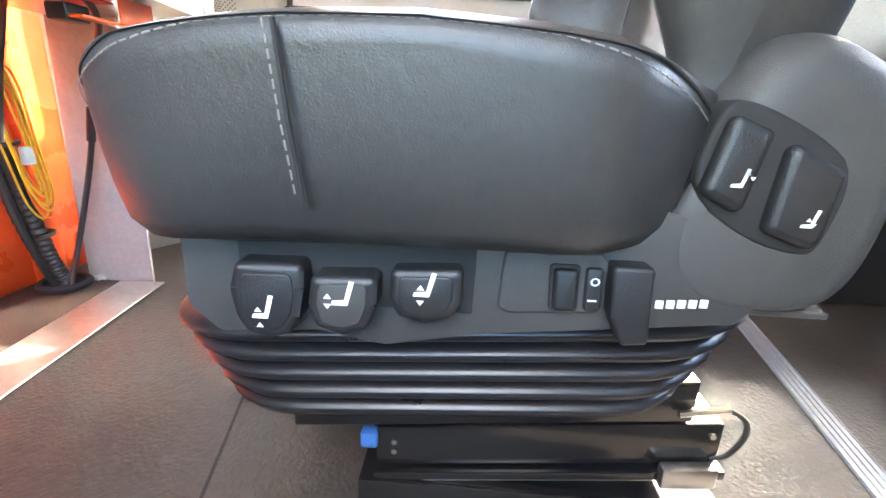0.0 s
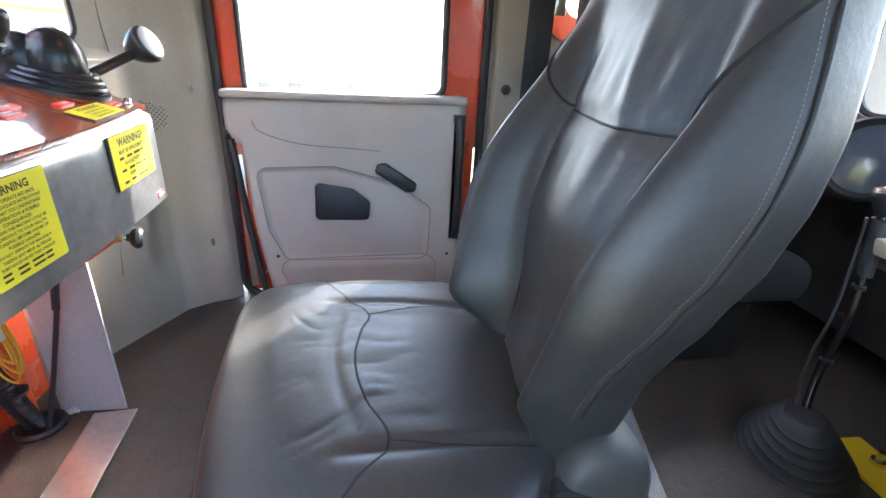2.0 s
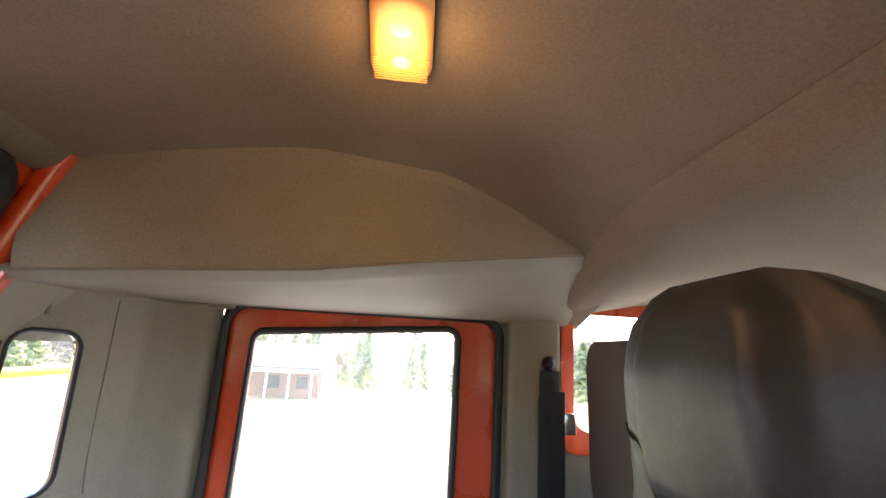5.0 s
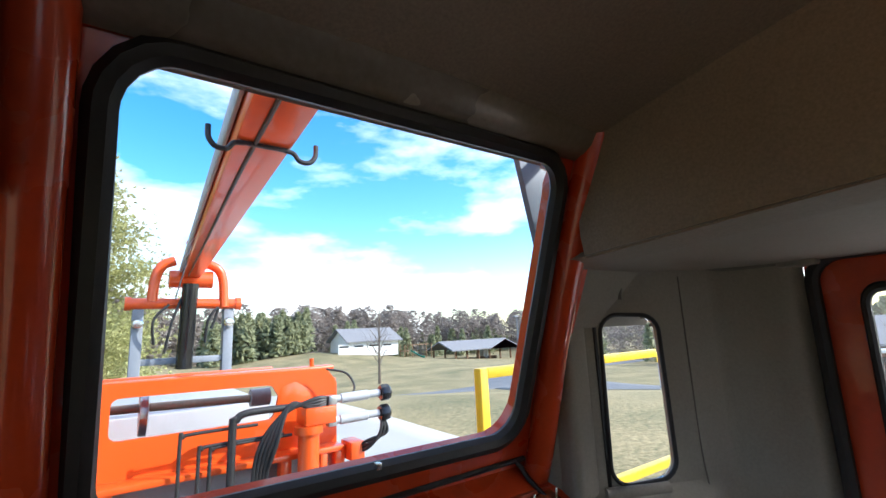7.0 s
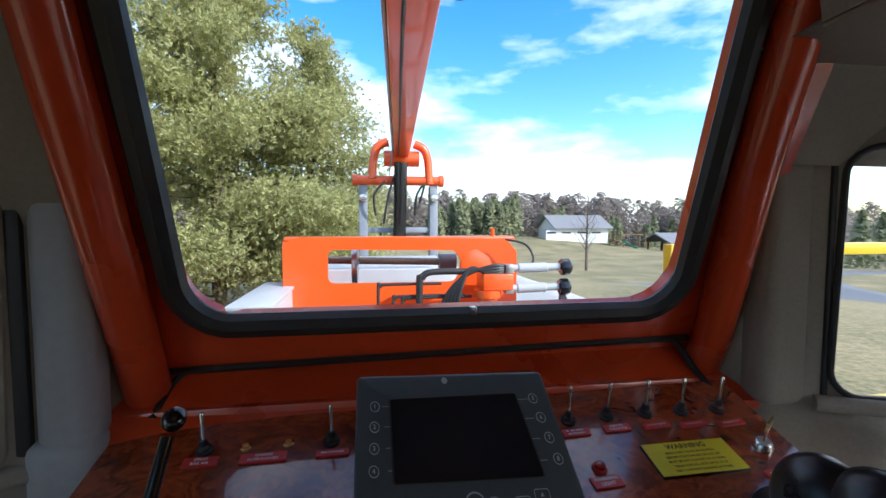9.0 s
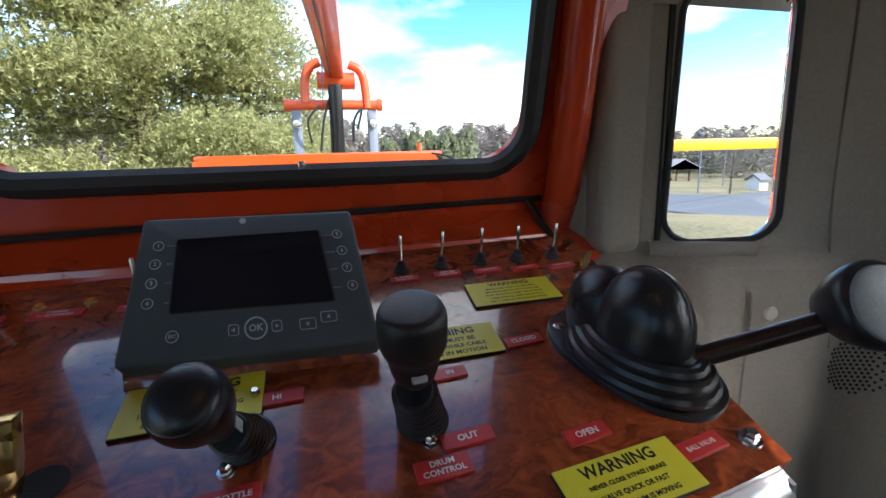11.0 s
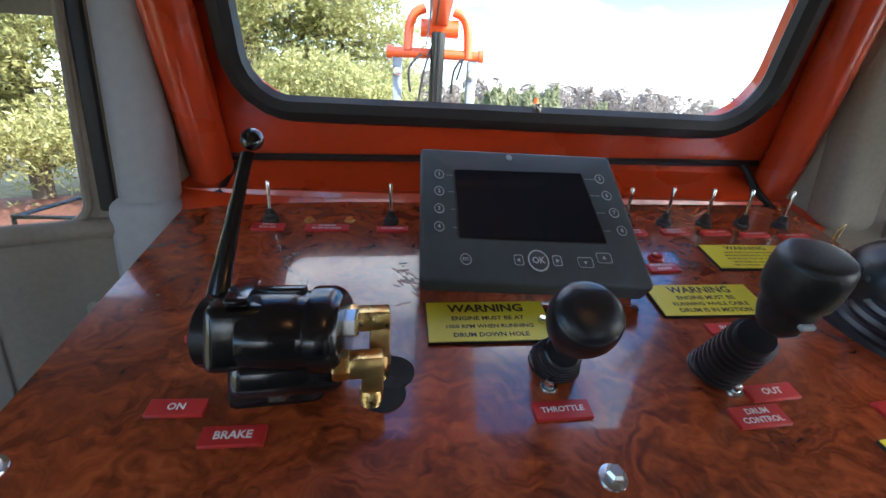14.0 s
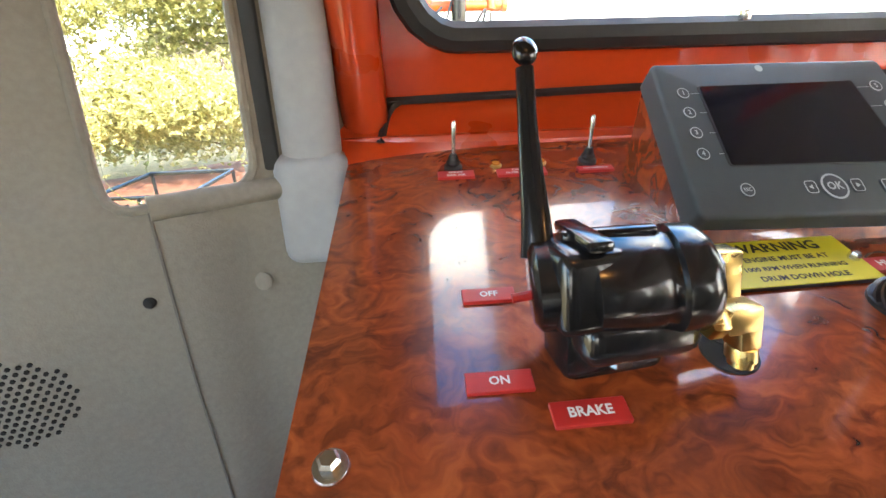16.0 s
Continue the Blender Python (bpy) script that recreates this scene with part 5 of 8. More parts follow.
part("end_panel", slab(8, 6, left_end, (0.004, 0, 0)), STEEL, console, "steel end of the apron")
part("underside_label", boxm(0.02, 0.20, 0.44, 0.51, 0.5595, 0.5625, 0.001, 1), REDTAG, console, "red sticker below the tray")
part("underside_label", boxm(-0.25, -0.06, 0.44, 0.48, 0.5515, 0.5545, 0.001, 1), REDTAG, console, "red sticker below the tray")


def hex_bolt(x, y, r, name="flange_bolt", label="zinc hexagon flange bolt in the console top"):
    m = on_panel(x, y, 17 * x * 10)
    b = lathe([(0, 0.003), (r * 1.45, 0.0022), (r * 1.55, 0.0008), (r * 1.55, -0.002)], m, 20)
    b = lathe([(0, 0.0095), (r * 0.7, 0.0095), (r, 0.0075), (r, 0.001)], m, 6, bm=b)
    return single(name, b, CHROME, label, "bolt", "console bolts", angle=30)


for x, y in ((-0.402, 0.431), (-0.010, 0.405), (0.374, 0.411)):
    hex_bolt(x, y, 0.0064)
for x, y in ((0.119, 0.468), (-0.032, 0.478), (-0.018, 0.548)):
    hex_bolt(x, y, 0.0043, label="small zinc screw beside a control stick")


def fit_size(text, w, h):
    return min(h, w / (0.66 * max(len(text), 1)))


def bars(m, w, h, n, mat, parent):
    """Unreadable lettering as plain bars."""
    b, x = None, -w / 2
    for k in range(n):
        ww = w / n * (0.55 + 0.35 * ((k * 7) % 3) / 2)
        b = boxm(x, x + ww, -h / 2, h / 2, 0, 0.0004, 0, bm=b, m=m)
        x += w / n
    part("lettering", b, mat, parent)


def lines_on(lines, w, h, m, mat, parent, margin=0.80):
    """Lettering in rows; a row is (text, relative height) and an empty text gives bars."""
    total = sum(k for _, k in lines)
    small = min(fit_size(t, w * margin, h * k / total * 0.92) for t, k in lines if t and k == 1) if any(t and k == 1 for t, k in lines) else 1.0
    y = h / 2
    for text, k in lines:
        hh = h * k / total
        mm = m @ Matrix.Translation((0, y - hh / 2, 0))
        if text:
            words(text, min(fit_size(text, w * margin, hh * 0.92), small * 1.12 if k == 1 else 1.0), mat, mm, parent)
        else:
            bars(mm, w * 0.72, hh * 0.42, 4, mat, parent)
        y -= hh


def tag(x, y, w, h, lines, turn=0.0, desc="red engraved plastic tag with white lettering on the console"):
    m = on_panel(x, y, turn)
    root = thing("name_tag", m.translation, desc, "label", "console tags")
    part("plate", prism(rrect(w, h, 0.0006, 2), 0.0030, m, 0.0004, 1), REDTAG, root)
    lines_on([(t, 1) for t in lines], w, h * (0.84 if len(lines) > 1 else 0.60), m @ Matrix.Translation((0, 0, 0.0032)), WHITE, root)


for row in ((-0.305, 0.718, 0.038, 0.014, ("SPRAY", "BAR AIR"), -2), (-0.236, 0.716, 0.052, 0.014, ("CHARGE", "FILTER PLUGGED"), -1), (-0.158, 0.713, 0.038, 0.010, ("FAN OVERRIDE",), -1),
            (-0.302, 0.541, 0.038, 0.0135, ("OFF",), -1), (-0.308, 0.470, 0.040, 0.0145, ("ON",), -1), (-0.262, 0.446, 0.043, 0.0155, ("BRAKE",), 0),
            (-0.028, 0.456, 0.044, 0.016, ("THROTTLE",), 2), (0.0, 0.541, 0.045, 0.015, ("HI",), 1), (0.149, 0.465, 0.043, 0.015, ("OUT",), 3), (0.155, 0.536, 0.032, 0.014, ("IN",), 2),
            (0.123, 0.444, 0.043, 0.018, ("DRUM", "CONTROL"), 3), (0.245, 0.446, 0.040, 0.015, ("OPEN",), 5), (0.244, 0.564, 0.042, 0.014, ("CLOSED",), 3), (0.328, 0.414, 0.046, 0.016, ("BALL VALVE",), 7),
            (0.146, 0.707, 0.036, 0.012, ("", "METER RESET"), 1), (0.203, 0.708, 0.036, 0.013, ("REMOTE", "THROTTLE"), 1), (0.258, 0.706, 0.038, 0.010, ("R WORK LIGHTS",), 2), (0.310, 0.702, 0.038, 0.010, ("F WORK LIGHTS",), 2), (0.363, 0.698, 0.038, 0.010, ("ENGINE STOP",), 3),
            (0.147, 0.632, 0.036, 0.016, ("WARNING", "LIGHT"), 2), (0.352, 0.617, 0.028, 0.012, ("",), 3)):
    tag(*row)


def sign(m, w, h, lines, mat, name="warning_sign", desc="yellow engraved warning sign with black lettering"):
    root = thing(name, m.translation, desc, "sign", "warning signs")
    plate = part("plate", prism(rrect(w, h, 0.001, 2), 0.0030, m, 0), BLACKL, root, "black core of the sign")
    part("face", prism(rrect(w - 0.0012, h - 0.0012, 0.001, 2), 0.0008, m @ Matrix.Translation((0, 0, 0.0029)), 0.0003, 1), YELLOWS, plate, "yellow engraved face")
    lines_on(lines, w, h * 0.90, m @ Matrix.Translation((0, 0, 0.0039)), BLACKL, root)


sign(on_panel(-0.068, 0.551, 0), 0.114, 0.054, (("WARNING", 1.5), ("ENGINE MUST BE AT", 1), ("1000 RPM WHEN RUNNING", 1), ("DRUM DOWN HOLE", 1)), None)
sign(on_panel(0.2535, 0.4025, 4.5), 0.108, 0.046, (("WARNING", 1.7), ("NEVER CLOSE BYPASS / BRAKE", 1), ("VALVE QUICK OR FAST", 1), ("WHEN DRUM IS MOVING", 1)), None)
sign(on_panel(0.270, 0.651, -1), 0.112, 0.050, (("WARNING", 1.8), ("MAKE SURE TRUCK IN NEUTRAL", 1), ("BEFORE STARTING RIG TRUCK KEY", 1), ("MUST BE ON TO START RIG AT REAR", 1), ("**MAKE SURE ALL KEYS OFF AT STOP", 1), ("TIME TO PREVENT DRAINING BATTERIES", 1)), None)
sign(on_panel(0.163, 0.576, 0), 0.114, 0.049, (("WARNING", 1.6), ("ENGINE MUST BE", 1), ("RUNNING WHILE CABLE", 1), ("DRUM IS IN MOTION", 1)), None)


def on_apron(x, z, turn=0.0):
    y = front_y(x) - 0.0095
    return frame_at((x, y, z), (1, 0.34 * x, 0), (0.34 * x, -1, 0)) @ Matrix.Rotation(radians(turn), 4, "Z")


sign(on_apron(-0.043, 0.655, 1), 0.130, 0.125, (("WARNING", 2.2), ("DO NOT OPERATE RIG UNTIL", 1), ("YOU GET ADEQUATE INSTRUCTIONS", 1), ("& FEEL THAT YOU UNDERSTAND", 1), ("THE OPERATIONS & POSSIBLE", 1), ("CONSEQUENCES", 1), ("WORKING THIS MACHINE COULD BE", 1), ("HAZARDOUS TO YOUR HEALTH", 1), ("BE CAREFUL! BECOME AWARE OF", 1), ("POSSIBLE DANGERS", 1), ("DO NOT OPERATE THIS MACHINE IF", 1), ("TAKING ANY MIND ALTERING", 1), ("SUBSTANCES NEVER TAKE CHANCES", 1), ("", 1), ("", 1)), None, desc="large yellow warning sign on the steel apron")
sign(on_apron(0.262, 0.680, 1), 0.158, 0.092, (("WARNING!!", 2), ("MUST BE APPROXIMATELY", 1), ("", 1), ("IN HOLE POSITION", 1), ("", 1), ("WHEN USING", 1), ("", 1)), None, desc="yellow warning sign at the apron's end")
m = on_apron(0.352, 0.582)
rt = thing("name_tag", m.translation, "small red tag at the apron's lower edge", "label", "console tags")
part("plate", prism(rrect(0.03, 0.012, 0.001, 2), 0.002, m, 0.0004, 1), REDTAG, rt)
bars(m @ Matrix.Translation((0, 0, 0.0022)), 0.022, 0.004, 3, WHITE, rt)

# pull knob on its bracket below the apron
pk = thing("pull_knob", (0.22, 0.37, 0.47), "black pull knob on an orange bracket below the apron", "knob")
part("bracket", boxm(0.17, 0.245, 0.372, 0.376, 0.462, 0.504, 0.001, 1), ORANGEP, pk, "orange painted bracket")
part("bracket_arm", boxm(0.10, 0.235, 0.376, 0.396, 0.458, 0.463, 0.001, 1), ORANGEP, pk)
mk = frame_at((0.238, 0.372, 0.466), (1, 0, 0), (0.35, -0.9, -0.15))
part("nut", lathe([(0, 0.006), (0.009, 0.006), (0.009, -0.004), (0, -0.004)], mk, 6), BRASS, pk, "brass nut")
part("shaft", lathe([(0, 0.022), (0.004, 0.022), (0.004, -0.02), (0, -0.02)], mk, 12), CHROME, pk)
part("knob", lathe([(0, 0.040), (0.016, 0.038), (0.0205, 0.033), (0.0205, 0.027), (0.015, 0.020), (0.008, 0.016), (0.007, 0.012)], mk, 24), BLACKP, pk, "round black knob")
part("lever", boxm(0.10, 0.145, 0.40, 0.43, 0.455, 0.478, 0.003), BLACKP, pk, "black cable clamp")
settle(pk, lambda x, y, z: (x - 0.010, y + 0.030, z + 0.066))


def toggle(x, y, lean=0.0):
    m = on_panel(x, y)
    root = thing("toggle_switch", m.translation, "bright toggle switch with a black rubber boot on the console", "switch", "console toggle switches")
    part("boot", lathe([(0.0098, 0.0), (0.0098, 0.003), (0.007, 0.005), (0.0075, 0.0075), (0.005, 0.0105), (0.0052, 0.013), (0.0033, 0.017), (0, 0.017)], m, 16), RUBBER, root, "black rubber boot")
    p = m @ Vector((0, 0, 0.014))
    d = Vector((0.02 + lean, -0.12, 1)).normalized()
    part("bat", tube([p, p + d * 0.022, p + d * 0.035, p + d * 0.037], 0.002, seg=10, radii=[0.0018, 0.0023, 0.0028, 0.0015]), CHROME, root, "bright metal bat")


for k, (x, y) in enumerate(((0.145, 0.729), (0.200, 0.730), (0.256, 0.729), (0.309, 0.727), (0.363, 0.724), (-0.306, 0.736), (-0.160, 0.732))):
    toggle(x, y, 0.03 * ((k * 5) % 3 - 1))
for x, y in ((-0.260, 0.735), (-0.211, 0.735)):
    m = on_panel(x, y)
    root = thing("indicator_lamp", m.translation, "unlit amber indicator lamp in a brass bezel", "indicator", "console indicators")
    part("bezel", lathe([(0.0065, 0.0), (0.0065, 0.002), (0.0055, 0.003), (0, 0.003)], m, 18), BRASS, root, "brass bezel")
    part("lens", lathe([(0.0045, 0.003), (0.004, 0.0045), (0, 0.0052)], m, 16), AMBERB, root, "amber lens")
m = on_panel(0.148, 0.651)
root = thing("indicator_lamp", m.translation, "unlit red warning lamp on the console", "indicator", "console indicators")
part("bezel", lathe([(0.009, 0.0), (0.009, 0.002), (0.0075, 0.004), (0, 0.004)], m, 20), REDTAG, root)
part("lens", lathe([(0.0065, 0.004), (0.006, 0.007), (0.003, 0.0085), (0, 0.0088)], m, 18), material("red_lens", (0.35, 0.02, 0.015), 0.15, coat=0.5), root, "red lens")
m = on_panel(0.368, 0.655)
root = thing("key_switch", m.translation, "chromed ignition switch with a steel key", "switch")
part("bezel", lathe([(0.0125, 0), (0.0125, 0.004), (0.010, 0.010), (0.009, 0.011), (0, 0.011)], m, 24), CHROME, root)
part("key", prism(quad_round([(-0.0035, 0), (0.0035, 0), (0.004, 0.013), (0.011, 0.017), (0.011, 0.034), (-0.011, 0.034), (-0.011, 0.017), (-0.004, 0.013)], 0.002, 3), 0.002, m @ Matrix.Translation((0, 0.001, 0.009)) @ Matrix.Rotation(radians(30), 4, "Z") @ Matrix.Rotation(radians(90), 4, "X"), 0.0003, 1), BRASS, root, "pale brass key")
part("key", lathe([(0.0075, 0.002), (0.0075, 0.003), (0, 0.003)], m @ Matrix.Translation((0, 0, 0.009)), 16), STEEL, root)

# display on its wedge
disp = thing("control_display", (-0.045, 0.50, 0.80), "slate grey control display with keys and a dark screen", "display")
TLc, TRc, BRc, BLc = Vector((-0.155, 0.548, 0.941)), Vector((0.068, 0.546, 0.938)), Vector((0.071, 0.459, 0.816)), Vector((-0.169, 0.461, 0.819))


def disp_at(s, t, lift=0.0):
    """A pose on the display face; s across and t down, both from 0 to 1."""
    p = TLc * (1 - s) * (1 - t) + TRc * s * (1 - t) + BRc * s * t + BLc * (1 - s) * t
    xd = (TRc - TLc) * (1 - t) + (BRc - BLc) * t
    n = Vector((0, -1.4, 1)).normalized()
    return frame_at(p + n * lift, xd, n)


mD = disp_at(0.5, 0.5)
inv = mD.inverted()
corners = [(inv @ p).to_2d() for p in (BLc, BRc, TRc, TLc)]
body_d = part("casing", prism(quad_round([tuple(c) for c in corners], 0.006), 0.026, mD @ Matrix.Translation((0, 0, -0.024)), 0.004, 3), DISPG, disp, "slate grey casing")
sc = [(inv @ Vector(p)).to_2d() for p in ((-0.123, 0.487, 0.855), (0.033, 0.485, 0.853), (0.027, 0.532, 0.918), (-0.119, 0.532, 0.918))]
part("screen_rim", prism(quad_round([tuple(c * 1.03) for c in sc], 0.003), 0.0012, mD @ Matrix.Translation((0, 0.0, 0.0015)), 0.0005, 1), BLACKP, body_d)
part("screen", prism(quad_round([tuple(c) for c in sc], 0.002), 0.0008, mD @ Matrix.Translation((0, 0, 0.0022)), 0), LCD, body_d, "dark unlit screen")


def key_at(x, z, r, text, size):
    y = 0.476 + (z - 0.84) / 1.4
    n = Vector((0, -1.4, 1)).normalized()
    mm = frame_at(Vector((x, y, z)) + n * 0.002, (1, 0, 0), n)
    k = part("key", lathe([(0, 0.0012), (r * 0.85, 0.0012), (r, 0.0004), (r, -0.002)], mm, 24), KEYG, disp)
    b = lathe([(r * 0.92, 0.0004), (r * 0.92, 0.0014), (r * 0.80, 0.0014), (r * 0.80, 0.0004)], mm, 24)
    part("ring", b, PRINT, k)
    if text:
        words(text, size, PRINT, mm @ Matrix.Translation((0, 0, 0.0015)), k)
    return mm


for k in range(4):
    z = 0.913 - 0.0163 * k
    key_at(-0.137 - 0.0022 * k, z, 0.0058, "1234"[k], 0.006)
    key_at(0.0475 + 0.0022 * k, z, 0.0058, "5678"[k], 0.006)
key_at(-0.045, 0.837, 0.0118, "OK", 0.009)
key_at(-0.12, 0.837, 0.0062, "ESC", 0.0042)
for x, z, w, tri in ((-0.0655, 0.837, 0.010, (-1, 0)), (-0.0255, 0.837, 0.010, (1, 0)), (0.004, 0.836, 0.017, (0, -1)), (0.025, 0.840, 0.017, (0, 1))):
    y = 0.476 + (z - 0.84) / 1.4
    n = Vector((0, -1.4, 1)).normalized()
    mm = frame_at(Vector((x, y, z)) + n * 0.002, (1, 0, 0), n)
    k = part("key", prism(rrect(w, 0.0115, 0.002, 3), 0.0014, mm, 0.0005, 1), KEYG, disp)
    o = rrect(w * 0.9, 0.010, 0.002, 3)
    part("ring", tube([mm @ Vector((a, c, 0.0014)) for a, c in o], 0.0004, seg=4, closed=True), PRINT, k)
    a = math.atan2(tri[1], tri[0])
    part("arrow", prism([(0.0022 * math.cos(a + t), 0.0022 * math.sin(a + t)) for t in (0, 2.09, 4.19)], 0.0004, mm @ Matrix.Translation((0, 0, 0.0014))), PRINT, k)
mm = disp_at(0.46, 0.055, 0.002)
part("mark", lathe([(0.0036, 0), (0.0036, 0.0004), (0, 0.0004)], mm, 14), PRINT, body_d, "pale round maker's mark")
for x0, x1 in ((-0.129, -0.1195), (0.029, 0.042)):
    for k in range(4):
        z = 0.913 - 0.0163 * k
        y = 0.476 + (z - 0.84) / 1.4
        part("print_line", tube([Vector((x0, y, z)) + Vector((0, -1.4, 1)).normalized() * 0.0021, Vector((x1, y, z)) + Vector((0, -1.4, 1)).normalized() * 0.0021], 0.0003, seg=4), PRINT, body_d)
DISP_O, DISP_X, DISP_D = Vector((-0.021, 0.621, 0.8805)), Vector((0.938, -0.045, 0.006)), Vector((0.010, -0.1145, -0.1135))


def display_shape(x, y, z):
    """The display's face from its flat layout: across, down and out of the face."""
    p = Vector((x, y, z)) - Vector((-0.0463, 0.5035, 0.8785))
    n = Vector((0, -1.4, 1)).normalized()
    down = Vector((0, -1, -1.4)).normalized()
    nn = DISP_X.cross(-DISP_D).normalized()
    return DISP_O + DISP_X * p.x + DISP_D * (p.dot(down) / 0.150) + nn * p.dot(n)


settle(disp, display_shape)
# wedge box under the display
bw = bmesh.new()
lo = [Vector((x, y, panel_z(x, y) - 0.004)) for x, y in ((-0.130, 0.579), (0.080, 0.570), (0.078, 0.715), (-0.122, 0.722))]
hi = [Vector((-0.130, 0.586, 0.823)), Vector((0.080, 0.577, 0.823)), Vector((0.078, 0.690, 0.932)), Vector((-0.122, 0.700, 0.930))]
vl, vh = [bw.verts.new(p) for p in lo], [bw.verts.new(p) for p in hi]
bw.faces.new(vl[::-1])
bw.faces.new(vh)
for k in range(4):
    bw.faces.new((vl[k], vl[(k + 1) % 4], vh[(k + 1) % 4], vh[k]))
part("wedge", bw, BURL, disp, "burl laminate wedge box")

# scraped patch of white residue beside the display
rs = random.Random(4)
b = None
for k in range(26):
    x, y = -0.142 + rs.gauss(0, 0.006), 0.612 + rs.gauss(0, 0.016)
    L, W, a = rs.uniform(0.002, 0.009), rs.uniform(0.0004, 0.0013), rs.uniform(-1.3, 0.4)
    b = prism([(-L, -W), (L * 0.6, -W * 1.4), (L, W * 0.3), (-L * 0.3, W)], 0.0002, on_panel(x, y, math.degrees(a)), bm=b)
single("dried_adhesive", b, material("dried_white_residue", (0.6, 0.5, 0.46), 0.7), "scraped white adhesive residue beside the display", "stain", kind="stuff")


def axis_pose(a, b):
    a, b = Vector(a), Vector(b)
    return frame_at(a, (1, 0, 0.001), b - a)


def bellow(r0, r1, h, n, z0=0.0):
    out = []
    for k in range(n):
        z = z0 + h * k / n
        r = r0 + (r1 - r0) * k / n
        out += [(r, z), (r, z + h / n * 0.45), (r * 0.82, z + h / n * 0.6), (r * 0.82, z + h / n * 0.85)]
    return out


# throttle stick
base = Vector((-0.020, 0.502, panel_z(-0.020, 0.502)))
thr = thing("throttle_stick", base, "black rubber throttle stick leaning towards the seat", "control stick", "console control sticks")
part("collar", lathe([(0.0215, 0), (0.0215, 0.003), (0.018, 0.004), (0, 0.004)], on_panel(-0.020, 0.502), 24), BLACKP, thr)
ma = axis_pose(base, (-0.028, 0.462, 0.818))
part("boot", lathe([(0.022, 0)] + bellow(0.0200, 0.0145, 0.040, 7, 0.002) + [(0.014, 0.040), (0, 0.041)], ma, 24), BOOT, thr, "ribbed rubber boot")
mh = axis_pose((-0.0285, 0.462, 0.820), (-0.036, 0.414, 0.872)) @ Matrix.Scale(0.84, 4)
part("grip", lathe([(0, -0.006), (0.012, -0.004), (0.0145, 0.004), (0.0165, 0.014), (0.0205, 0.026), (0.0255, 0.038), (0.0282, 0.050), (0.0286, 0.058), (0.0276, 0.066), (0.0258, 0.070), (0.0250, 0.0703), (0.0240, 0.0718), (0.0200, 0.0752), (0.0120, 0.0775), (0, 0.078)], mh, 36), BOOT, thr, "rounded black rubber grip with a domed cap", angle=40)
part("boot_clip", boxm(0.014, 0.0155, -0.006, 0.004, -0.012, 0.006, 0.0004, 1, m=mh), PRINT, thr, "thin pale tie end")

# drum stick
base = Vector((0.118, 0.491, panel_z(0.118, 0.491)))
drm = thing("drum_control_stick", base, "black drum control stick on a ribbed rubber boot", "control stick", "console control sticks")
part("collar", lathe([(0.022, -0.004), (0.022, 0.003), (0.019, 0.005), (0, 0.005)], on_panel(0.118, 0.491), 24), BLACKP, drm)
ma = axis_pose(base, (0.103, 0.443, 0.835))
part("boot", lathe([(0.0205, 0)] + bellow(0.0205, 0.0165, 0.070, 9, 0.002) + [(0.013, 0.075), (0, 0.076)], ma, 24), BOOT, drm, "ribbed rubber boot")
mh = axis_pose((0.1015, 0.429, 0.854), (0.098, 0.411, 0.905)) @ Matrix.Scale(0.82, 4)
part("grip", lathe([(0, -0.010), (0.012, -0.008), (0.0165, -0.002), (0.0195, 0.008), (0.0210, 0.018), (0.0215, 0.024), (0.0250, 0.029), (0.0268, 0.036), (0.0270, 0.054), (0.0262, 0.061), (0.0240, 0.0655), (0.0225, 0.0665), (0.018, 0.0675), (0, 0.068)], mh, 32), BLACKP, drm, "black plastic grip with a flat top", angle=50)
part("trigger", boxm(-0.006, 0.006, -0.0245, -0.019, 0.012, 0.0165, 0.001, 1, m=mh), PRINT, drm, "small pale trigger contact")

# ball valve
bv = thing("ball_valve_lever", (0.335, 0.517, panel_z(0.335, 0.517)), "ball valve lever in a folded black rubber boot", "valve lever")
mv = on_panel(0.338, 0.517, -66)
oval = [(0.090 *  math.copysign(abs(math.cos(a)) ** 0.85, math.cos(a)), 0.057 * math.copysign(abs(math.sin(a)) ** 0.85, math.sin(a))) for a in [2 * math.pi * k / 48 for k in range(48)]]
flange = part("flange", prism(oval, 0.006, mv, 0.002), BOOT, bv, "black rubber flange")
for k in range(6):
    a = radians(25 + 60 * k)
    part("flange_screw", lathe([(0, 0.0095), (0.0035, 0.009), (0.0045, 0.0065), (0.0065, 0.006), (0.0065, 0.004)], mv @ Matrix.Translation((0.080 * math.cos(a), 0.0495 * math.sin(a), 0)), 12), CHROME, flange, "bright flange screw")
for k, (sx, sy, z) in enumerate(((0.068, 0.046, 0.010), (0.062, 0.041, 0.020), (0.054, 0.036, 0.029))):
    ring = [mv @ Vector((0.010 + sx * math.cos(a), -0.006 + sy * math.sin(a), z + 0.004 * math.cos(a))) for a in [2 * math.pi * j / 40 for j in range(40)]]
    part("boot_fold", tube(ring, 0.0075, seg=10, closed=True), BOOT, bv)
part("boot_base", ellipsoid(mv @ Matrix.Translation((0.008, -0.004, 0.006)), 0.062, 0.043, 0.040, cut=-0.1), BOOT, bv, angle=60)
md = frame_at((0.337, 0.498, 0.828), (0.94, 0.30, 0.0), (0.04, 0.03, 1))
part("boot_dome", ellipsoid(md, 0.037, 0.047, 0.060), BOOT, bv, "glossy rubber dome", angle=60)
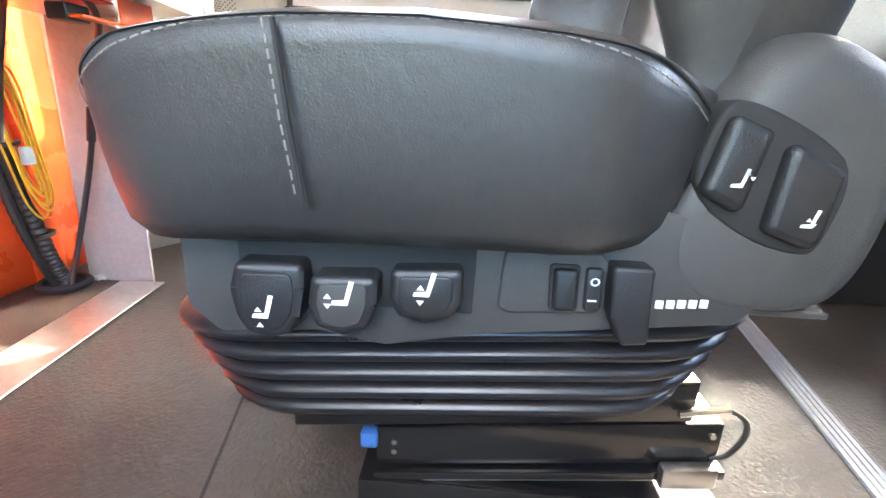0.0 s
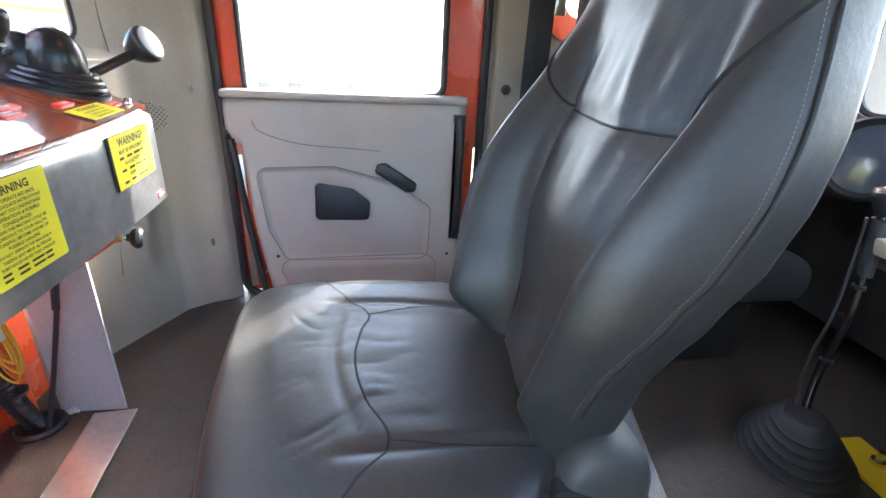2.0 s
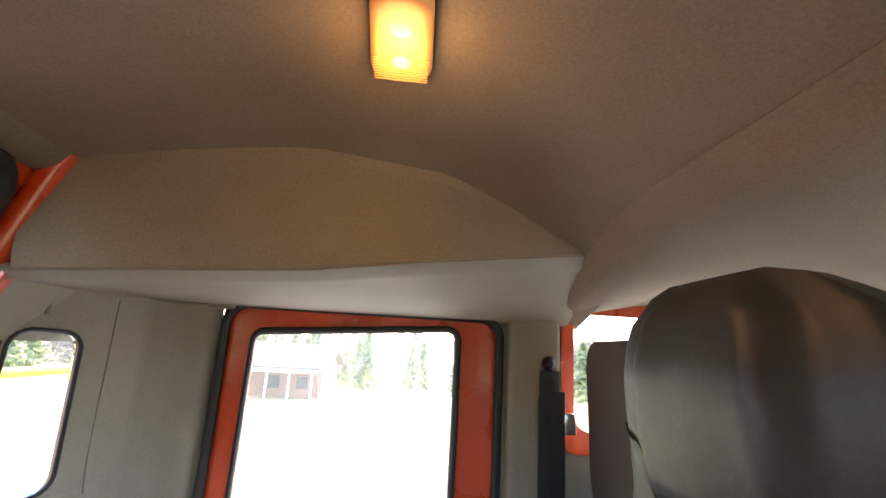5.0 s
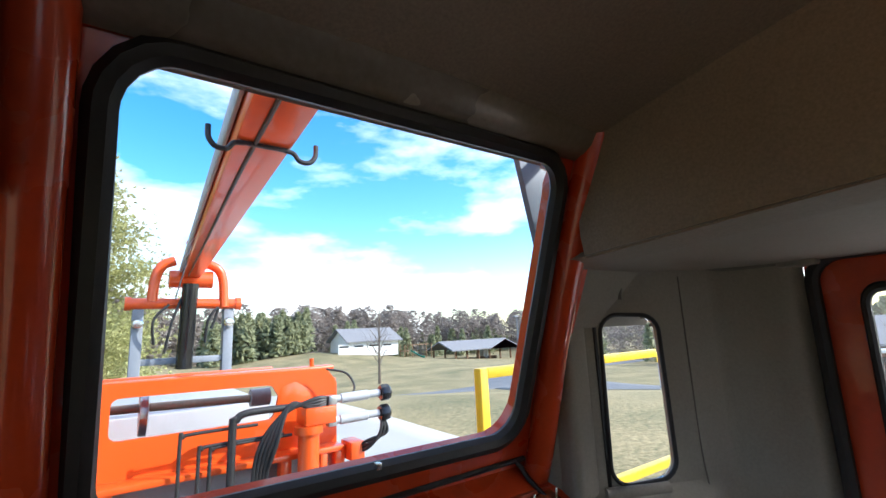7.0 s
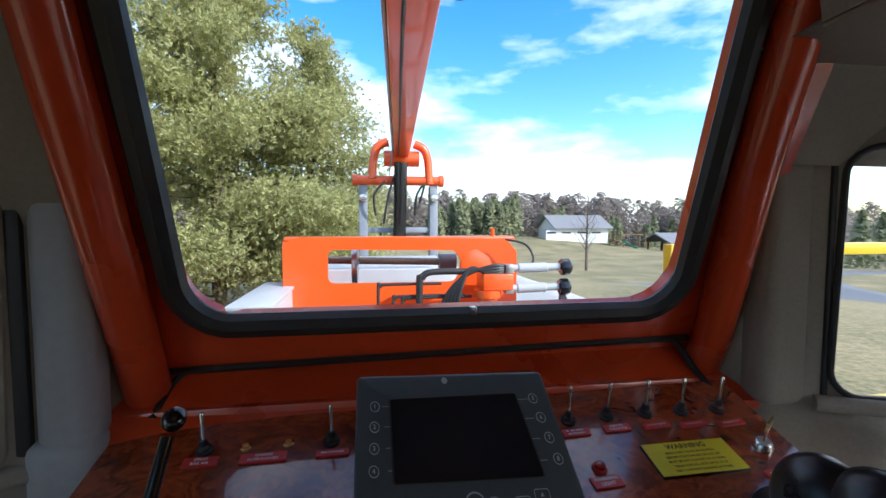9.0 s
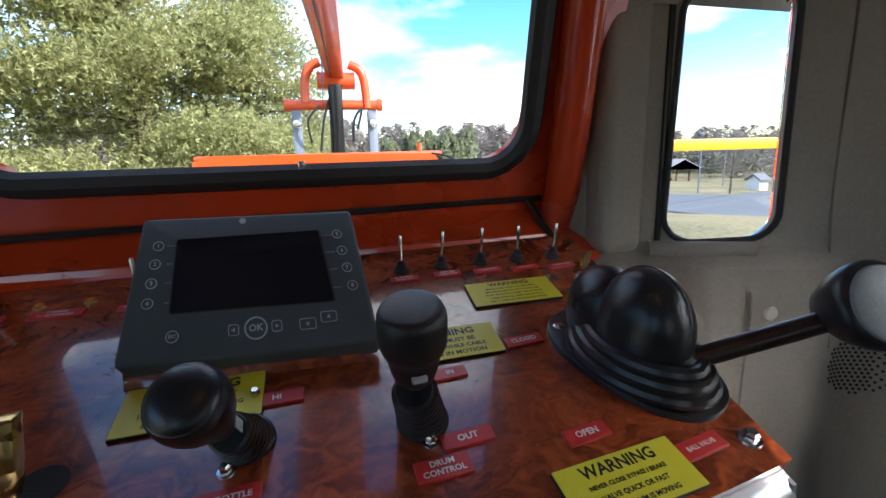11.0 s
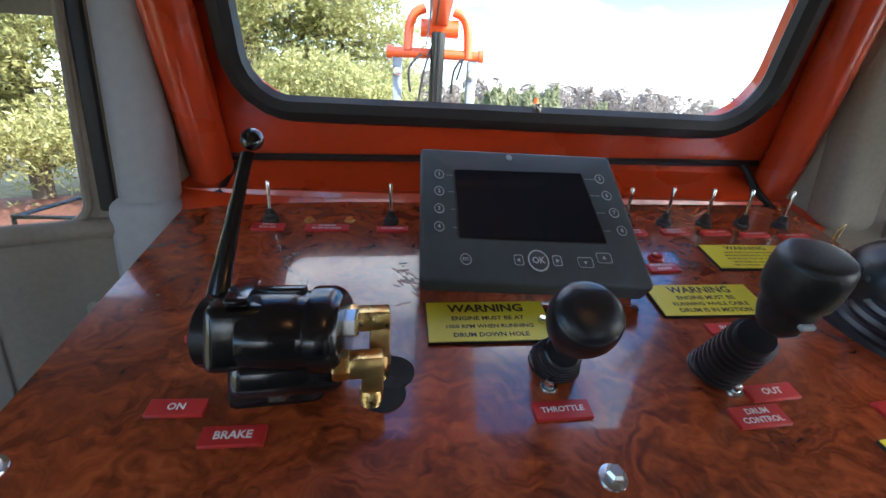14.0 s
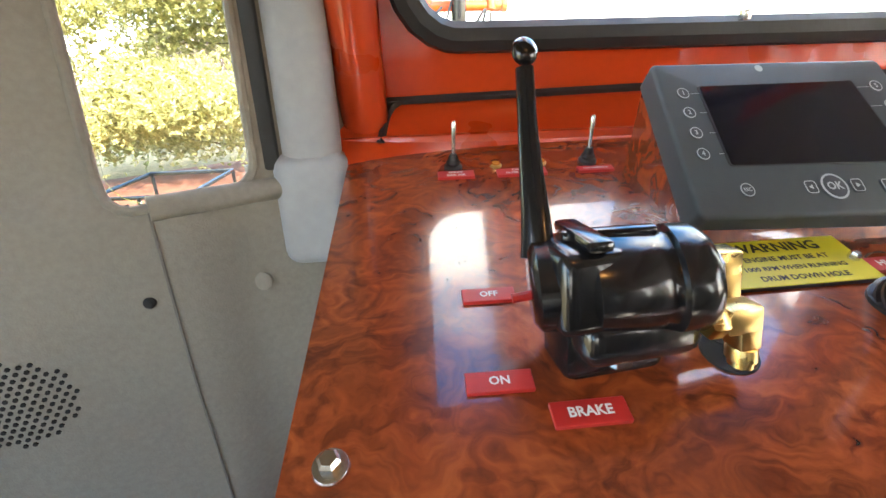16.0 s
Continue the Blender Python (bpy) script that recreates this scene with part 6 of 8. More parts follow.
part("boot_dome", ellipsoid(frame_at((0.330, 0.545, 0.826), (0.94, 0.30, 0), (-0.10, 0.03, 1)), 0.036, 0.046, 0.054), BOOT, bv, "glossy rubber dome", angle=60)
seamp = [md @ Vector((0.0, 0.0473 * math.sin(t), 0.0603 * math.cos(t))) for t in [-1.6 + 0.16 * k for k in range(21)]]
part("mould_line", tube(seamp, 0.0007, seg=4), BLACKP, bv)
part("rod", tube([(0.350, 0.470, 0.802), (0.41, 0.442, 0.828), (0.468, 0.415, 0.853)], 0.0095, seg=16), material("dark_bronze_rod", (0.05, 0.035, 0.03), 0.35, metal=0.5, vary=0.3, scale=40), bv, "dark steel rod")
part("rod_seal", lathe([(0.020, -0.012), (0.019, 0.004), (0.013, 0.014), (0.0095, 0.016)], axis_pose((0.352, 0.469, 0.803), (0.468, 0.415, 0.853)), 20), BOOT, bv)
mk = frame_at((0.476, 0.420, 0.857), (0, 0, 1), (-0.12, -0.88, 0.42)) @ Matrix.Scale(1.1, 4)
part("knob", lathe([(0, -0.022), (0.010, -0.021), (0.020, -0.012), (0.029, 0.004), (0.0335, 0.018), (0.0335, 0.025), (0.031, 0.0285), (0.022, 0.031), (0, 0.032)], mk, 32), BOOT, bv, "round black knob", angle=60)
part("knob_face", lathe([(0, 0.0335), (0.027, 0.0318), (0.0285, 0.0305), (0.0285, 0.029)], mk, 32), material("worn_grey_knob_face", (0.20, 0.21, 0.22), 0.55, vary=0.15, scale=40, grain=300), bv, "worn grey knob face", angle=60)

# brake valve
bk2 = thing("brake_valve", (-0.285, 0.42, 0.75), "gloss black brake valve with a lever and brass fittings", "valve")
ax = Vector((-0.229, 0.411, 0.804)) - Vector((-0.328, 0.436, 0.797))
mb = frame_at((-0.328, 0.436, 0.797), (0, 0, 1), ax)
part("body", lathe([(0, -0.012), (0.022, -0.012), (0.027, -0.008), (0.0275, 0.010), (0.024, 0.012), (0.024, 0.024), (0.0305, 0.026), (0.0305, 0.064), (0.029, 0.066), (0.029, 0.074), (0.0325, 0.076), (0.0325, 0.090), (0.030, 0.096), (0.027, 0.099), (0.010, 0.100), (0, 0.100)], mb, 36), GLOSSB, bk2, "gloss black cylinder", angle=40)
part("cap_nut", lathe([(0.011, 0.099), (0.011, 0.108), (0.009, 0.109), (0, 0.109)], mb @ Matrix.Translation((0.004, 0, 0)), 6), CHROME, bk2, "bright hexagon plug")
part("rib", boxm(0.026, 0.034, -0.004, 0.004, 0.010, 0.070, 0.002, m=mb), GLOSSB, bk2)
part("head", boxm(-0.333, -0.286, 0.405, 0.455, 0.775, 0.826, 0.008, 3), GLOSSB, bk2, "gloss black valve head")
part("head_groove", boxm(-0.318, -0.301, 0.402, 0.452, 0.826, 0.834, 0.003), GLOSSB, bk2)
part("foot", boxm(-0.322, -0.248, 0.424, 0.466, 0.735, 0.792, 0.008), GLOSSB, bk2)
part("port_block", boxm(-0.318, -0.232, 0.405, 0.448, 0.752, 0.786, 0.012, 3), GLOSSB, bk2, "gloss black port block")
part("foot_bolt", lathe([(0, 0.012), (0.006, 0.012), (0.007, 0.009), (0.007, 0.003), (0.0115, 0.002), (0.0115, -0.003)], frame_at((-0.284, 0.428, 0.749), (1, 0, 0), (0, -0.1, 1)), 6), CHROME, bk2, "zinc foot bolt")
part("lever", tube(spline([(-0.332, 0.443, 0.812), (-0.330, 0.452, 0.838), (-0.326, 0.472, 0.880), (-0.320, 0.494, 0.932)], 6), 0.009, seg=14, flat=0.62, radii=[0.0125 - 0.0052 * min(1, k / 14) for k in range(19)]), GLOSSB, bk2, "long gloss black lever")
part("lever_ball", ellipsoid(frame_at((-0.3175, 0.500, 0.944), (1, 0, 0), (0, 0.3, 1)), 0.0100, 0.0080, 0.0105), GLOSSB, bk2, "black rounded lever end")
part("index_pin", tube([(-0.352, 0.438, 0.790), (-0.338, 0.436, 0.792)], 0.003, seg=8), REDTAG, bk2, "red index pin")


def elbow(p, q, r):
    """A forged brass elbow: a square body, a hexagon nut on the valve and a round neck into the console top."""
    p, q = Vector(p), Vector(q)
    mid = Vector((q.x, q.y, p.z))
    along, down = mid - p, q - mid
    b = boxm(-r, r, -r, r, 0.006, along.length + r, 0.002, 2, m=frame_at(p, (0, 1, 0), along))
    b = join(b, boxm(-r * 0.98, r * 0.98, -r * 0.98, r * 0.98, -r * 0.6, down.length * 0.62, 0.002, 2, m=frame_at(mid, (0, 1, 0), down)))
    b = lathe([(0, -0.006), (r * 1.15, -0.006), (r * 1.32, -0.004), (r * 1.32, 0.005), (r * 1.15, 0.007), (0, 0.007)], frame_at(p, (0.0, 0.9, 0.1), along), 6, bm=b)
    m = frame_at(mid, (0, 1, 0), down)
    b = lathe([(r * 1.1, down.length * 0.60), (r * 1.15, down.length * 0.66), (r * 1.15, down.length * 0.86), (r * 0.95, down.length * 0.9), (r * 0.95, down.length)], m, 18, bm=b)
    part("elbow", b, BRASS, bk2, "forged brass pipe elbow", angle=40)


elbow((-0.229, 0.424, 0.806), (-0.205, 0.424, 0.756), 0.0084)
elbow((-0.236, 0.400, 0.780), (-0.212, 0.400, 0.748), 0.0084)


def brake_shape(x, y, z):
    a, b, c = x + 0.2764, y - 0.4316, z - 0.8154
    return (0.907 * a + -0.087 * b + 0.004 * c + -0.2305, 0.170 * a + 0.938 * b + 0.207 * c + 0.4906, -0.039 * a + -0.045 * b + 0.884 * c + 0.8365)


settle(bk2, brake_shape)
for x, y in ((-0.155, 0.497), (-0.162, 0.477)):
    single("pipe_hole", lathe([(0.0175, 0.0008), (0.0165, 0.0016), (0.012, 0.0012), (0, 0.0006)], on_panel(x, y), 20), SEAM_AND_SHADE, "dark pipe hole cut through the console top", "hole", "console pipe holes")

# ---- wiring below the console ----
LOW = -0.03
wl_ = thing("wiring_loom", (0.33, 0.66, LOW), "black corrugated wiring loom with coiled yellow wires", "wiring")
path = spline([(0.16, 0.50, 0.47), (0.20, 0.58, 0.44), (0.245, 0.64, 0.38), (0.275, 0.665, 0.28), (0.30, 0.665, 0.15), (0.325, 0.66, 0.03), (0.345, 0.655, LOW)], 22)
part("sleeve", tube(path, 0.014, seg=12, radii=[0.0145 if k % 2 else 0.0125 for k in range(len(path))]), LOOM, wl_, "black split corrugated sleeve")
path = spline([(0.12, 0.52, 0.46), (0.19, 0.60, 0.45), (0.235, 0.655, 0.40), (0.258, 0.675, 0.27), (0.295, 0.68, 0.10), (0.335, 0.672, LOW)], 18)
part("sleeve", tube(path, 0.010, seg=10, radii=[0.0105 if k % 2 else 0.009 for k in range(len(path))]), LOOM, wl_)
rw = random.Random(11)
for k in range(9):
    c = Vector((0.272 + 0.02 * rw.random(), 0.636 + 0.012 * rw.random(), 0.22))
    top, bot = 0.36 - 0.03 * rw.random(), 0.11 + 0.06 * rw.random()
    w = 0.012 + 0.020 * rw.random()
    pts = [(c.x - w, c.y, top - 0.02), (c.x, c.y - 0.006 - 0.008 * rw.random(), top), (c.x + w, c.y, top - 0.03), (c.x + w * 0.7 + 0.015, c.y - 0.006, (top + bot) / 2), (c.x + w + 0.025, c.y, bot + 0.03), (c.x + 0.03, c.y - 0.01, bot), (c.x + 0.012, c.y, bot + 0.03), (c.x - w * 0.4, c.y - 0.004, (top + bot) / 2)]
    part("wire", tube(spline(pts + pts[:1], 6)[:-1], 0.0022, seg=6, closed=True), WIREY if k % 3 else WIREO, wl_, "yellow wire loop" if k % 3 else "orange wire loop")
for k in range(14):
    y = 0.50 + 0.10 * rw.random()
    x = 0.02 + 0.16 * rw.random()
    pts = [(x, y, 0.485), (x + 0.03 * rw.random(), y + 0.03, 0.455 - 0.03 * rw.random()), (0.17 + 0.03 * rw.random(), 0.60, 0.43 - 0.04 * rw.random()), (0.235 + 0.02 * rw.random(), 0.645, 0.37)]
    part("wire", tube(spline(pts, 7), 0.0025, seg=6), (WIREO, LOOM, LOOM, REDTAG, WIREY, LOOM)[k % 6], wl_)
for x, y, z in ((0.262, 0.650, 0.335), (0.285, 0.655, 0.24), (0.318, 0.655, 0.08)):
    part("cable_tie", lathe([(0.019, -0.003), (0.019, 0.003), (0.015, 0.003), (0.015, -0.003)], frame_at((x, y, z), (1, 0, 0), (0.15, -0.05, -1)), 16), BLACKP, wl_)
part("connector", boxm(0.29, 0.312, 0.632, 0.645, 0.205, 0.235, 0.003), material("white_connector", (0.6, 0.6, 0.58), 0.5), wl_, "white wire connector")
part("floor_grommet", lathe([(0.050, 0), (0.051, 0.007), (0.045, 0.013), (0.038, 0.011), (0.036, 0.002), (0, 0.002)], frame_at((0.335, 0.652, LOW + 0.004), (1, 0, 0), (0, 0, 1)), 28), RUBBER, wl_, "black rubber floor grommet")
cable = thing("control_cable", (0.36, 0.60, LOW), "black control cable running down to the floor", "cable")
part("sheath", tube(spline([(0.20, 0.39, 0.462), (0.30, 0.42, 0.43), (0.375, 0.50, 0.36), (0.40, 0.56, 0.22), (0.385, 0.60, 0.08), (0.36, 0.625, LOW + 0.006)], 10), 0.0055, seg=10), HOSE, cable)
part("sheath", tube(spline([(0.10, 0.41, 0.467), (0.17, 0.44, 0.455), (0.22, 0.50, 0.42), (0.25, 0.56, 0.34), (0.265, 0.60, 0.25)], 10), 0.0045, seg=8), HOSE, cable)
part("end_sleeve", tube([(0.392, 0.535, 0.30), (0.3985, 0.552, 0.245)], 0.008, seg=12), BLACKP, cable, "black cable end sleeve")
single("wire_clip", join(boxm(0.328, 0.348, 0.67, 0.682, FLOOR + 0.002, FLOOR + 0.014, 0.002), boxm(0.334, 0.342, 0.66, 0.692, FLOOR + 0.002, FLOOR + 0.010, 0.002)), material("dusty_white_plastic", (0.5, 0.48, 0.45), 0.7), "small white plastic clip lying on the mat", "clip")
for ob, dx in ((wl_, -0.045), (cable, -0.088)):
    settle(ob, lambda x, y, z: (x + dx, y + 0.062, 0.02 + (z + 0.03) * 1.14))

# ---- front of the cab ----
WS = quad_round([(-0.92, 0.74), (0.92, 0.74), (0.90, 1.42), (-0.90, 1.42)], 0.08)


def front(u, v):
    return Vector((u, -1.86 + 0.16 * max(0.0, v - 0.8) + 0.10 * (u / 0.95) ** 2, v))


single("wall_front", sheet(-0.98, 0.98, FLOOR, 1.66, 66, 56, front, 0.03, [WS]), TRIM, "front bulkhead of the cab round the windshield", "wall", kind="structure")
w = thing("window_7", (0, -1.8, 1.1), "wide curved windshield of the truck cab", "window", kind="structure")
part("seal", seal_tube(WS, front, 0.018), RUBBER, w, "black windshield seal")
b = bmesh.new()
cols = [[b.verts.new(front(x, z) + Vector((0, -0.02, 0))) for z in (0.73, 1.43)] for x in [-0.94 + 0.1175 * k for k in range(17)]]
for p, q in zip(cols, cols[1:]):
    b.faces.new((p[0], q[0], q[1], p[1]))
pw = part("pane", b, DUSTY, w)
pw.visible_shadow = False

DASH = material("charcoal_dash_plastic", (0.022, 0.022, 0.024), 0.6, vary=0.12, scale=12, bump=0.25, bump_scale=700)
DASHG = material("grey_dash_plastic", (0.10, 0.10, 0.104), 0.6, vary=0.1, scale=12, bump=0.25, bump_scale=700)
dash = thing("dashboard", (0, -1.6, FLOOR), "charcoal plastic dashboard with a grey instrument stack", "dashboard")
prof_d = [(-1.84, 0.70), (-1.60, 0.71), (-1.50, 0.70), (-1.44, 0.68), (-1.42, 0.63), (-1.45, 0.52), (-1.55, 0.44), (-1.60, 0.10), (-1.84, 0.05)]


def dash_at(u, v):
    k = v * (len(prof_d) - 1)
    i = min(int(k), len(prof_d) - 2)
    t = k - i
    x = -0.93 + 1.86 * u
    bulge = -0.05 * soft((abs(x - 0.20) - 0.15) / 0.12)
    y = prof_d[i][0] * (1 - t) + prof_d[i + 1][0] * t
    z = prof_d[i][1] * (1 - t) + prof_d[i + 1][1] * t
    return Vector((x, y + (bulge if 1 < k < 7 else 0), z))


part("body", slab(40, 32, dash_at, (0, -0.02, -0.01)), DASH, dash, angle=50)
mS = frame_at((0.205, -1.418, 0.565), (-1, 0, 0), (0, 1, 0.18))
stack = part("centre_console", prism(rrect(0.40, 0.31, 0.03, 5, 0.06, 0), 0.03, mS @ Matrix.Translation((0, 0, -0.02)), 0.008, 3), DASHG, dash, "grey instrument stack")
part("panel", prism(rrect(0.27, 0.27, 0.012, 4, 0.045, -0.005), 0.004, mS @ Matrix.Translation((0, 0, 0.008)), 0.001), DASH, stack, "charcoal centre panel")
for k in range(3):
    part("heater_knob", lathe([(0, 0.03), (0.012, 0.028), (0.015, 0.02), (0.017, 0.008)], mS @ Matrix.Translation((-0.062 + 0.052 * k, 0.098, 0)), 18), BLACKP, stack, "round black heater knob")
part("radio", boxm(-0.085, 0.075, 0.025, 0.072, 0.010, 0.018, 0.003, m=mS), BLACKP, stack, "black radio face")
part("radio_display", boxm(-0.03, 0.03, 0.045, 0.062, 0.017, 0.0185, 0, m=mS), LCD, stack)
for x in (-0.072, 0.062):
    part("radio_knob", lathe([(0, 0.026), (0.008, 0.026), (0.009, 0.016)], mS @ Matrix.Translation((x, 0.048, 0)), 16), BLACKP, stack)
for k in range(4):
    part("rocker_switch", boxm(-0.080 + 0.028 * k, -0.058 + 0.028 * k, -0.030, 0.010, 0.010, 0.019, 0.003, m=mS), BLACKP, stack, "black rocker switch")
part("sticker", boxm(-0.080, -0.005, -0.078, -0.048, 0.011, 0.014, 0.0005, m=mS), YELLOWS, stack, "yellow warning sticker")
for k in range(3):
    part("sticker_bar", boxm(-0.07, -0.015, -0.073 + 0.008 * k, -0.070 + 0.008 * k, 0.014, 0.0144, 0, m=mS), BLACKL, stack)
part("diamond", prism([(0.016, 0), (0, 0.016), (-0.016, 0), (0, -0.016)], 0.003, mS @ Matrix.Translation((0.075, -0.050, 0.012))), WHITE, stack, "white diamond mark")
part("pocket", boxm(0.095, 0.172, 0.020, 0.110, 0.008, 0.016, 0.006, m=mS), RUBBER, stack, "dark square pocket")
v = part("air_vent", boxm(-0.128, -0.104, -0.02, 0.075, 0.006, 0.013, 0.004, m=mS), BLACKP, dash, "black upright air vent")
for j in range(8):
    part("vane", boxm(-0.126, -0.106, -0.012 + 0.010 * j, -0.009 + 0.010 * j, 0.012, 0.016, 0, m=mS), DASHG, v)
part("cup_holder", tube([mS @ Vector((0.085 + 0.035 * math.cos(2 * math.pi * k / 24), -0.185 + 0.02 * math.sin(2 * math.pi * k / 24), 0.03 + 0.035 * math.sin(2 * math.pi * k / 24))) for k in range(24)], 0.008, seg=8, closed=True), BLACKP, dash, "black cup holder ring")
# instrument hood with its glossy glass
mH = frame_at((0.435, -1.42, 0.655), (1, 0, 0.1), (-0.42, 0.85, 0.25)) @ Matrix.Scale(0.78, 4)
hood = part("instrument_hood", lathe([(0.0, -0.10), (0.12, -0.09), (0.142, -0.01), (0.142, 0.012), (0.132, 0.018), (0.118, 0.010), (0.114, -0.004)], mH, 36), DASH, dash, "curved instrument hood", angle=60)
part("glass", lathe([(0, 0.004), (0.06, 0.002), (0.116, -0.004), (0.116, -0.008)], mH, 36), material("slate_instrument_glass", (0.06, 0.085, 0.12), 0.08, coat=0.8), hood, "glossy slate instrument glass", angle=60)
# gear lever
gl = thing("gear_lever", (0.20, -1.12, FLOOR), "long black gear lever in a ribbed rubber boot", "gear lever")
mg = axis_pose((0.21, -1.12, FLOOR), (0.17, -1.09, 0.20))
pr_g = [(0.125, 0), (0.125, 0.012)]
for k in range(6):
    r = 0.115 - 0.0115 * k
    pr_g += [(r, 0.014 + 0.020 * k), (r + 0.005, 0.021 + 0.020 * k), (r - 0.003, 0.028 + 0.020 * k), (r - 0.016, 0.032 + 0.020 * k)]
pr_g += [(0.038, 0.140), (0.032, 0.150), (0, 0.151)]
part("boot", lathe(pr_g, mg, 28), RUBBER, gl, "ribbed black rubber boot", angle=50)
part("lever", tube(spline([(0.185, -1.10, 0.10), (0.195, -1.115, 0.18), (0.19, -1.13, 0.28), (0.155, -1.13, 0.40), (0.14, -1.135, 0.55), (0.13, -1.14, 0.68)], 8), 0.009, seg=12), GLOSSB, gl, "bent black lever")
part("lever_sleeve", tube([(0.142, -1.134, 0.53), (0.132, -1.139, 0.66)], 0.016, seg=14), BLACKP, gl, "black upper sleeve")
part("air_line", tube(spline([(0.20, -1.09, 0.10), (0.205, -1.10, 0.26), (0.17, -1.11, 0.42), (0.155, -1.12, 0.58), (0.145, -1.12, 0.66)], 8), 0.0035, seg=8), HOSE, gl, "thin air line")
for z in (0.30, 0.42, 0.50):
    part("tie", lathe([(0.013, -0.004), (0.013, 0.004)], frame_at((0.185 - 0.2 * (z - 0.3), -1.132, z), (1, 0, 0), (0, 0, 1)), 14), BLACKP, gl)
mk2 = frame_at((0.13, -1.14, 0.70), (1, 0, 0), (0.05, 0.1, 1))
part("knob", lathe([(0, -0.03), (0.017, -0.028), (0.021, -0.01), (0.026, 0.008), (0.026, 0.018), (0.020, 0.027), (0, 0.029)], mk2, 24), BLACKP, gl, "black gear knob", angle=60)
part("knob_cap", lathe([(0.024, 0.019), (0.020, 0.030), (0.010, 0.034), (0, 0.035)], mk2, 24), CHROME, gl, "bright knob crown")
part("selector", boxm(0.085, 0.125, -1.15, -1.12, 0.585, 0.625, 0.008), BEIGE, gl, "beige range selector")
settle(gl, lambda x, y, z: (x - 0.12 + 0.264 * (z - 0.02), y + 0.05 - 0.07 * (z - 0.02), 0.02 + (z - 0.02) * 0.90))
bp = thing("floor_bracket", (0.14, -1.29, FLOOR), "yellow steel bracket with two bolts on the floor", "bracket")
part("plate", boxm(0.05, 0.25, -1.36, -1.25, FLOOR, FLOOR + 0.012, 0.003), YPAINT, bp, "yellow painted plate")
for x, y in ((0.10, -1.29), (0.17, -1.32)):
    part("bolt", lathe([(0, 0.045), (0.008, 0.045), (0.008, 0.022), (0.017, 0.022), (0.017, 0.010), (0, 0.010)], frame_at((x, y, FLOOR), (1, 0, 0), (0, 0, 1)), 6), CHROME, bp, "bright hexagon bolt")
settle(bp, lambda x, y, z: (x - 0.12, y + 0.07, z))

# front seats
SEATC = material("charcoal_seat_cloth", (0.024, 0.025, 0.028), 0.9, vary=0.15, scale=10, bump=0.5, bump_scale=500)


SEATB = material("brown_grey_seat_cloth", (0.085, 0.07, 0.06), 0.9, vary=0.15, scale=10, bump=0.5, bump_scale=500)


def front_seat(x, y, turn, label, tall=True):
    root = thing("front_seat", (x, y, FLOOR), label, "seat", "front cab seats")
    m = Matrix.Translation((x, y, 0)) @ Matrix.Rotation(radians(turn), 4, "Z")
    part("pedestal", boxm(-0.16, 0.16, -0.18, 0.16, FLOOR, 0.26, 0.02, m=m), BLACKP, root, "black plastic pedestal")
    part("cushion", boxm(-0.25, 0.25, -0.27, 0.24, 0.26, 0.40, 0.055, 5, m=m), SEATC, root)
    mb2 = m @ Matrix.Translation((0, 0.235, 0.36)) @ Matrix.Rotation(radians(-6), 4, "X")
    if tall:
        bk3 = prism(quad_round([(-0.23, 0.0), (0.23, 0.0), (0.24, 0.55), (0.17, 0.92), (-0.17, 0.92), (-0.24, 0.55)], 0.09, 8), 0.12, mb2 @ Matrix.Translation((0, 0.06, 0)) @ Matrix.Rotation(radians(90), 4, "X"), 0.035, 4)
        part("backrest", bk3, SEATB, root, "brown-grey cloth backrest with integral headrest", angle=60)
    else:
        part("backrest", boxm(-0.24, 0.24, -0.06, 0.06, 0.0, 0.47, 0.05, 5, m=mb2), SEATC, root)
    return root


front_seat(0.63, -1.02, 0, "charcoal cloth driver's seat at the dashboard")
front_seat(-0.445, -1.07, 0, "low charcoal cloth passenger seat without headrest", False)

settle(dash, lambda x, y, z: (x, y + 0.07, z + 0.02))

# sun visors and overhead console
for s in (-1, 1):
    v = thing("sun_visor", (s * 0.45, -1.62, 1.38), "folded grey sun visor under the front headliner", "sun visor", "sun visors")
    part("flap", boxm(s * 0.45 - 0.24, s * 0.45 + 0.24, -1.72, -1.52, 1.362, 1.380, 0.008, 3, m=None), TRIM, v)
    part("hinge_rod", tube([(s * 0.45 - 0.22, -1.725, 1.385), (s * 0.45 + 0.22, -1.725, 1.385)], 0.006, seg=8), CHROME, v)
oc = thing("overhead_console", (0.0, -1.45, 1.40), "grey overhead console with a small display", "console")
part("body", boxm(-0.20, 0.20, -1.62, -1.36, 1.37, 1.45, 0.02, 3), DASHG, oc)
part("radio_set", boxm(-0.09, 0.09, -1.362, -1.350, 1.385, 1.435, 0.004), BLACKP, oc, "black radio set")

# ---- outside ----
GROUND = -1.15


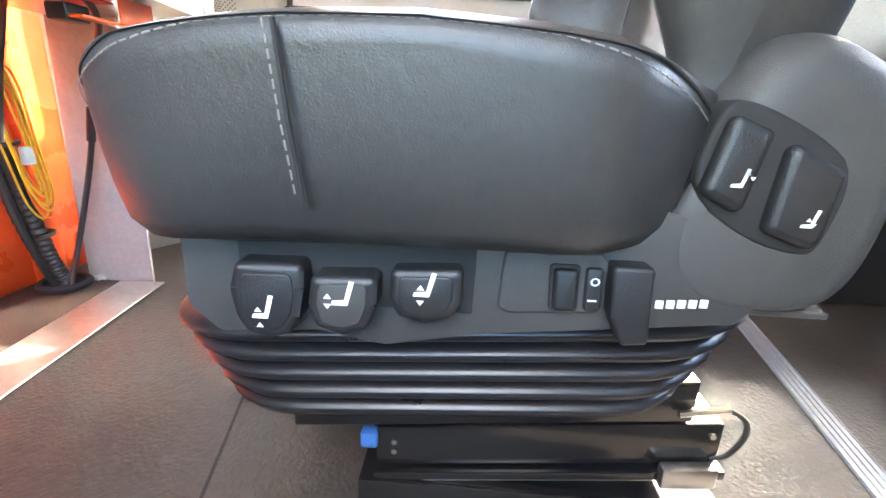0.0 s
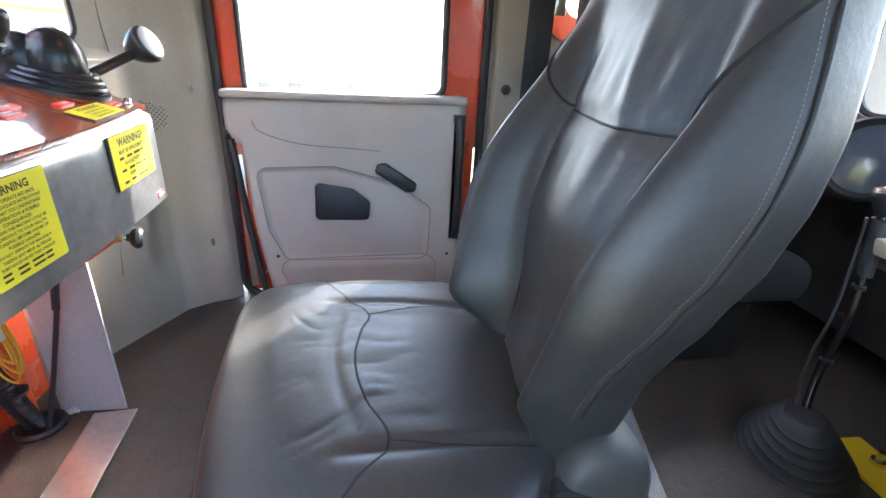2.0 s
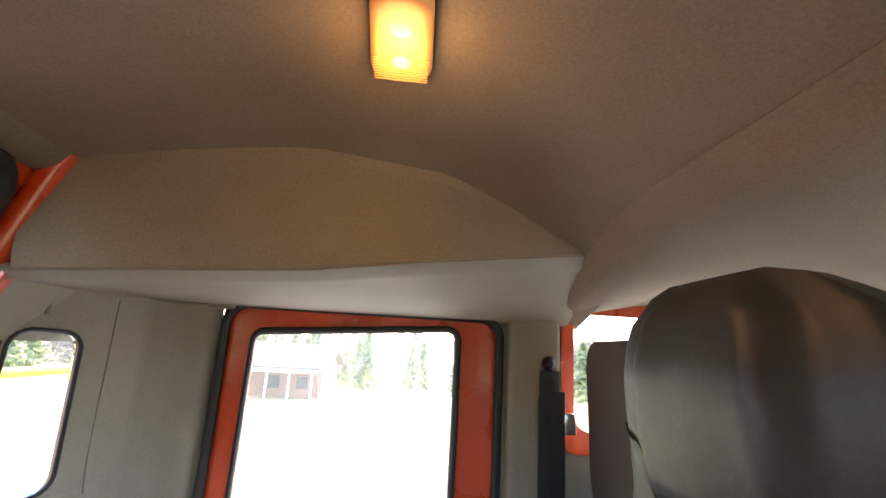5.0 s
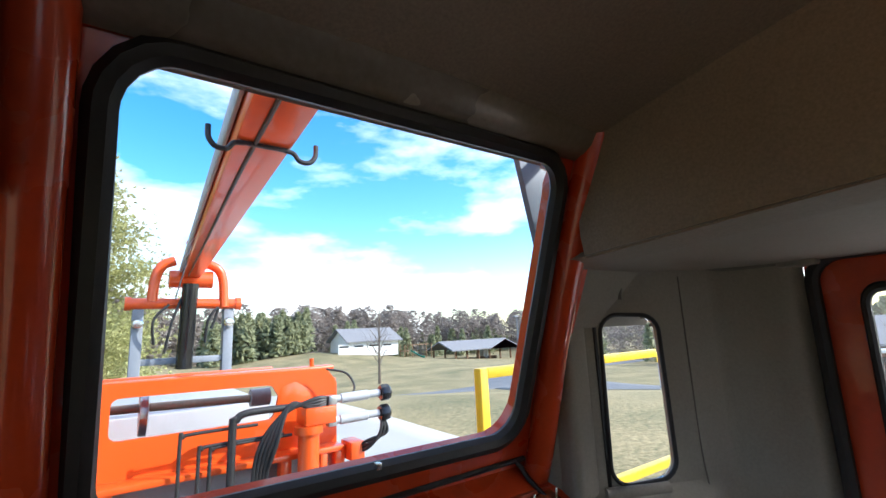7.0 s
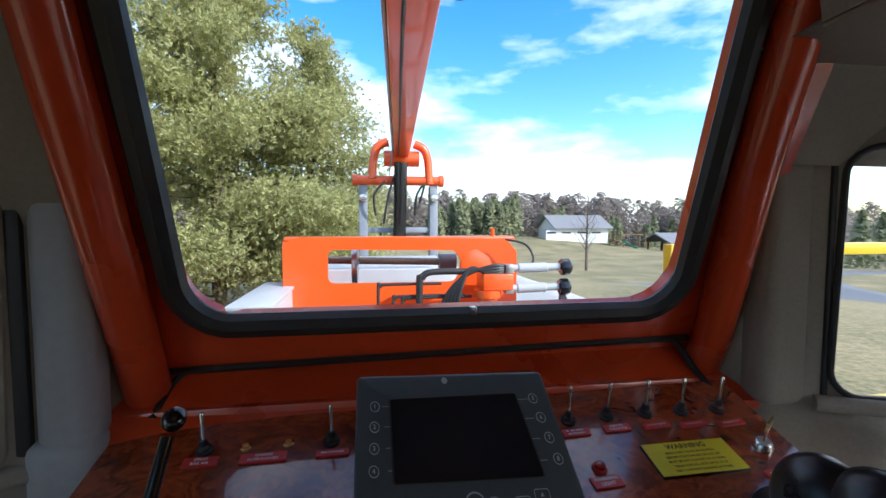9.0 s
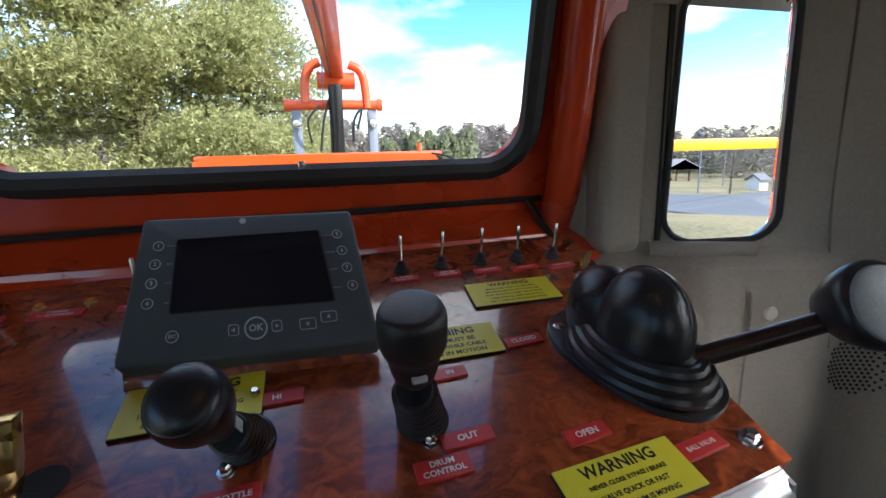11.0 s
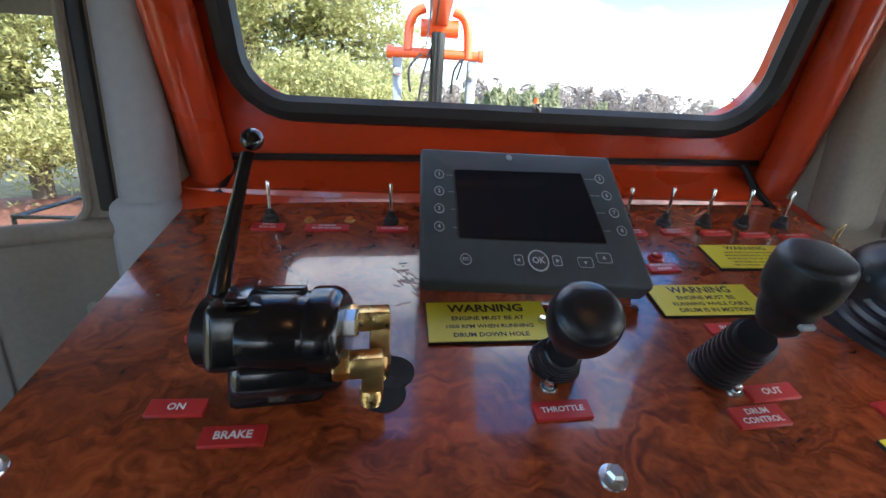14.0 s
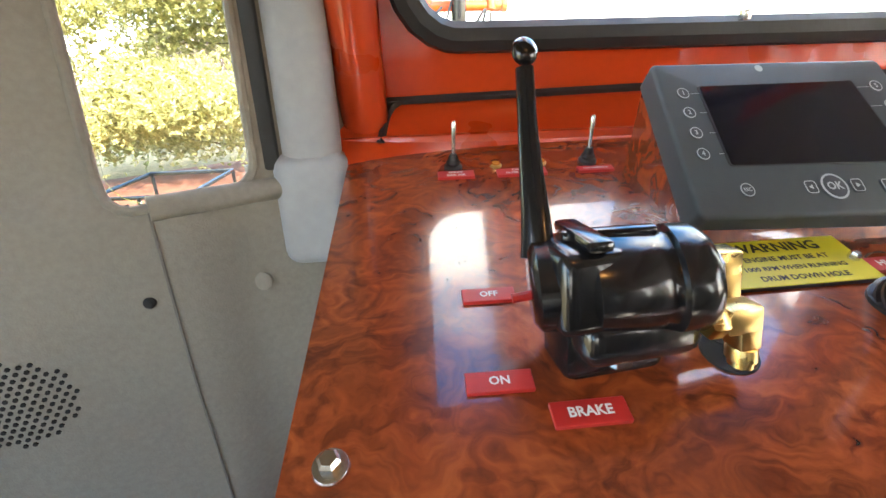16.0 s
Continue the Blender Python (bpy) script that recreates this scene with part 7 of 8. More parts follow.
def ground_material():
    """Dormant lawn: straw and dull green patches."""
    m, n, l, b = mat_nodes("dry_grass")
    tc = n.new("ShaderNodeTexCoord")
    big, small = n.new("ShaderNodeTexNoise"), n.new("ShaderNodeTexNoise")
    big.inputs["Scale"].default_value, big.inputs["Detail"].default_value = 0.25, 6
    small.inputs["Scale"].default_value, small.inputs["Detail"].default_value = 9, 6
    mx = n.new("ShaderNodeMix")
    mx.inputs[0].default_value = 0.55
    ramp = n.new("ShaderNodeValToRGB")
    e = ramp.color_ramp.elements
    e[0].position, e[0].color = 0.36, (0.10, 0.098, 0.040, 1)
    e[1].position, e[1].color = 0.64, (0.33, 0.26, 0.135, 1)
    for t in (big, small):
        l.new(tc.outputs["Object"], t.inputs["Vector"])
    l.new(big.outputs["Fac"], mx.inputs[2])
    l.new(small.outputs["Fac"], mx.inputs[3])
    l.new(mx.outputs[0], ramp.inputs["Fac"])
    l.new(ramp.outputs["Color"], b.inputs["Base Color"])
    b.inputs["Roughness"].default_value = 0.95
    bn = n.new("ShaderNodeBump")
    bn.inputs["Strength"].default_value, bn.inputs["Distance"].default_value = 0.6, 0.05
    l.new(small.outputs["Fac"], bn.inputs["Height"])
    l.new(bn.outputs["Normal"], b.inputs["Normal"])
    return m


def land(x, y):
    """Lawn that dips away from the drive and rises to the white building."""
    d = math.hypot(x, y)
    return GROUND - 3.5 * soft((d - 12) / 38) * soft((x + 5) / 20) + 2.6 * math.exp(-((x - 33) / 17) ** 2 - ((y - 95) / 18) ** 2) - 1.8 * soft((x - 45) / 45)


bm = bmesh.new()
radii_g = [0.0] + [2.5 * k for k in range(1, 49)] + [150, 260, 500, 1200]
rings = []
for r in radii_g:
    if r == 0:
        rings.append([bm.verts.new((0, 0, GROUND))])
    else:
        rings.append([bm.verts.new((r * math.cos(2 * math.pi * k / 72), r * math.sin(2 * math.pi * k / 72), land(r * math.cos(2 * math.pi * k / 72), r * math.sin(2 * math.pi * k / 72)))) for k in range(72)])
for p, q in zip(rings, rings[1:]):
    for k in range(72):
        bm.faces.new(list(dict.fromkeys((p[k % len(p)], q[k], q[(k + 1) % 72], p[(k + 1) % len(p)]))))
single("ground", bm, ground_material(), "dormant straw-coloured lawn round the truck", "lawn", kind="structure", angle=180)
CONC = material("pale_concrete", (0.36, 0.35, 0.33), 0.85, vary=0.12, scale=0.8, grain=30, bump=0.3, bump_scale=60)
ASPH = material("worn_asphalt", (0.13, 0.135, 0.145), 0.85, vary=0.15, scale=0.5, grain=25, bump=0.4, bump_scale=40)


def ribbon(points, width, lift, n=10):
    """A road laid on the land along the points."""
    b = bmesh.new()
    c = spline([(x, y, 0) for x, y in points], n)
    rows = []
    for i, p in enumerate(c):
        t = (c[min(i + 1, len(c) - 1)] - c[max(i - 1, 0)]).normalized()
        s = Vector((-t.y, t.x, 0))
        row = []
        for k in range(9):
            q = p + s * width * (k / 8 - 0.5)
            row.append(b.verts.new((q.x, q.y, land(q.x, q.y) + lift)))
        rows.append(row)
    for p, q in zip(rows, rows[1:]):
        for k in range(8):
            b.faces.new((p[k], p[k + 1], q[k + 1], q[k]))
    low = bmesh.ops.extrude_face_region(b, geom=b.faces[:])
    for v in low["geom"]:
        if isinstance(v, bmesh.types.BMVert):
            v.co.z -= 0.25
    return b


single("driveway", ribbon([(2.4, -16), (2.5, 0), (2.6, 7), (2.8, 12), (3.6, 20), (6.0, 30)], 6.6, 0.06), CONC, "pale concrete driveway under the truck", "driveway", kind="structure", angle=180)
single("road", ribbon([(-40, 44), (0, 38), (15, 34), (30, 36), (60, 46), (110, 62)], 3.6, 0.07), ASPH, "grey asphalt lane across the park", "road", kind="structure", angle=180)
single("parking_lot", ribbon([(30, -60), (32, -10), (33, 15), (36, 34), (46, 46)], 12.0, 0.06), ASPH, "worn asphalt parking lot beside the lawn", "road", kind="structure", angle=180)
single("mulch_bed", ribbon([(-9.5, 7.0), (-6.5, 9.0), (-3.5, 11.5), (-0.5, 13.5)], 3.6, 0.06), material("red_brown_mulch", (0.17, 0.065, 0.04), 0.95, vary=0.4, scale=4, grain=12, bump=1.0, bump_scale=25), "red-brown mulch bed below the pines", "mulch", kind="structure", angle=180)


# machine on the truck's bed
mach = thing("service_machine", (0.1, 2.6, GROUND), "orange well-service machine on the truck bed", "machine")
YB = 2.4
FRONT_O = quad_round([(-0.50, 0.62), (0.75, 0.62), (0.75, 1.02), (0.69, 1.10), (-0.42, 1.115), (-0.50, 1.08)], 0.03)
FRONT_H = quad_round([(-0.275, 0.855), (0.40, 0.855), (0.445, 0.95), (0.40, 1.035), (-0.275, 1.045)], 0.035)
part("front_panel", sheet(-0.52, 0.77, 0.60, 1.13, 72, 40, lambda u, v: Vector((u, YB, v)), 0.02, [FRONT_H], FRONT_O), ORANGEP, mach, "orange panel with a long opening")
part("top_cover", boxm(-0.50, 0.745, YB, YB + 0.12, 1.085, 1.115, 0.012, 3), ORANGEP, mach, "orange top cover")
part("top_cover", boxm(-0.50, 0.60, YB + 0.75, YB + 0.80, 1.03, 1.09, 0.01), ORANGEP, mach)
part("side_panel", boxm(-0.505, -0.485, YB, YB + 0.85, 0.50, 1.09, 0.006), ORANGEP, mach)
part("side_panel", boxm(0.735, 0.755, YB, YB + 0.60, 0.50, 1.04, 0.006), ORANGEP, mach)
part("cheek", prism(quad_round([(0.41, 0.84), (0.62, 0.84), (0.60, 0.99), (0.52, 1.045), (0.44, 1.02)], 0.03), 0.02, frame_at((0, YB - 0.001, 0), (1, 0, 0), (0, -1, 0)), 0.005), ORANGEP, mach, "orange cheek plate")
part("ledge", boxm(-0.50, 0.75, YB - 0.14, YB, 0.655, 0.685, 0.008), ORANGEP, mach, "orange ledge")
for x0, x1 in ((-0.50, -0.45), (-0.33, -0.245), (0.42, 0.475), (0.62, 0.66), (0.70, 0.755)):
    part("upright", boxm(x0, x1, YB - 0.13, YB - 0.06, 0.10, 0.66, 0.008), ORANGEP, mach, "orange upright")
part("base_beam", boxm(-0.52, 0.77, YB - 0.16, YB - 0.04, 0.06, 0.16, 0.01), ORANGEP, mach)
part("inner_cover", boxm(-0.44, 0.70, YB - 0.03, YB + 0.02, 0.12, 0.64, 0.004), GREYST, mach, "grey steel inner cover")
part("bed", boxm(-1.1, 1.15, 1.0, 7.0, -0.10, 0.02, 0.01), material("black_truck_bed", (0.03, 0.03, 0.032), 0.6, vary=0.2), mach, "dark truck bed")
part("rear_tank", boxm(-0.45, 0.62, YB + 0.9, YB + 2.2, 0.02, 0.84, 0.02), GREYBOX, mach, "pale grey tank behind the reel")
# reel shaft
part("shaft", tube([(-0.30, YB + 0.25, 0.965), (0.42, YB + 0.25, 0.945)], 0.022, seg=14), material("dusty_shaft", (0.28, 0.22, 0.17), 0.6, metal=0.4), mach, "dusty steel shaft")
part("reel_flange", lathe([(0, -0.02), (0.115, -0.02), (0.12, -0.01), (0.12, 0.012), (0.06, 0.02), (0, 0.022)], frame_at((-0.14, YB + 0.25, 0.94), (0, 1, 0), (1, 0, 0)), 32), STEEL, mach, "bright reel flange")
part("reel_hub", lathe([(0, -0.05), (0.05, -0.05), (0.05, 0.05), (0, 0.05)], frame_at((0.40, YB + 0.24, 0.95), (0, 1, 0), (1, 0, 0)), 20), GREYST, mach)
# right-hand cylinder group
part("post_cylinder", tube([(0.535, YB - 0.20, 0.10), (0.535, YB - 0.20, 0.80)], 0.052, seg=20), ORANGEP, mach, "orange hydraulic post")
part("post_collar", lathe([(0.07, -0.02), (0.07, 0.02), (0, 0.02)], frame_at((0.535, YB - 0.20, 0.81), (1, 0, 0), (0, 0, 1)), 20), ORANGEP, mach)
part("valve_block", boxm(0.50, 0.66, YB - 0.26, YB - 0.10, 0.83, 0.92, 0.01), ORANGEP, mach, "orange valve block")
for z, x1 in ((0.945, 0.97), (0.835, 0.965)):
    part("hydraulic_cylinder", lathe([(0.020, 0), (0.020, 0.05), (0.026, 0.055), (0.026, 0.20), (0.020, 0.205), (0.020, 0.27), (0, 0.27)], frame_at((x1 - 0.33, YB - 0.22, z), (0, 1, 0), (1, -0.08, 0.03)), 18), GREYBOX, mach, "grey hydraulic cylinder")
    part("end_cap", lathe([(0, 0), (0.042, 0), (0.046, 0.006), (0.046, 0.045), (0.036, 0.055), (0, 0.056)], frame_at((x1 - 0.055, YB - 0.24, z + 0.006), (0, 1, 0), (1, -0.08, 0.03)), 8), GLOSSB, mach, "black hexagonal end cap")
    part("fitting", boxm(0.62, 0.665, YB - 0.25, YB - 0.20, z - 0.024, z + 0.024, 0.004), STEEL, mach, "bright fitting")
for k, (x, zt, xe) in enumerate(((-0.02, 0.865, 0.30), (0.055, 0.80, 0.42), (0.10, 0.79, 0.46))):
    part("pipe", tube(spline([(x, YB - 0.17, 0.12), (x, YB - 0.17, zt - 0.05), (x + 0.012, YB - 0.17, zt - 0.012), (x + 0.05, YB - 0.17, zt), (xe, YB - 0.17, zt)], 6), 0.008, seg=8), HOSE, mach, "black steel pipe")
part("pipe", tube(spline([(0.185, YB - 0.19, 0.10), (0.185, YB - 0.19, 0.84), (0.20, YB - 0.19, 0.90), (0.25, YB - 0.19, 0.93), (0.45, YB - 0.19, 0.93)], 6), 0.018, seg=12), HOSE, mach, "thick black pipe")
for k in range(5):
    pts = [(0.27 + 0.012 * k, YB - 0.20, 0.12), (0.275 + 0.012 * k, YB - 0.20, 0.55), (0.30 + 0.016 * k, YB - 0.21 - 0.01 * k, 0.76), (0.40 + 0.01 * k, YB - 0.22, 0.90 + 0.012 * k), (0.56, YB - 0.24, 0.965 - 0.016 * k), (0.64, YB - 0.22, 0.95)]
    part("hose", tube(spline(pts, 8), 0.010, seg=8), HOSE, mach, "black hydraulic hose")
for k in range(3):
    pts = [(0.92, YB - 0.24, 0.84), (0.90 + 0.02 * k, YB - 0.26, 0.74), (0.84, YB - 0.22, 0.66 + 0.02 * k), (0.80, YB - 0.1, 0.63)]
    part("hose", tube(spline(pts, 8), 0.009, seg=8), HOSE, mach, "black hydraulic hose")
part("hose", tube(spline([(0.66, YB - 0.1, 1.10), (0.76, YB - 0.14, 1.07), (0.79, YB - 0.18, 0.99), (0.74, YB - 0.2, 0.94)], 8), 0.006, seg=8), HOSE, mach, "thin black hose")
part("bracket", boxm(0.76, 0.84, YB - 0.20, YB - 0.05, 0.60, 0.70, 0.01), ORANGEP, mach, "orange bracket")
for k in range(6):
    part("bolt", lathe([(0, 0.008), (0.008, 0.008), (0.008, 0)], frame_at((-0.42 + 0.2 * k, YB, 0.745), (1, 0, 0), (0, -1, 0)), 6), ORANGEP, mach)
part("pin", tube([(0.62, YB + 0.02, 1.11), (0.62, YB + 0.02, 1.16)], 0.012, seg=8), ORANGEP, mach)

settle(mach, lambda x, y, z: (0.095 + 1.06 * (x - 0.125), y + 0.35, z - 0.088))

tb = thing("tool_box", (-0.60, 2.3, GROUND), "pale grey tool box beside the machine", "box")
part("body", boxm(-0.69, -0.52, 2.15, 2.9, 0.0, 0.74, 0.012), GREYBOX, tb)
part("lid", boxm(-0.70, -0.51, 2.14, 2.92, 0.74, 0.76, 0.006), GREYBOX, tb)
eq = thing("equipment_box", (-1.25, 1.9, GROUND), "dark equipment case in a wire rack", "box")
part("case", boxm(-1.32, -1.08, 1.75, 2.05, 0.02, 0.46, 0.03, 3), BLACKP, eq, "black plastic case")
part("lid", boxm(-1.31, -1.09, 1.76, 2.04, 0.46, 0.52, 0.02, 3), GREYST, eq, "grey lid")
part("rack_rail", tube([(-1.36, 1.70, 0.60), (-1.05, 1.70, 0.60), (-1.05, 2.10, 0.60), (-1.36, 2.10, 0.60)], 0.008, seg=8, closed=True), GLOSSB, eq)
for x, y in ((-1.36, 1.70), (-1.05, 1.70), (-1.05, 2.10), (-1.36, 2.10), (-1.20, 1.70)):
    part("rack_post", tube([(x, y, 0.02), (x, y, 0.60)], 0.007, seg=8), GLOSSB, eq)

# mast and boom
mast = thing("mast_frame", (0.40, 6.0, 0.0), "grey mast posts under an orange arched yoke", "mast")
for x in (-0.06, 0.86):
    part("post", boxm(x - 0.055, x + 0.055, 5.93, 6.07, 0.02, 1.68, 0.01), GREYST, mast, "grey steel post")
    part("work_light", lathe([(0.05, 0), (0.058, 0.01), (0.058, 0.03), (0.045, 0.055), (0, 0.06)], frame_at((x, 5.92, 1.52), (1, 0, 0), (0, -1, 0)), 18), CHROME, mast, "round work light")
part("crossbar", tube([(-0.16, 5.95, 1.74), (0.96, 5.95, 1.74)], 0.06, seg=16), ORANGEP, mast, "orange crossbar")
for x in (-0.16, 0.96):
    part("bar_cap", lathe([(0.075, -0.03), (0.075, 0.03), (0, 0.03)], frame_at((x, 5.95, 1.74), (0, 0, 1), (1, 0, 0)), 16), ORANGEP, mast)
part("arch", tube(spline([(0.06, 5.92, 1.76), (0.08, 5.92, 2.02), (0.14, 5.92, 2.16), (0.26, 5.92, 2.22)], 6), 0.055, seg=14), ORANGEP, mast, "orange bent arch tube")
part("arch", tube(spline([(0.80, 5.92, 1.70), (0.78, 5.92, 2.0), (0.72, 5.92, 2.14), (0.60, 5.92, 2.20)], 6), 0.055, seg=14), ORANGEP, mast, "orange bent arch tube")
part("ram", tube([(0.40, 5.86, 1.03), (0.42, 5.80, 1.95)], 0.085, seg=18), GLOSSB, mast, "black hydraulic ram")
part("lower_bar", boxm(-0.02, 0.82, 5.96, 6.04, 1.08, 1.15, 0.01), GREYST, mast)
part("hose", tube(spline([(0.60, 5.85, 1.30), (0.62, 5.80, 1.55), (0.72, 5.82, 1.68), (0.66, 5.85, 1.45)], 8), 0.016, seg=8), HOSE, mast)
part("hose", tube(spline([(0.20, 5.85, 1.2), (0.26, 5.80, 1.55), (0.36, 5.82, 1.85)], 8), 0.014, seg=8), HOSE, mast)
part("hose", tube(spline([(0.10, 5.86, 1.3), (0.08, 5.80, 1.55), (0.22, 5.82, 1.72)], 8), 0.014, seg=8), HOSE, mast)

settle(mast, lambda x, y, z: (0.29 + 0.97 * (x - 0.40), y, z - 0.11))

boom = thing("crane_boom", (0.42, 6.0, 2.0), "orange box-section crane boom over the truck", "boom")


def boom_bm(a, b, wa, wb, ha, hb):
    q = bmesh.new()
    a, b = Vector(a), Vector(b)
    d = (b - a).normalized()
    side2 = Vector((1, 0, 0))
    up2 = side2.cross(d).normalized()
    if up2.z < 0:
        up2 = -up2
    vs = []
    for p, w, h in ((a, wa, ha), (b, wb, hb)):
        vs.append([q.verts.new(p + side2 * sx * w / 2 + up2 * (h if sy else 0)) for sx, sy in ((-1, 0), (1, 0), (1, 1), (-1, 1))])
    for k in range(4):
        q.faces.new((vs[0][k], vs[0][(k + 1) % 4], vs[1][(k + 1) % 4], vs[1][k]))
    q.faces.new(vs[0])
    q.faces.new(vs[1])
    bmesh.ops.bevel(q, geom=q.edges[:], offset=0.015, segments=2, affect="EDGES", profile=0.5)
    return q


part("boom_box", boom_bm((0.335, 6.05, 1.93), (-0.045, 0.35, 1.825), 0.19, 0.185, 0.26, 0.26), ORANGEP, boom, "orange box section")
part("rope_guard", boom_bm((0.225, 6.05, 1.98), (-0.150, 0.35, 1.88), 0.025, 0.02, 0.07, 0.09), GREYBOX, boom, "pale edge rail")
part("pivot", lathe([(0.10, -0.22), (0.10, 0.22), (0, 0.22)], frame_at((0.33, 5.98, 1.91), (0, 1, 0), (1, 0, 0)), 18), ORANGEP, boom)
part("hook_bar", boxm(-0.045, 0.122, 1.59, 1.606, 1.832, 1.845, 0.003), BLACKP, boom, "black hook bar")
for s, x in ((-1, -0.04), (1, 0.117)):
    a = [Vector((x - s * 0.012, 1.598, 1.838)), Vector((x + s * 0.018, 1.598, 1.833)), Vector((x + s * 0.04, 1.596, 1.808)), Vector((x + s * 0.073, 1.594, 1.808)), Vector((x + s * 0.094, 1.594, 1.834)), Vector((x + s * 0.097, 1.594, 1.876))]
    part("hook", tube(spline(a, 7), 0.009, seg=10), BLACKP, boom, "black curved hook")
part("hose_line", tube(spline([(0.26, 5.6, 1.90), (0.19, 4.4, 1.90), (0.11, 3.2, 1.87), (0.03, 2.0, 1.85), (-0.03, 0.9, 1.83)], 8), 0.008, seg=8), HOSE, boom, "black hose along the boom")
part("antenna", tube([(0.16, 5.7, 1.66), (0.16, 4.6, 2.02)], 0.008, seg=6), GREYST, boom)
part("flag_tab", lathe([(0.03, -0.005), (0.03, 0.005), (0, 0.005)], frame_at((0.14, 4.5, 2.05), (1, 0, 0), (0, 1, 0)), 14), ORANGEP, boom, "orange round tab")

# side mirror bracket at the cab's rear corner
cm = thing("side_shield", (0.72, 1.1, 1.4), "dark edge of a shield outside the rear window", "shield")
part("plate", prism([(0.672, 1.40), (0.86, 1.40), (0.86, 1.84), (0.578, 1.84)], 0.02, frame_at((0, 1.0, 0), (1, 0, 0), (0, -1, 0)), 0.003), material("blue_grey_shield", (0.10, 0.13, 0.17), 0.4, vary=0.1), cm, "dark blue-grey plate")
part("arm", boxm(0.70, 0.74, 0.74, 1.0, 1.705, 1.735, 0.004), BLACKP, cm, "black arm fixed to the roof edge")

# yellow guard gate on the bed
gate = thing("guard_gate", (1.27, 2.0, 0.02), "yellow square-tube guard gate on the truck bed", "gate")
part("post", boxm(1.255, 1.30, 1.98, 2.025, -0.05, 1.03, 0.005), YPAINT, gate)
part("top_rail", boxm(1.30, 3.8, 1.98, 2.025, 0.985, 1.03, 0.005), YPAINT, gate)
part("low_rail", boxm(1.30, 3.8, 1.98, 2.025, 0.36, 0.405, 0.005), YPAINT, gate)
part("post", boxm(3.755, 3.8, 1.98, 2.025, -0.05, 0.985, 0.005), YPAINT, gate)

settle(gate, lambda x, y, z: (x - 0.30, y - 0.35, z))


# trees
def leaf_material(name, c0, c1):
    m, n, l, b = mat_nodes(name)
    g, ramp = n.new("ShaderNodeNewGeometry"), n.new("ShaderNodeValToRGB")
    ramp.color_ramp.elements[0].color, ramp.color_ramp.elements[1].color = (*c0, 1), (*c1, 1)
    l.new(g.outputs["Random Per Island"], ramp.inputs["Fac"])
    l.new(ramp.outputs["Color"], b.inputs["Base Color"])
    b.inputs["Roughness"].default_value = 0.6
    thin, mix = n.new("ShaderNodeBsdfTranslucent"), n.new("ShaderNodeMixShader")
    mix.inputs[0].default_value = 0.4
    l.new(ramp.outputs["Color"], thin.inputs["Color"])
    l.new(b.outputs[0], mix.inputs[1])
    l.new(thin.outputs[0], mix.inputs[2])
    l.new(mix.outputs[0], n["Material Output"].inputs["Surface"])
    return m


PINE = leaf_material("pine_needles", (0.27, 0.28, 0.11), (0.58, 0.56, 0.25))
PINEF = leaf_material("far_conifer", (0.19, 0.21, 0.12), (0.36, 0.37, 0.20))
TWIG = leaf_material("bare_twigs", (0.20, 0.165, 0.14), (0.33, 0.28, 0.24))
BARK = material("grey_brown_bark", (0.13, 0.10, 0.075), 0.95, vary=0.3, scale=5, bump=0.8, bump_scale=30)


def quads_object(name, quads, mat, parent, label=""):
    """Many small loose leaves joined into one mesh."""
    v = np.array(quads, dtype=float).reshape(-1, 3)
    base = np.array(parent.location)
    me = bpy.data.meshes.new(name)
    k = len(v) // 4
    me.from_pydata((v - base).tolist(), [], np.arange(4 * k).reshape(-1, 4).tolist())
    me.materials.append(mat)
    ob = new(name, me)
    ob.parent = parent
    if label:
        tagged(ob, label, kind="stuff")
    return ob


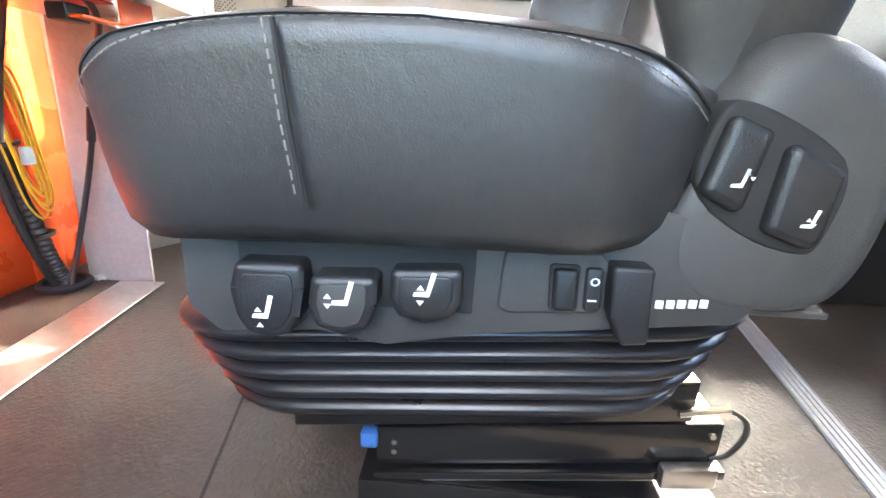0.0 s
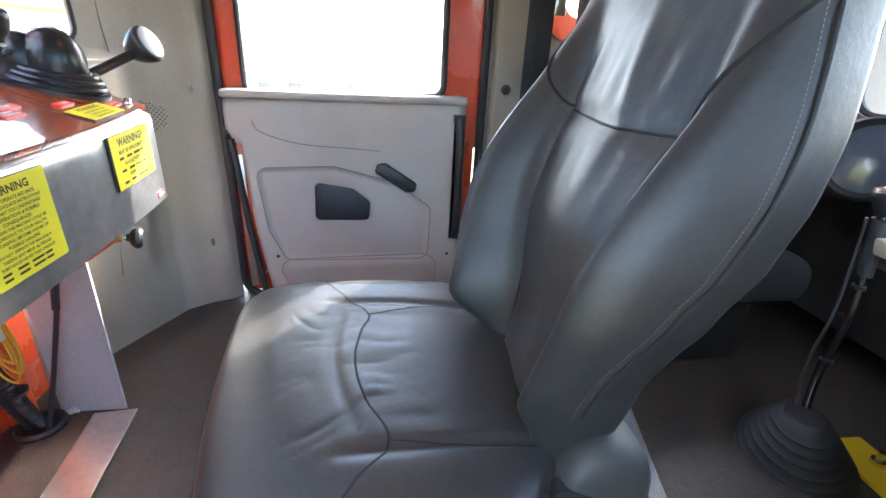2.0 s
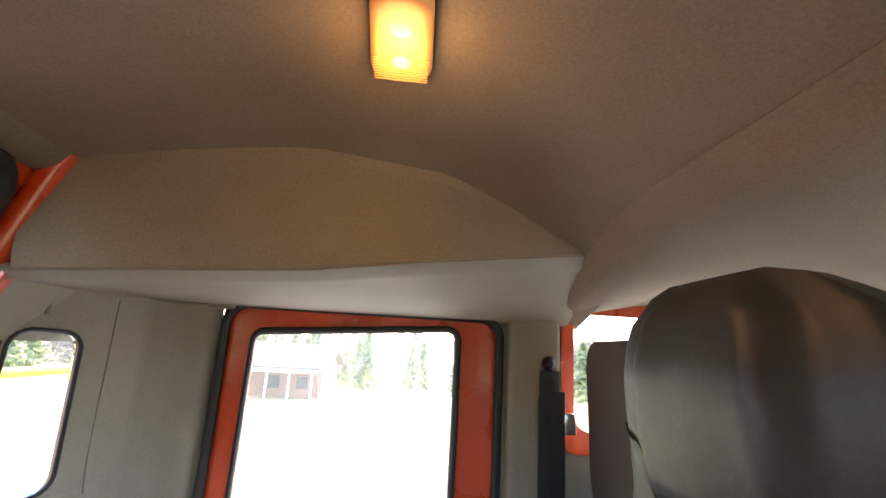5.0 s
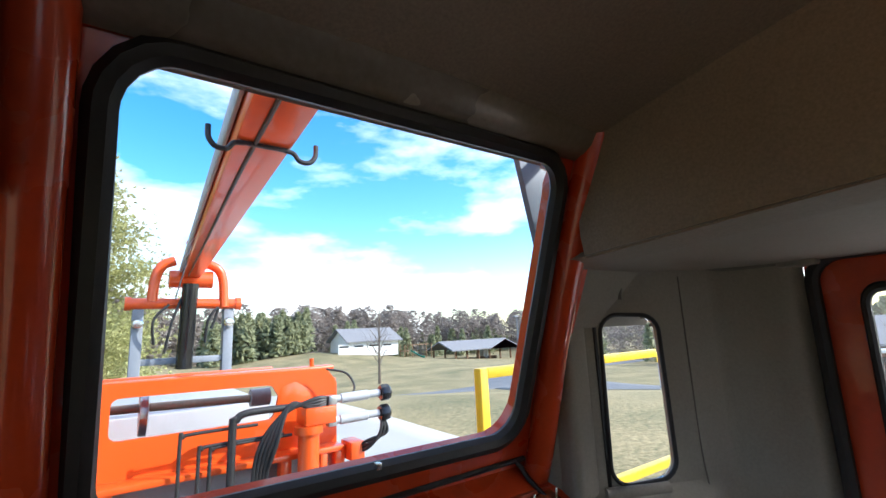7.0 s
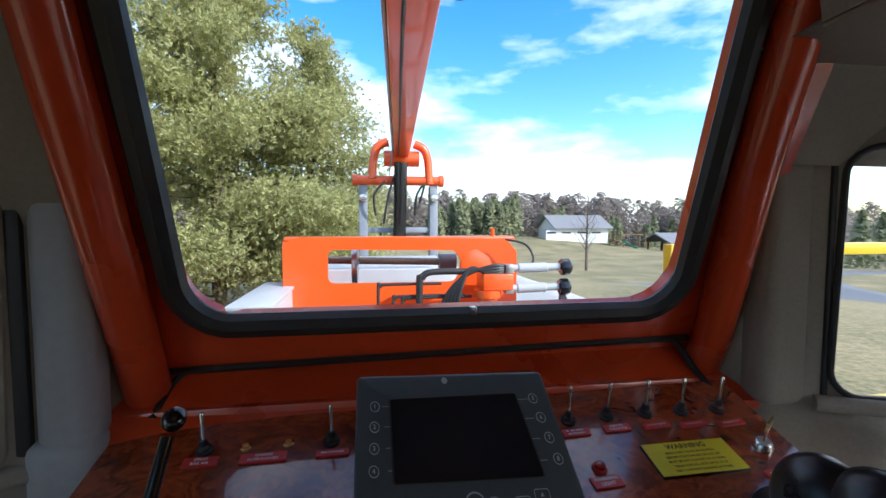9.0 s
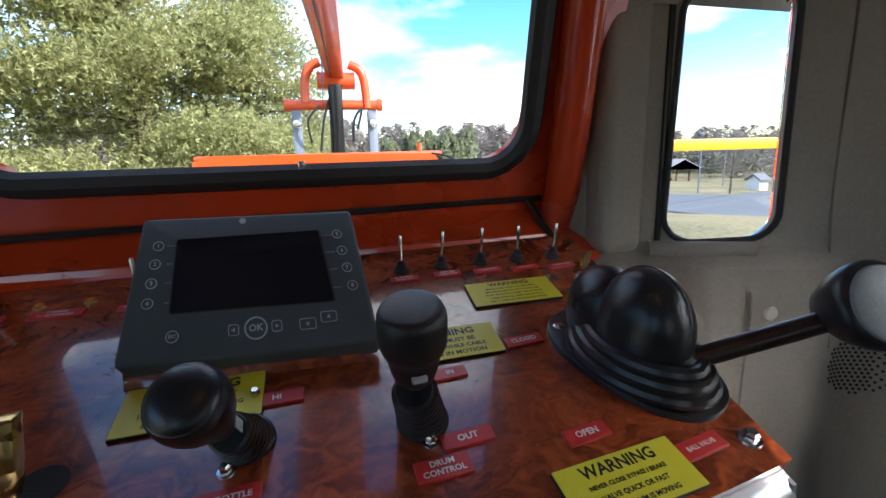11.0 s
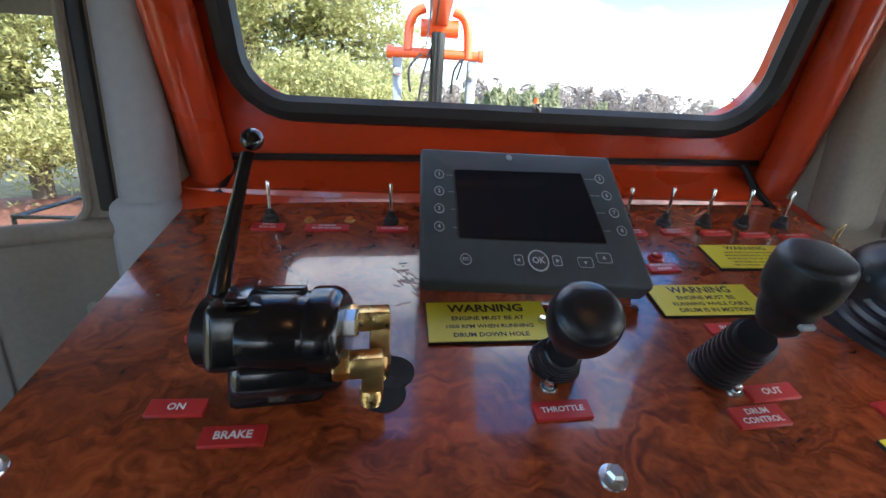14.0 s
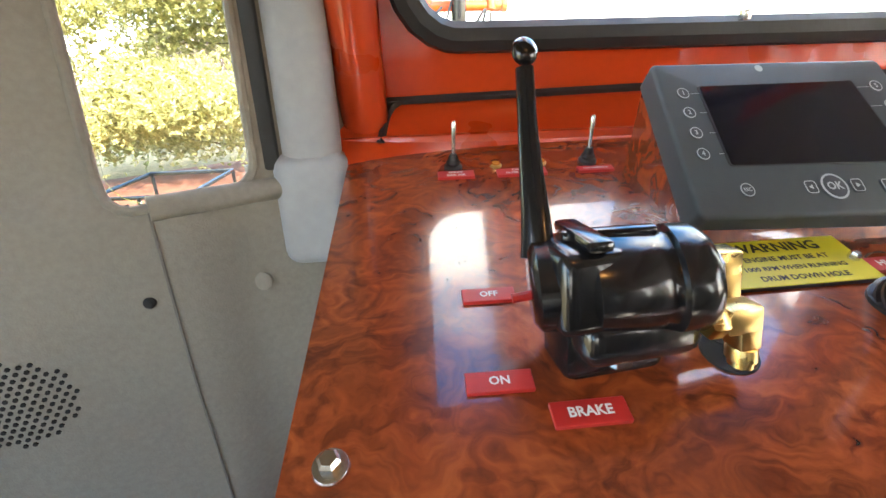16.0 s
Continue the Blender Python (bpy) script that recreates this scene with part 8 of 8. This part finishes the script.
def pine(x, y, h, r, seed, tufts, needle, label, group="pines", lean=0.0, base=None):
    """A pine: whorls of drooping limbs, each with many tufts of needles."""
    rg = random.Random(seed)
    z0 = land(x, y) if base is None else base
    root = thing("pine_tree", (x, y, z0), label, "tree", group)
    part("trunk", tube([(x, y, z0 - 0.1), (x + 0.05, y, z0 + h * 0.4), (x + lean, y, z0 + h * 0.97)], 0.2, seg=10, radii=[h * 0.021, h * 0.014, h * 0.002]), BARK, root)
    limbs = bmesh.new()
    quads = []
    n = int(h * 9)
    for k in range(n):
        f = 0.05 + 0.95 * (k + rg.random()) / n
        a = rg.random() * 2 * math.pi
        L = r * (1 - f) ** 0.62 * rg.uniform(0.62, 1.18) + 0.15
        c = Vector((x + lean * f, y, z0 + h * f))
        d = Vector((math.cos(a), math.sin(a), rg.uniform(0.0, 0.35)))
        tip = c + d * L
        limbs = tube([c, c + d * L * 0.55 + Vector((0, 0, 0.02)), tip], 0.02, seg=4, bm=limbs, radii=[0.012 + 0.006 * L, 0.012, 0.004])
        for _ in range(max(2, int(tufts * L / n * 12))):
            s = rg.random() ** 0.6
            p = c + d * (L * s) + Vector((rg.gauss(0, 0.10 + 0.09 * L), rg.gauss(0, 0.10 + 0.09 * L), rg.gauss(0.05, 0.10 + 0.05 * L)))
            lead = Vector((rg.gauss(0, 0.6) + d.x, rg.gauss(0, 0.6) + d.y, rg.gauss(0.5, 0.5))).normalized()
            for _ in range(7):
                u = (lead + Vector((rg.gauss(0, 0.55), rg.gauss(0, 0.55), rg.gauss(0, 0.55)))).normalized() * needle * rg.uniform(0.7, 1.4)
                w = u.orthogonal().normalized() * needle * rg.uniform(0.09, 0.18)
                w.rotate(Matrix.Rotation(rg.random() * 6.28, 3, u))
                quads += [p - w * 0.6, p + u * 0.5 - w, p + u, p + u * 0.5 + w]
    part("limbs", limbs, BARK, root)
    quads_object("needles", [tuple(q) for q in quads], PINE if needle < 0.3 else PINEF, root)
    return root


pine(-3.6, 11.6, 8.6, 3.5, 3, 1750, 0.10, "tall pine with yellow-green needles beside the drive")
pine(-7.4, 10.2, 9.5, 3.4, 5, 1150, 0.11, "tall pine with yellow-green needles in mulch")
pine(-1.7, 13.4, 7.6, 2.5, 8, 1000, 0.10, "slim pine with loose outer branches")
pine(-9.0, 5.0, 8.0, 3.0, 9, 300, 0.17, "pine standing beyond the mulch bed")


def bare_tree(x, y, h, spread, seed, label):
    rg = random.Random(seed)
    z0 = land(x, y)
    root = thing("bare_tree", (x, y, z0), label, "tree", "bare trees")
    part("trunk", tube([(x, y, z0 - 0.1), (x, y, z0 + h * 0.35), (x + 0.1, y, z0 + h * 0.9)], 0.1, seg=8, radii=[h * 0.02, h * 0.013, h * 0.003]), BARK, root)
    b = bmesh.new()
    for k in range(34):
        f = 0.22 + 0.7 * k / 34
        a = k * 2.4 + rg.random()
        L = spread * (1 - f) ** 0.5 * rg.uniform(0.7, 1.15) + 0.3
        c = Vector((x, y, z0 + h * f))
        d = Vector((math.cos(a) * 0.7, math.sin(a) * 0.7, 1.0)).normalized()
        tip = c + d * L
        b = tube([c, tip], 0.03, seg=4, bm=b, radii=[0.012 * h * (1 - f) * 0.6 + 0.01, 0.008])
        for _ in range(5):
            p = c + d * L * rg.uniform(0.3, 0.95)
            e = (d + Vector((rg.gauss(0, 0.6), rg.gauss(0, 0.6), rg.gauss(0.1, 0.4)))).normalized()
            b = tube([p, p + e * L * rg.uniform(0.25, 0.55)], 0.01, seg=3, bm=b, radii=[0.014, 0.006])
    part("branches", b, TWIG, root)


bare_tree(25.6, 50, 9.6, 2.8, 21, "slender leafless park tree on the lawn")
bare_tree(50, 8, 7.5, 3.0, 22, "slender leafless tree beside the porch building")
bare_tree(50, 46, 7.0, 2.5, 23, "slender leafless tree beside the road")


def woods(name, x0, x1, y0, y1, n, hmin, hmax, seed, mat, label, spiky=True):
    """A far belt of trees as one mesh of many leaf tufts."""
    rg = random.Random(seed)
    quads = []
    for k in range(n):
        x, y = rg.uniform(x0, x1), rg.uniform(y0, y1)
        h = rg.uniform(hmin, hmax)
        z0 = land(x, y)
        r = h * (0.24 if spiky else 0.33)
        for _ in range(330):
            f = rg.random() ** 0.8
            rr = r * ((1 - f) ** 0.7 if spiky else math.sin(math.pi * min(0.97, 0.15 + 0.8 * f))) * math.sqrt(rg.random())
            a = rg.random() * 6.28
            p = Vector((x + rr * math.cos(a), y + rr * math.sin(a), z0 + h * (0.02 + 0.98 * f)))
            s = h * (0.046 if spiky else 0.040)
            u = Vector((rg.gauss(0, 1), rg.gauss(0, 1), rg.gauss(0.3, 0.7))).normalized() * s * 1.6
            w = u.orthogonal().normalized() * s * (0.8 if spiky else 0.35)
            quads += [p - u, p - w, p + u, p + w]
    ob = new(name)
    ob.location = ((x0 + x1) / 2, (y0 + y1) / 2, 0)
    tagged(ob, label, "woods", kind="stuff")
    quads_object("foliage", [tuple(q) for q in quads], mat, ob)


woods("pine_grove", 14, 34, 94, 106, 60, 6, 9.5, 31, PINEF, "pale green pine grove on the rise")
woods("far_woods", -60, 160, 118, 140, 260, 10, 15, 32, TWIG, "brown leafless woods along the horizon", False)
woods("far_conifers", 46, 170, 104, 122, 70, 5, 9, 33, PINEF, "line of pale green conifers behind the shelter")
woods("side_woods", 90, 130, -70, 100, 110, 8, 12, 34, TWIG, "brown woods beyond the parking lot", False)
woods("side_conifers", 70, 86, -40, 60, 36, 6, 10, 35, PINEF, "dark conifers beyond the parking lot")
woods("left_woods", -95, -60, -40, 60, 110, 8, 12, 36, PINEF, "pine woods on the open side of the truck")
woods("front_woods", -60, 60, -90, -70, 90, 8, 12, 37, TWIG, "bare woods ahead of the truck", False)

SIDING = material("white_siding", (0.72, 0.72, 0.70), 0.7, vary=0.05, scale=1)
SHINGLE = material("grey_shingles", (0.20, 0.20, 0.21), 0.9, vary=0.15, scale=2)
TIMBER = material("brown_timber", (0.19, 0.11, 0.06), 0.8, vary=0.2, scale=3)
ORROOF = material("rust_gable_boards", (0.55, 0.24, 0.15), 0.8, vary=0.1, scale=2)
DARKG = material("dark_window_glass", (0.03, 0.035, 0.04), 0.15)
BRICK = material("red_brown_brick", (0.25, 0.12, 0.08), 0.9, vary=0.25, scale=3, bump=0.3)


def gable_house(name, x0, x1, y0, y1, z0, wall, ridge, mats, label, along="x", windows=(), over=0.8):
    root = thing(name, ((x0 + x1) / 2, (y0 + y1) / 2, z0), label, "building")
    wmat, rmat = mats
    part("wall", boxm(x0, x1, y0, y1, z0 - 0.3, z0 + wall, 0.02, 1), wmat, root)
    b = bmesh.new()
    if along == "x":
        ym = (y0 + y1) / 2
        pts = [(y0 - over, z0 + wall - 0.1), (ym, z0 + ridge), (y1 + over, z0 + wall - 0.1), (y1 + over, z0 + wall + 0.12), (ym, z0 + ridge + 0.25), (y0 - over, z0 + wall + 0.12)]
        a, c = [b.verts.new((x0 - over, p, q)) for p, q in pts], [b.verts.new((x1 + over, p, q)) for p, q in pts]
    else:
        xm = (x0 + x1) / 2
        pts = [(x0 - over, z0 + wall - 0.1), (xm, z0 + ridge), (x1 + over, z0 + wall - 0.1), (x1 + over, z0 + wall + 0.12), (xm, z0 + ridge + 0.25), (x0 - over, z0 + wall + 0.12)]
        a, c = [b.verts.new((p, y0 - over, q)) for p, q in pts], [b.verts.new((p, y1 + over, q)) for p, q in pts]
    for k in range(6):
        b.faces.new((a[k], a[(k + 1) % 6], c[(k + 1) % 6], c[k]))
    b.faces.new((a[0], a[1], a[4], a[5]))
    b.faces.new((a[1], a[2], a[3], a[4]))
    b.faces.new((c[0], c[1], c[4], c[5]))
    b.faces.new((c[1], c[2], c[3], c[4]))
    part("roof", b, rmat, root, angle=10)
    g = bmesh.new()
    if along == "x":
        for x in (x0, x1):
            g.faces.new([g.verts.new(p) for p in ((x, y0, z0 + wall - 0.05), (x, y1, z0 + wall - 0.05), (x, (y0 + y1) / 2, z0 + ridge - 0.05))])
    else:
        for y in (y0, y1):
            g.faces.new([g.verts.new(p) for p in ((x0, y, z0 + wall - 0.05), (x1, y, z0 + wall - 0.05), ((x0 + x1) / 2, y, z0 + ridge - 0.05))])
    part("gable", g, wmat, root)
    for wx0, wx1, wy0, wy1, wz0, wz1, kind in windows:
        part(kind, boxm(wx0, wx1, wy0, wy1, z0 + wz0, z0 + wz1, 0.02, 1), DARKG if kind == "window" else SIDING, root)
    return root


zb = land(44, 90)
gable_house("white_building", 38.5, 50, 88, 98, zb, 2.8, 5.4, (SIDING, SHINGLE), "white-sided building with garage doors and a grey roof", "x",
            [(36.2 + 3.3 * k, 38.6 + 3.3 * k, 87.93, 88.0, 0.0, 2.4, "garage_door") for k in range(4)] + [(36.4 + 3.3 * k, 38.4 + 3.3 * k, 87.9, 87.95, 1.75, 2.1, "window") for k in range(4)])
zs = land(73, 90) - 0.3
sh = thing("picnic_shelter", (73, 90, zs), "open picnic shelter with a grey roof and timber posts", "shelter")
for k in range(6):
    for yy in (86, 95):
        part("post", boxm(64 + 3.5 * k, 64.35 + 3.5 * k, yy, yy + 0.35, zs - 0.3, zs + 2.7, 0.02, 1), TIMBER, sh)
b = bmesh.new()
pts = [(85, zs + 2.6), (90.5, zs + 4.6), (96, zs + 2.6), (96, zs + 2.85), (90.5, zs + 4.9), (85, zs + 2.85)]
a, c = [b.verts.new((62.5, p, q)) for p, q in pts], [b.verts.new((84, p, q)) for p, q in pts]
for k in range(6):
    b.faces.new((a[k], a[(k + 1) % 6], c[(k + 1) % 6], c[k]))
for e2 in (a, c):
    b.faces.new((e2[0], e2[1], e2[4], e2[5]))
    b.faces.new((e2[1], e2[2], e2[3], e2[4]))
part("roof", b, SHINGLE, sh, "grey shingle roof", angle=10)
b = bmesh.new()
for xx in (78.0,):
    b.faces.new([b.verts.new(p) for p in ((74, 84.9, zs + 2.6), (84, 84.9, zs + 2.6), (79, 84.9, zs + 4.8))])
bmesh.ops.solidify(b, geom=b.faces[:], thickness=0.2)
part("gable", b, ORROOF, sh, "rust coloured gable boards")
part("chimney_wall", boxm(76.0, 77.5, 90, 91.5, zs - 0.2, zs + 2.6, 0.03, 1), SIDING, sh, "pale masonry block")
for k in range(4):
    tbm = boxm(65 + 3.8 * k, 67 + 3.8 * k, 88, 88.9, zs + 0.70, zs + 0.78, 0.01, 1)
    for yy in (87.4, 89.1):
        tbm = boxm(65 + 3.8 * k, 67 + 3.8 * k, yy, yy + 0.35, zs + 0.40, zs + 0.46, 0.01, 1, bm=tbm)
    for xx in (65.3, 66.6):
        tbm = boxm(xx + 3.8 * k, xx + 0.12 + 3.8 * k, 87.5, 89.3, zs, zs + 0.70, 0.01, 1, bm=tbm)
    single("picnic_table", tbm, TIMBER, "brown timber picnic table under the shelter", "table", "picnic tables")
zp = land(53, 88)
ps = thing("playset", (54, 88, zp), "timber playground set with a green slide", "playset")
for x, y in ((51, 87), (53, 87), (51, 89), (53, 89), (58, 87), (58, 89)):
    part("post", boxm(x, x + 0.15, y, y + 0.15, zp - 0.2, zp + 2.9, 0.01, 1), TIMBER, ps)
part("deck", boxm(51, 53.15, 87, 89.15, zp + 1.4, zp + 1.55, 0.01, 1), TIMBER, ps)
part("beam", boxm(53, 58.15, 88, 88.15, zp + 2.6, zp + 2.8, 0.01, 1), TIMBER, ps)
part("slide", tube(spline([(52.5, 86.9, zp + 1.5), (53.2, 85.9, zp + 0.9), (54.0, 84.9, zp + 0.2), (54.5, 84.4, zp + 0.1)], 6), 0.35, seg=10, flat=0.3), material("green_plastic", (0.02, 0.25, 0.2), 0.4), ps, "green plastic slide")
for x in (54.5, 56.0):
    for dx in (0, 0.5):
        part("swing_chain", tube([(x + dx, 88.07, zp + 2.6), (x + dx, 88.07, zp + 0.6)], 0.02, seg=5), STEEL, ps)
    part("swing_seat", boxm(x - 0.05, x + 0.55, 87.9, 88.2, zp + 0.55, zp + 0.62, 0.01, 1), BLACKP, ps)


def street_lamp(x, y, h):
    z = land(x, y)
    root = thing("street_lamp", (x, y, z), "tall grey street lamp by the lane", "street lamp", "street lamps")
    part("pole", tube([(x, y, z - 0.2), (x, y, z + h)], 0.08, seg=8, radii=[0.10, 0.06]), GREYST, root)
    part("head", boxm(x - 0.6, x + 0.15, y - 0.2, y + 0.2, z + h, z + h + 0.18, 0.03), GREYST, root)


street_lamp(70, 66, 9.0)
street_lamp(47, 48, 7.4)
zz = land(62, 53)
gable_house("small_shed", 60.6, 62.2, 51, 53, zz, 1.5, 2.2, (SIDING, SHINGLE), "small white shed beside the lane", "x", over=0.3)
zq = land(52, 11)
gable_house("porch_building", 52, 64, 8, 22, zq, 3.2, 5.4, (BRICK, SHINGLE), "low brick building with a white porch", "y",
            [(51.93, 52.0, 9.5 + 3 * k, 10.7 + 3 * k, 0.9, 2.2, "window") for k in range(4)])
pb = thing("porch", (50.5, 12, zq), "white porch roof on slim posts", "porch")
part("porch_roof", boxm(49.2, 52.2, 8.4, 16, zq + 2.7, zq + 2.95, 0.03, 1), SIDING, pb)
for k in range(4):
    part("post", boxm(49.4, 49.6, 8.6 + 2.3 * k, 8.8 + 2.3 * k, zq - 0.2, zq + 2.7, 0.02, 1), SIDING, pb)
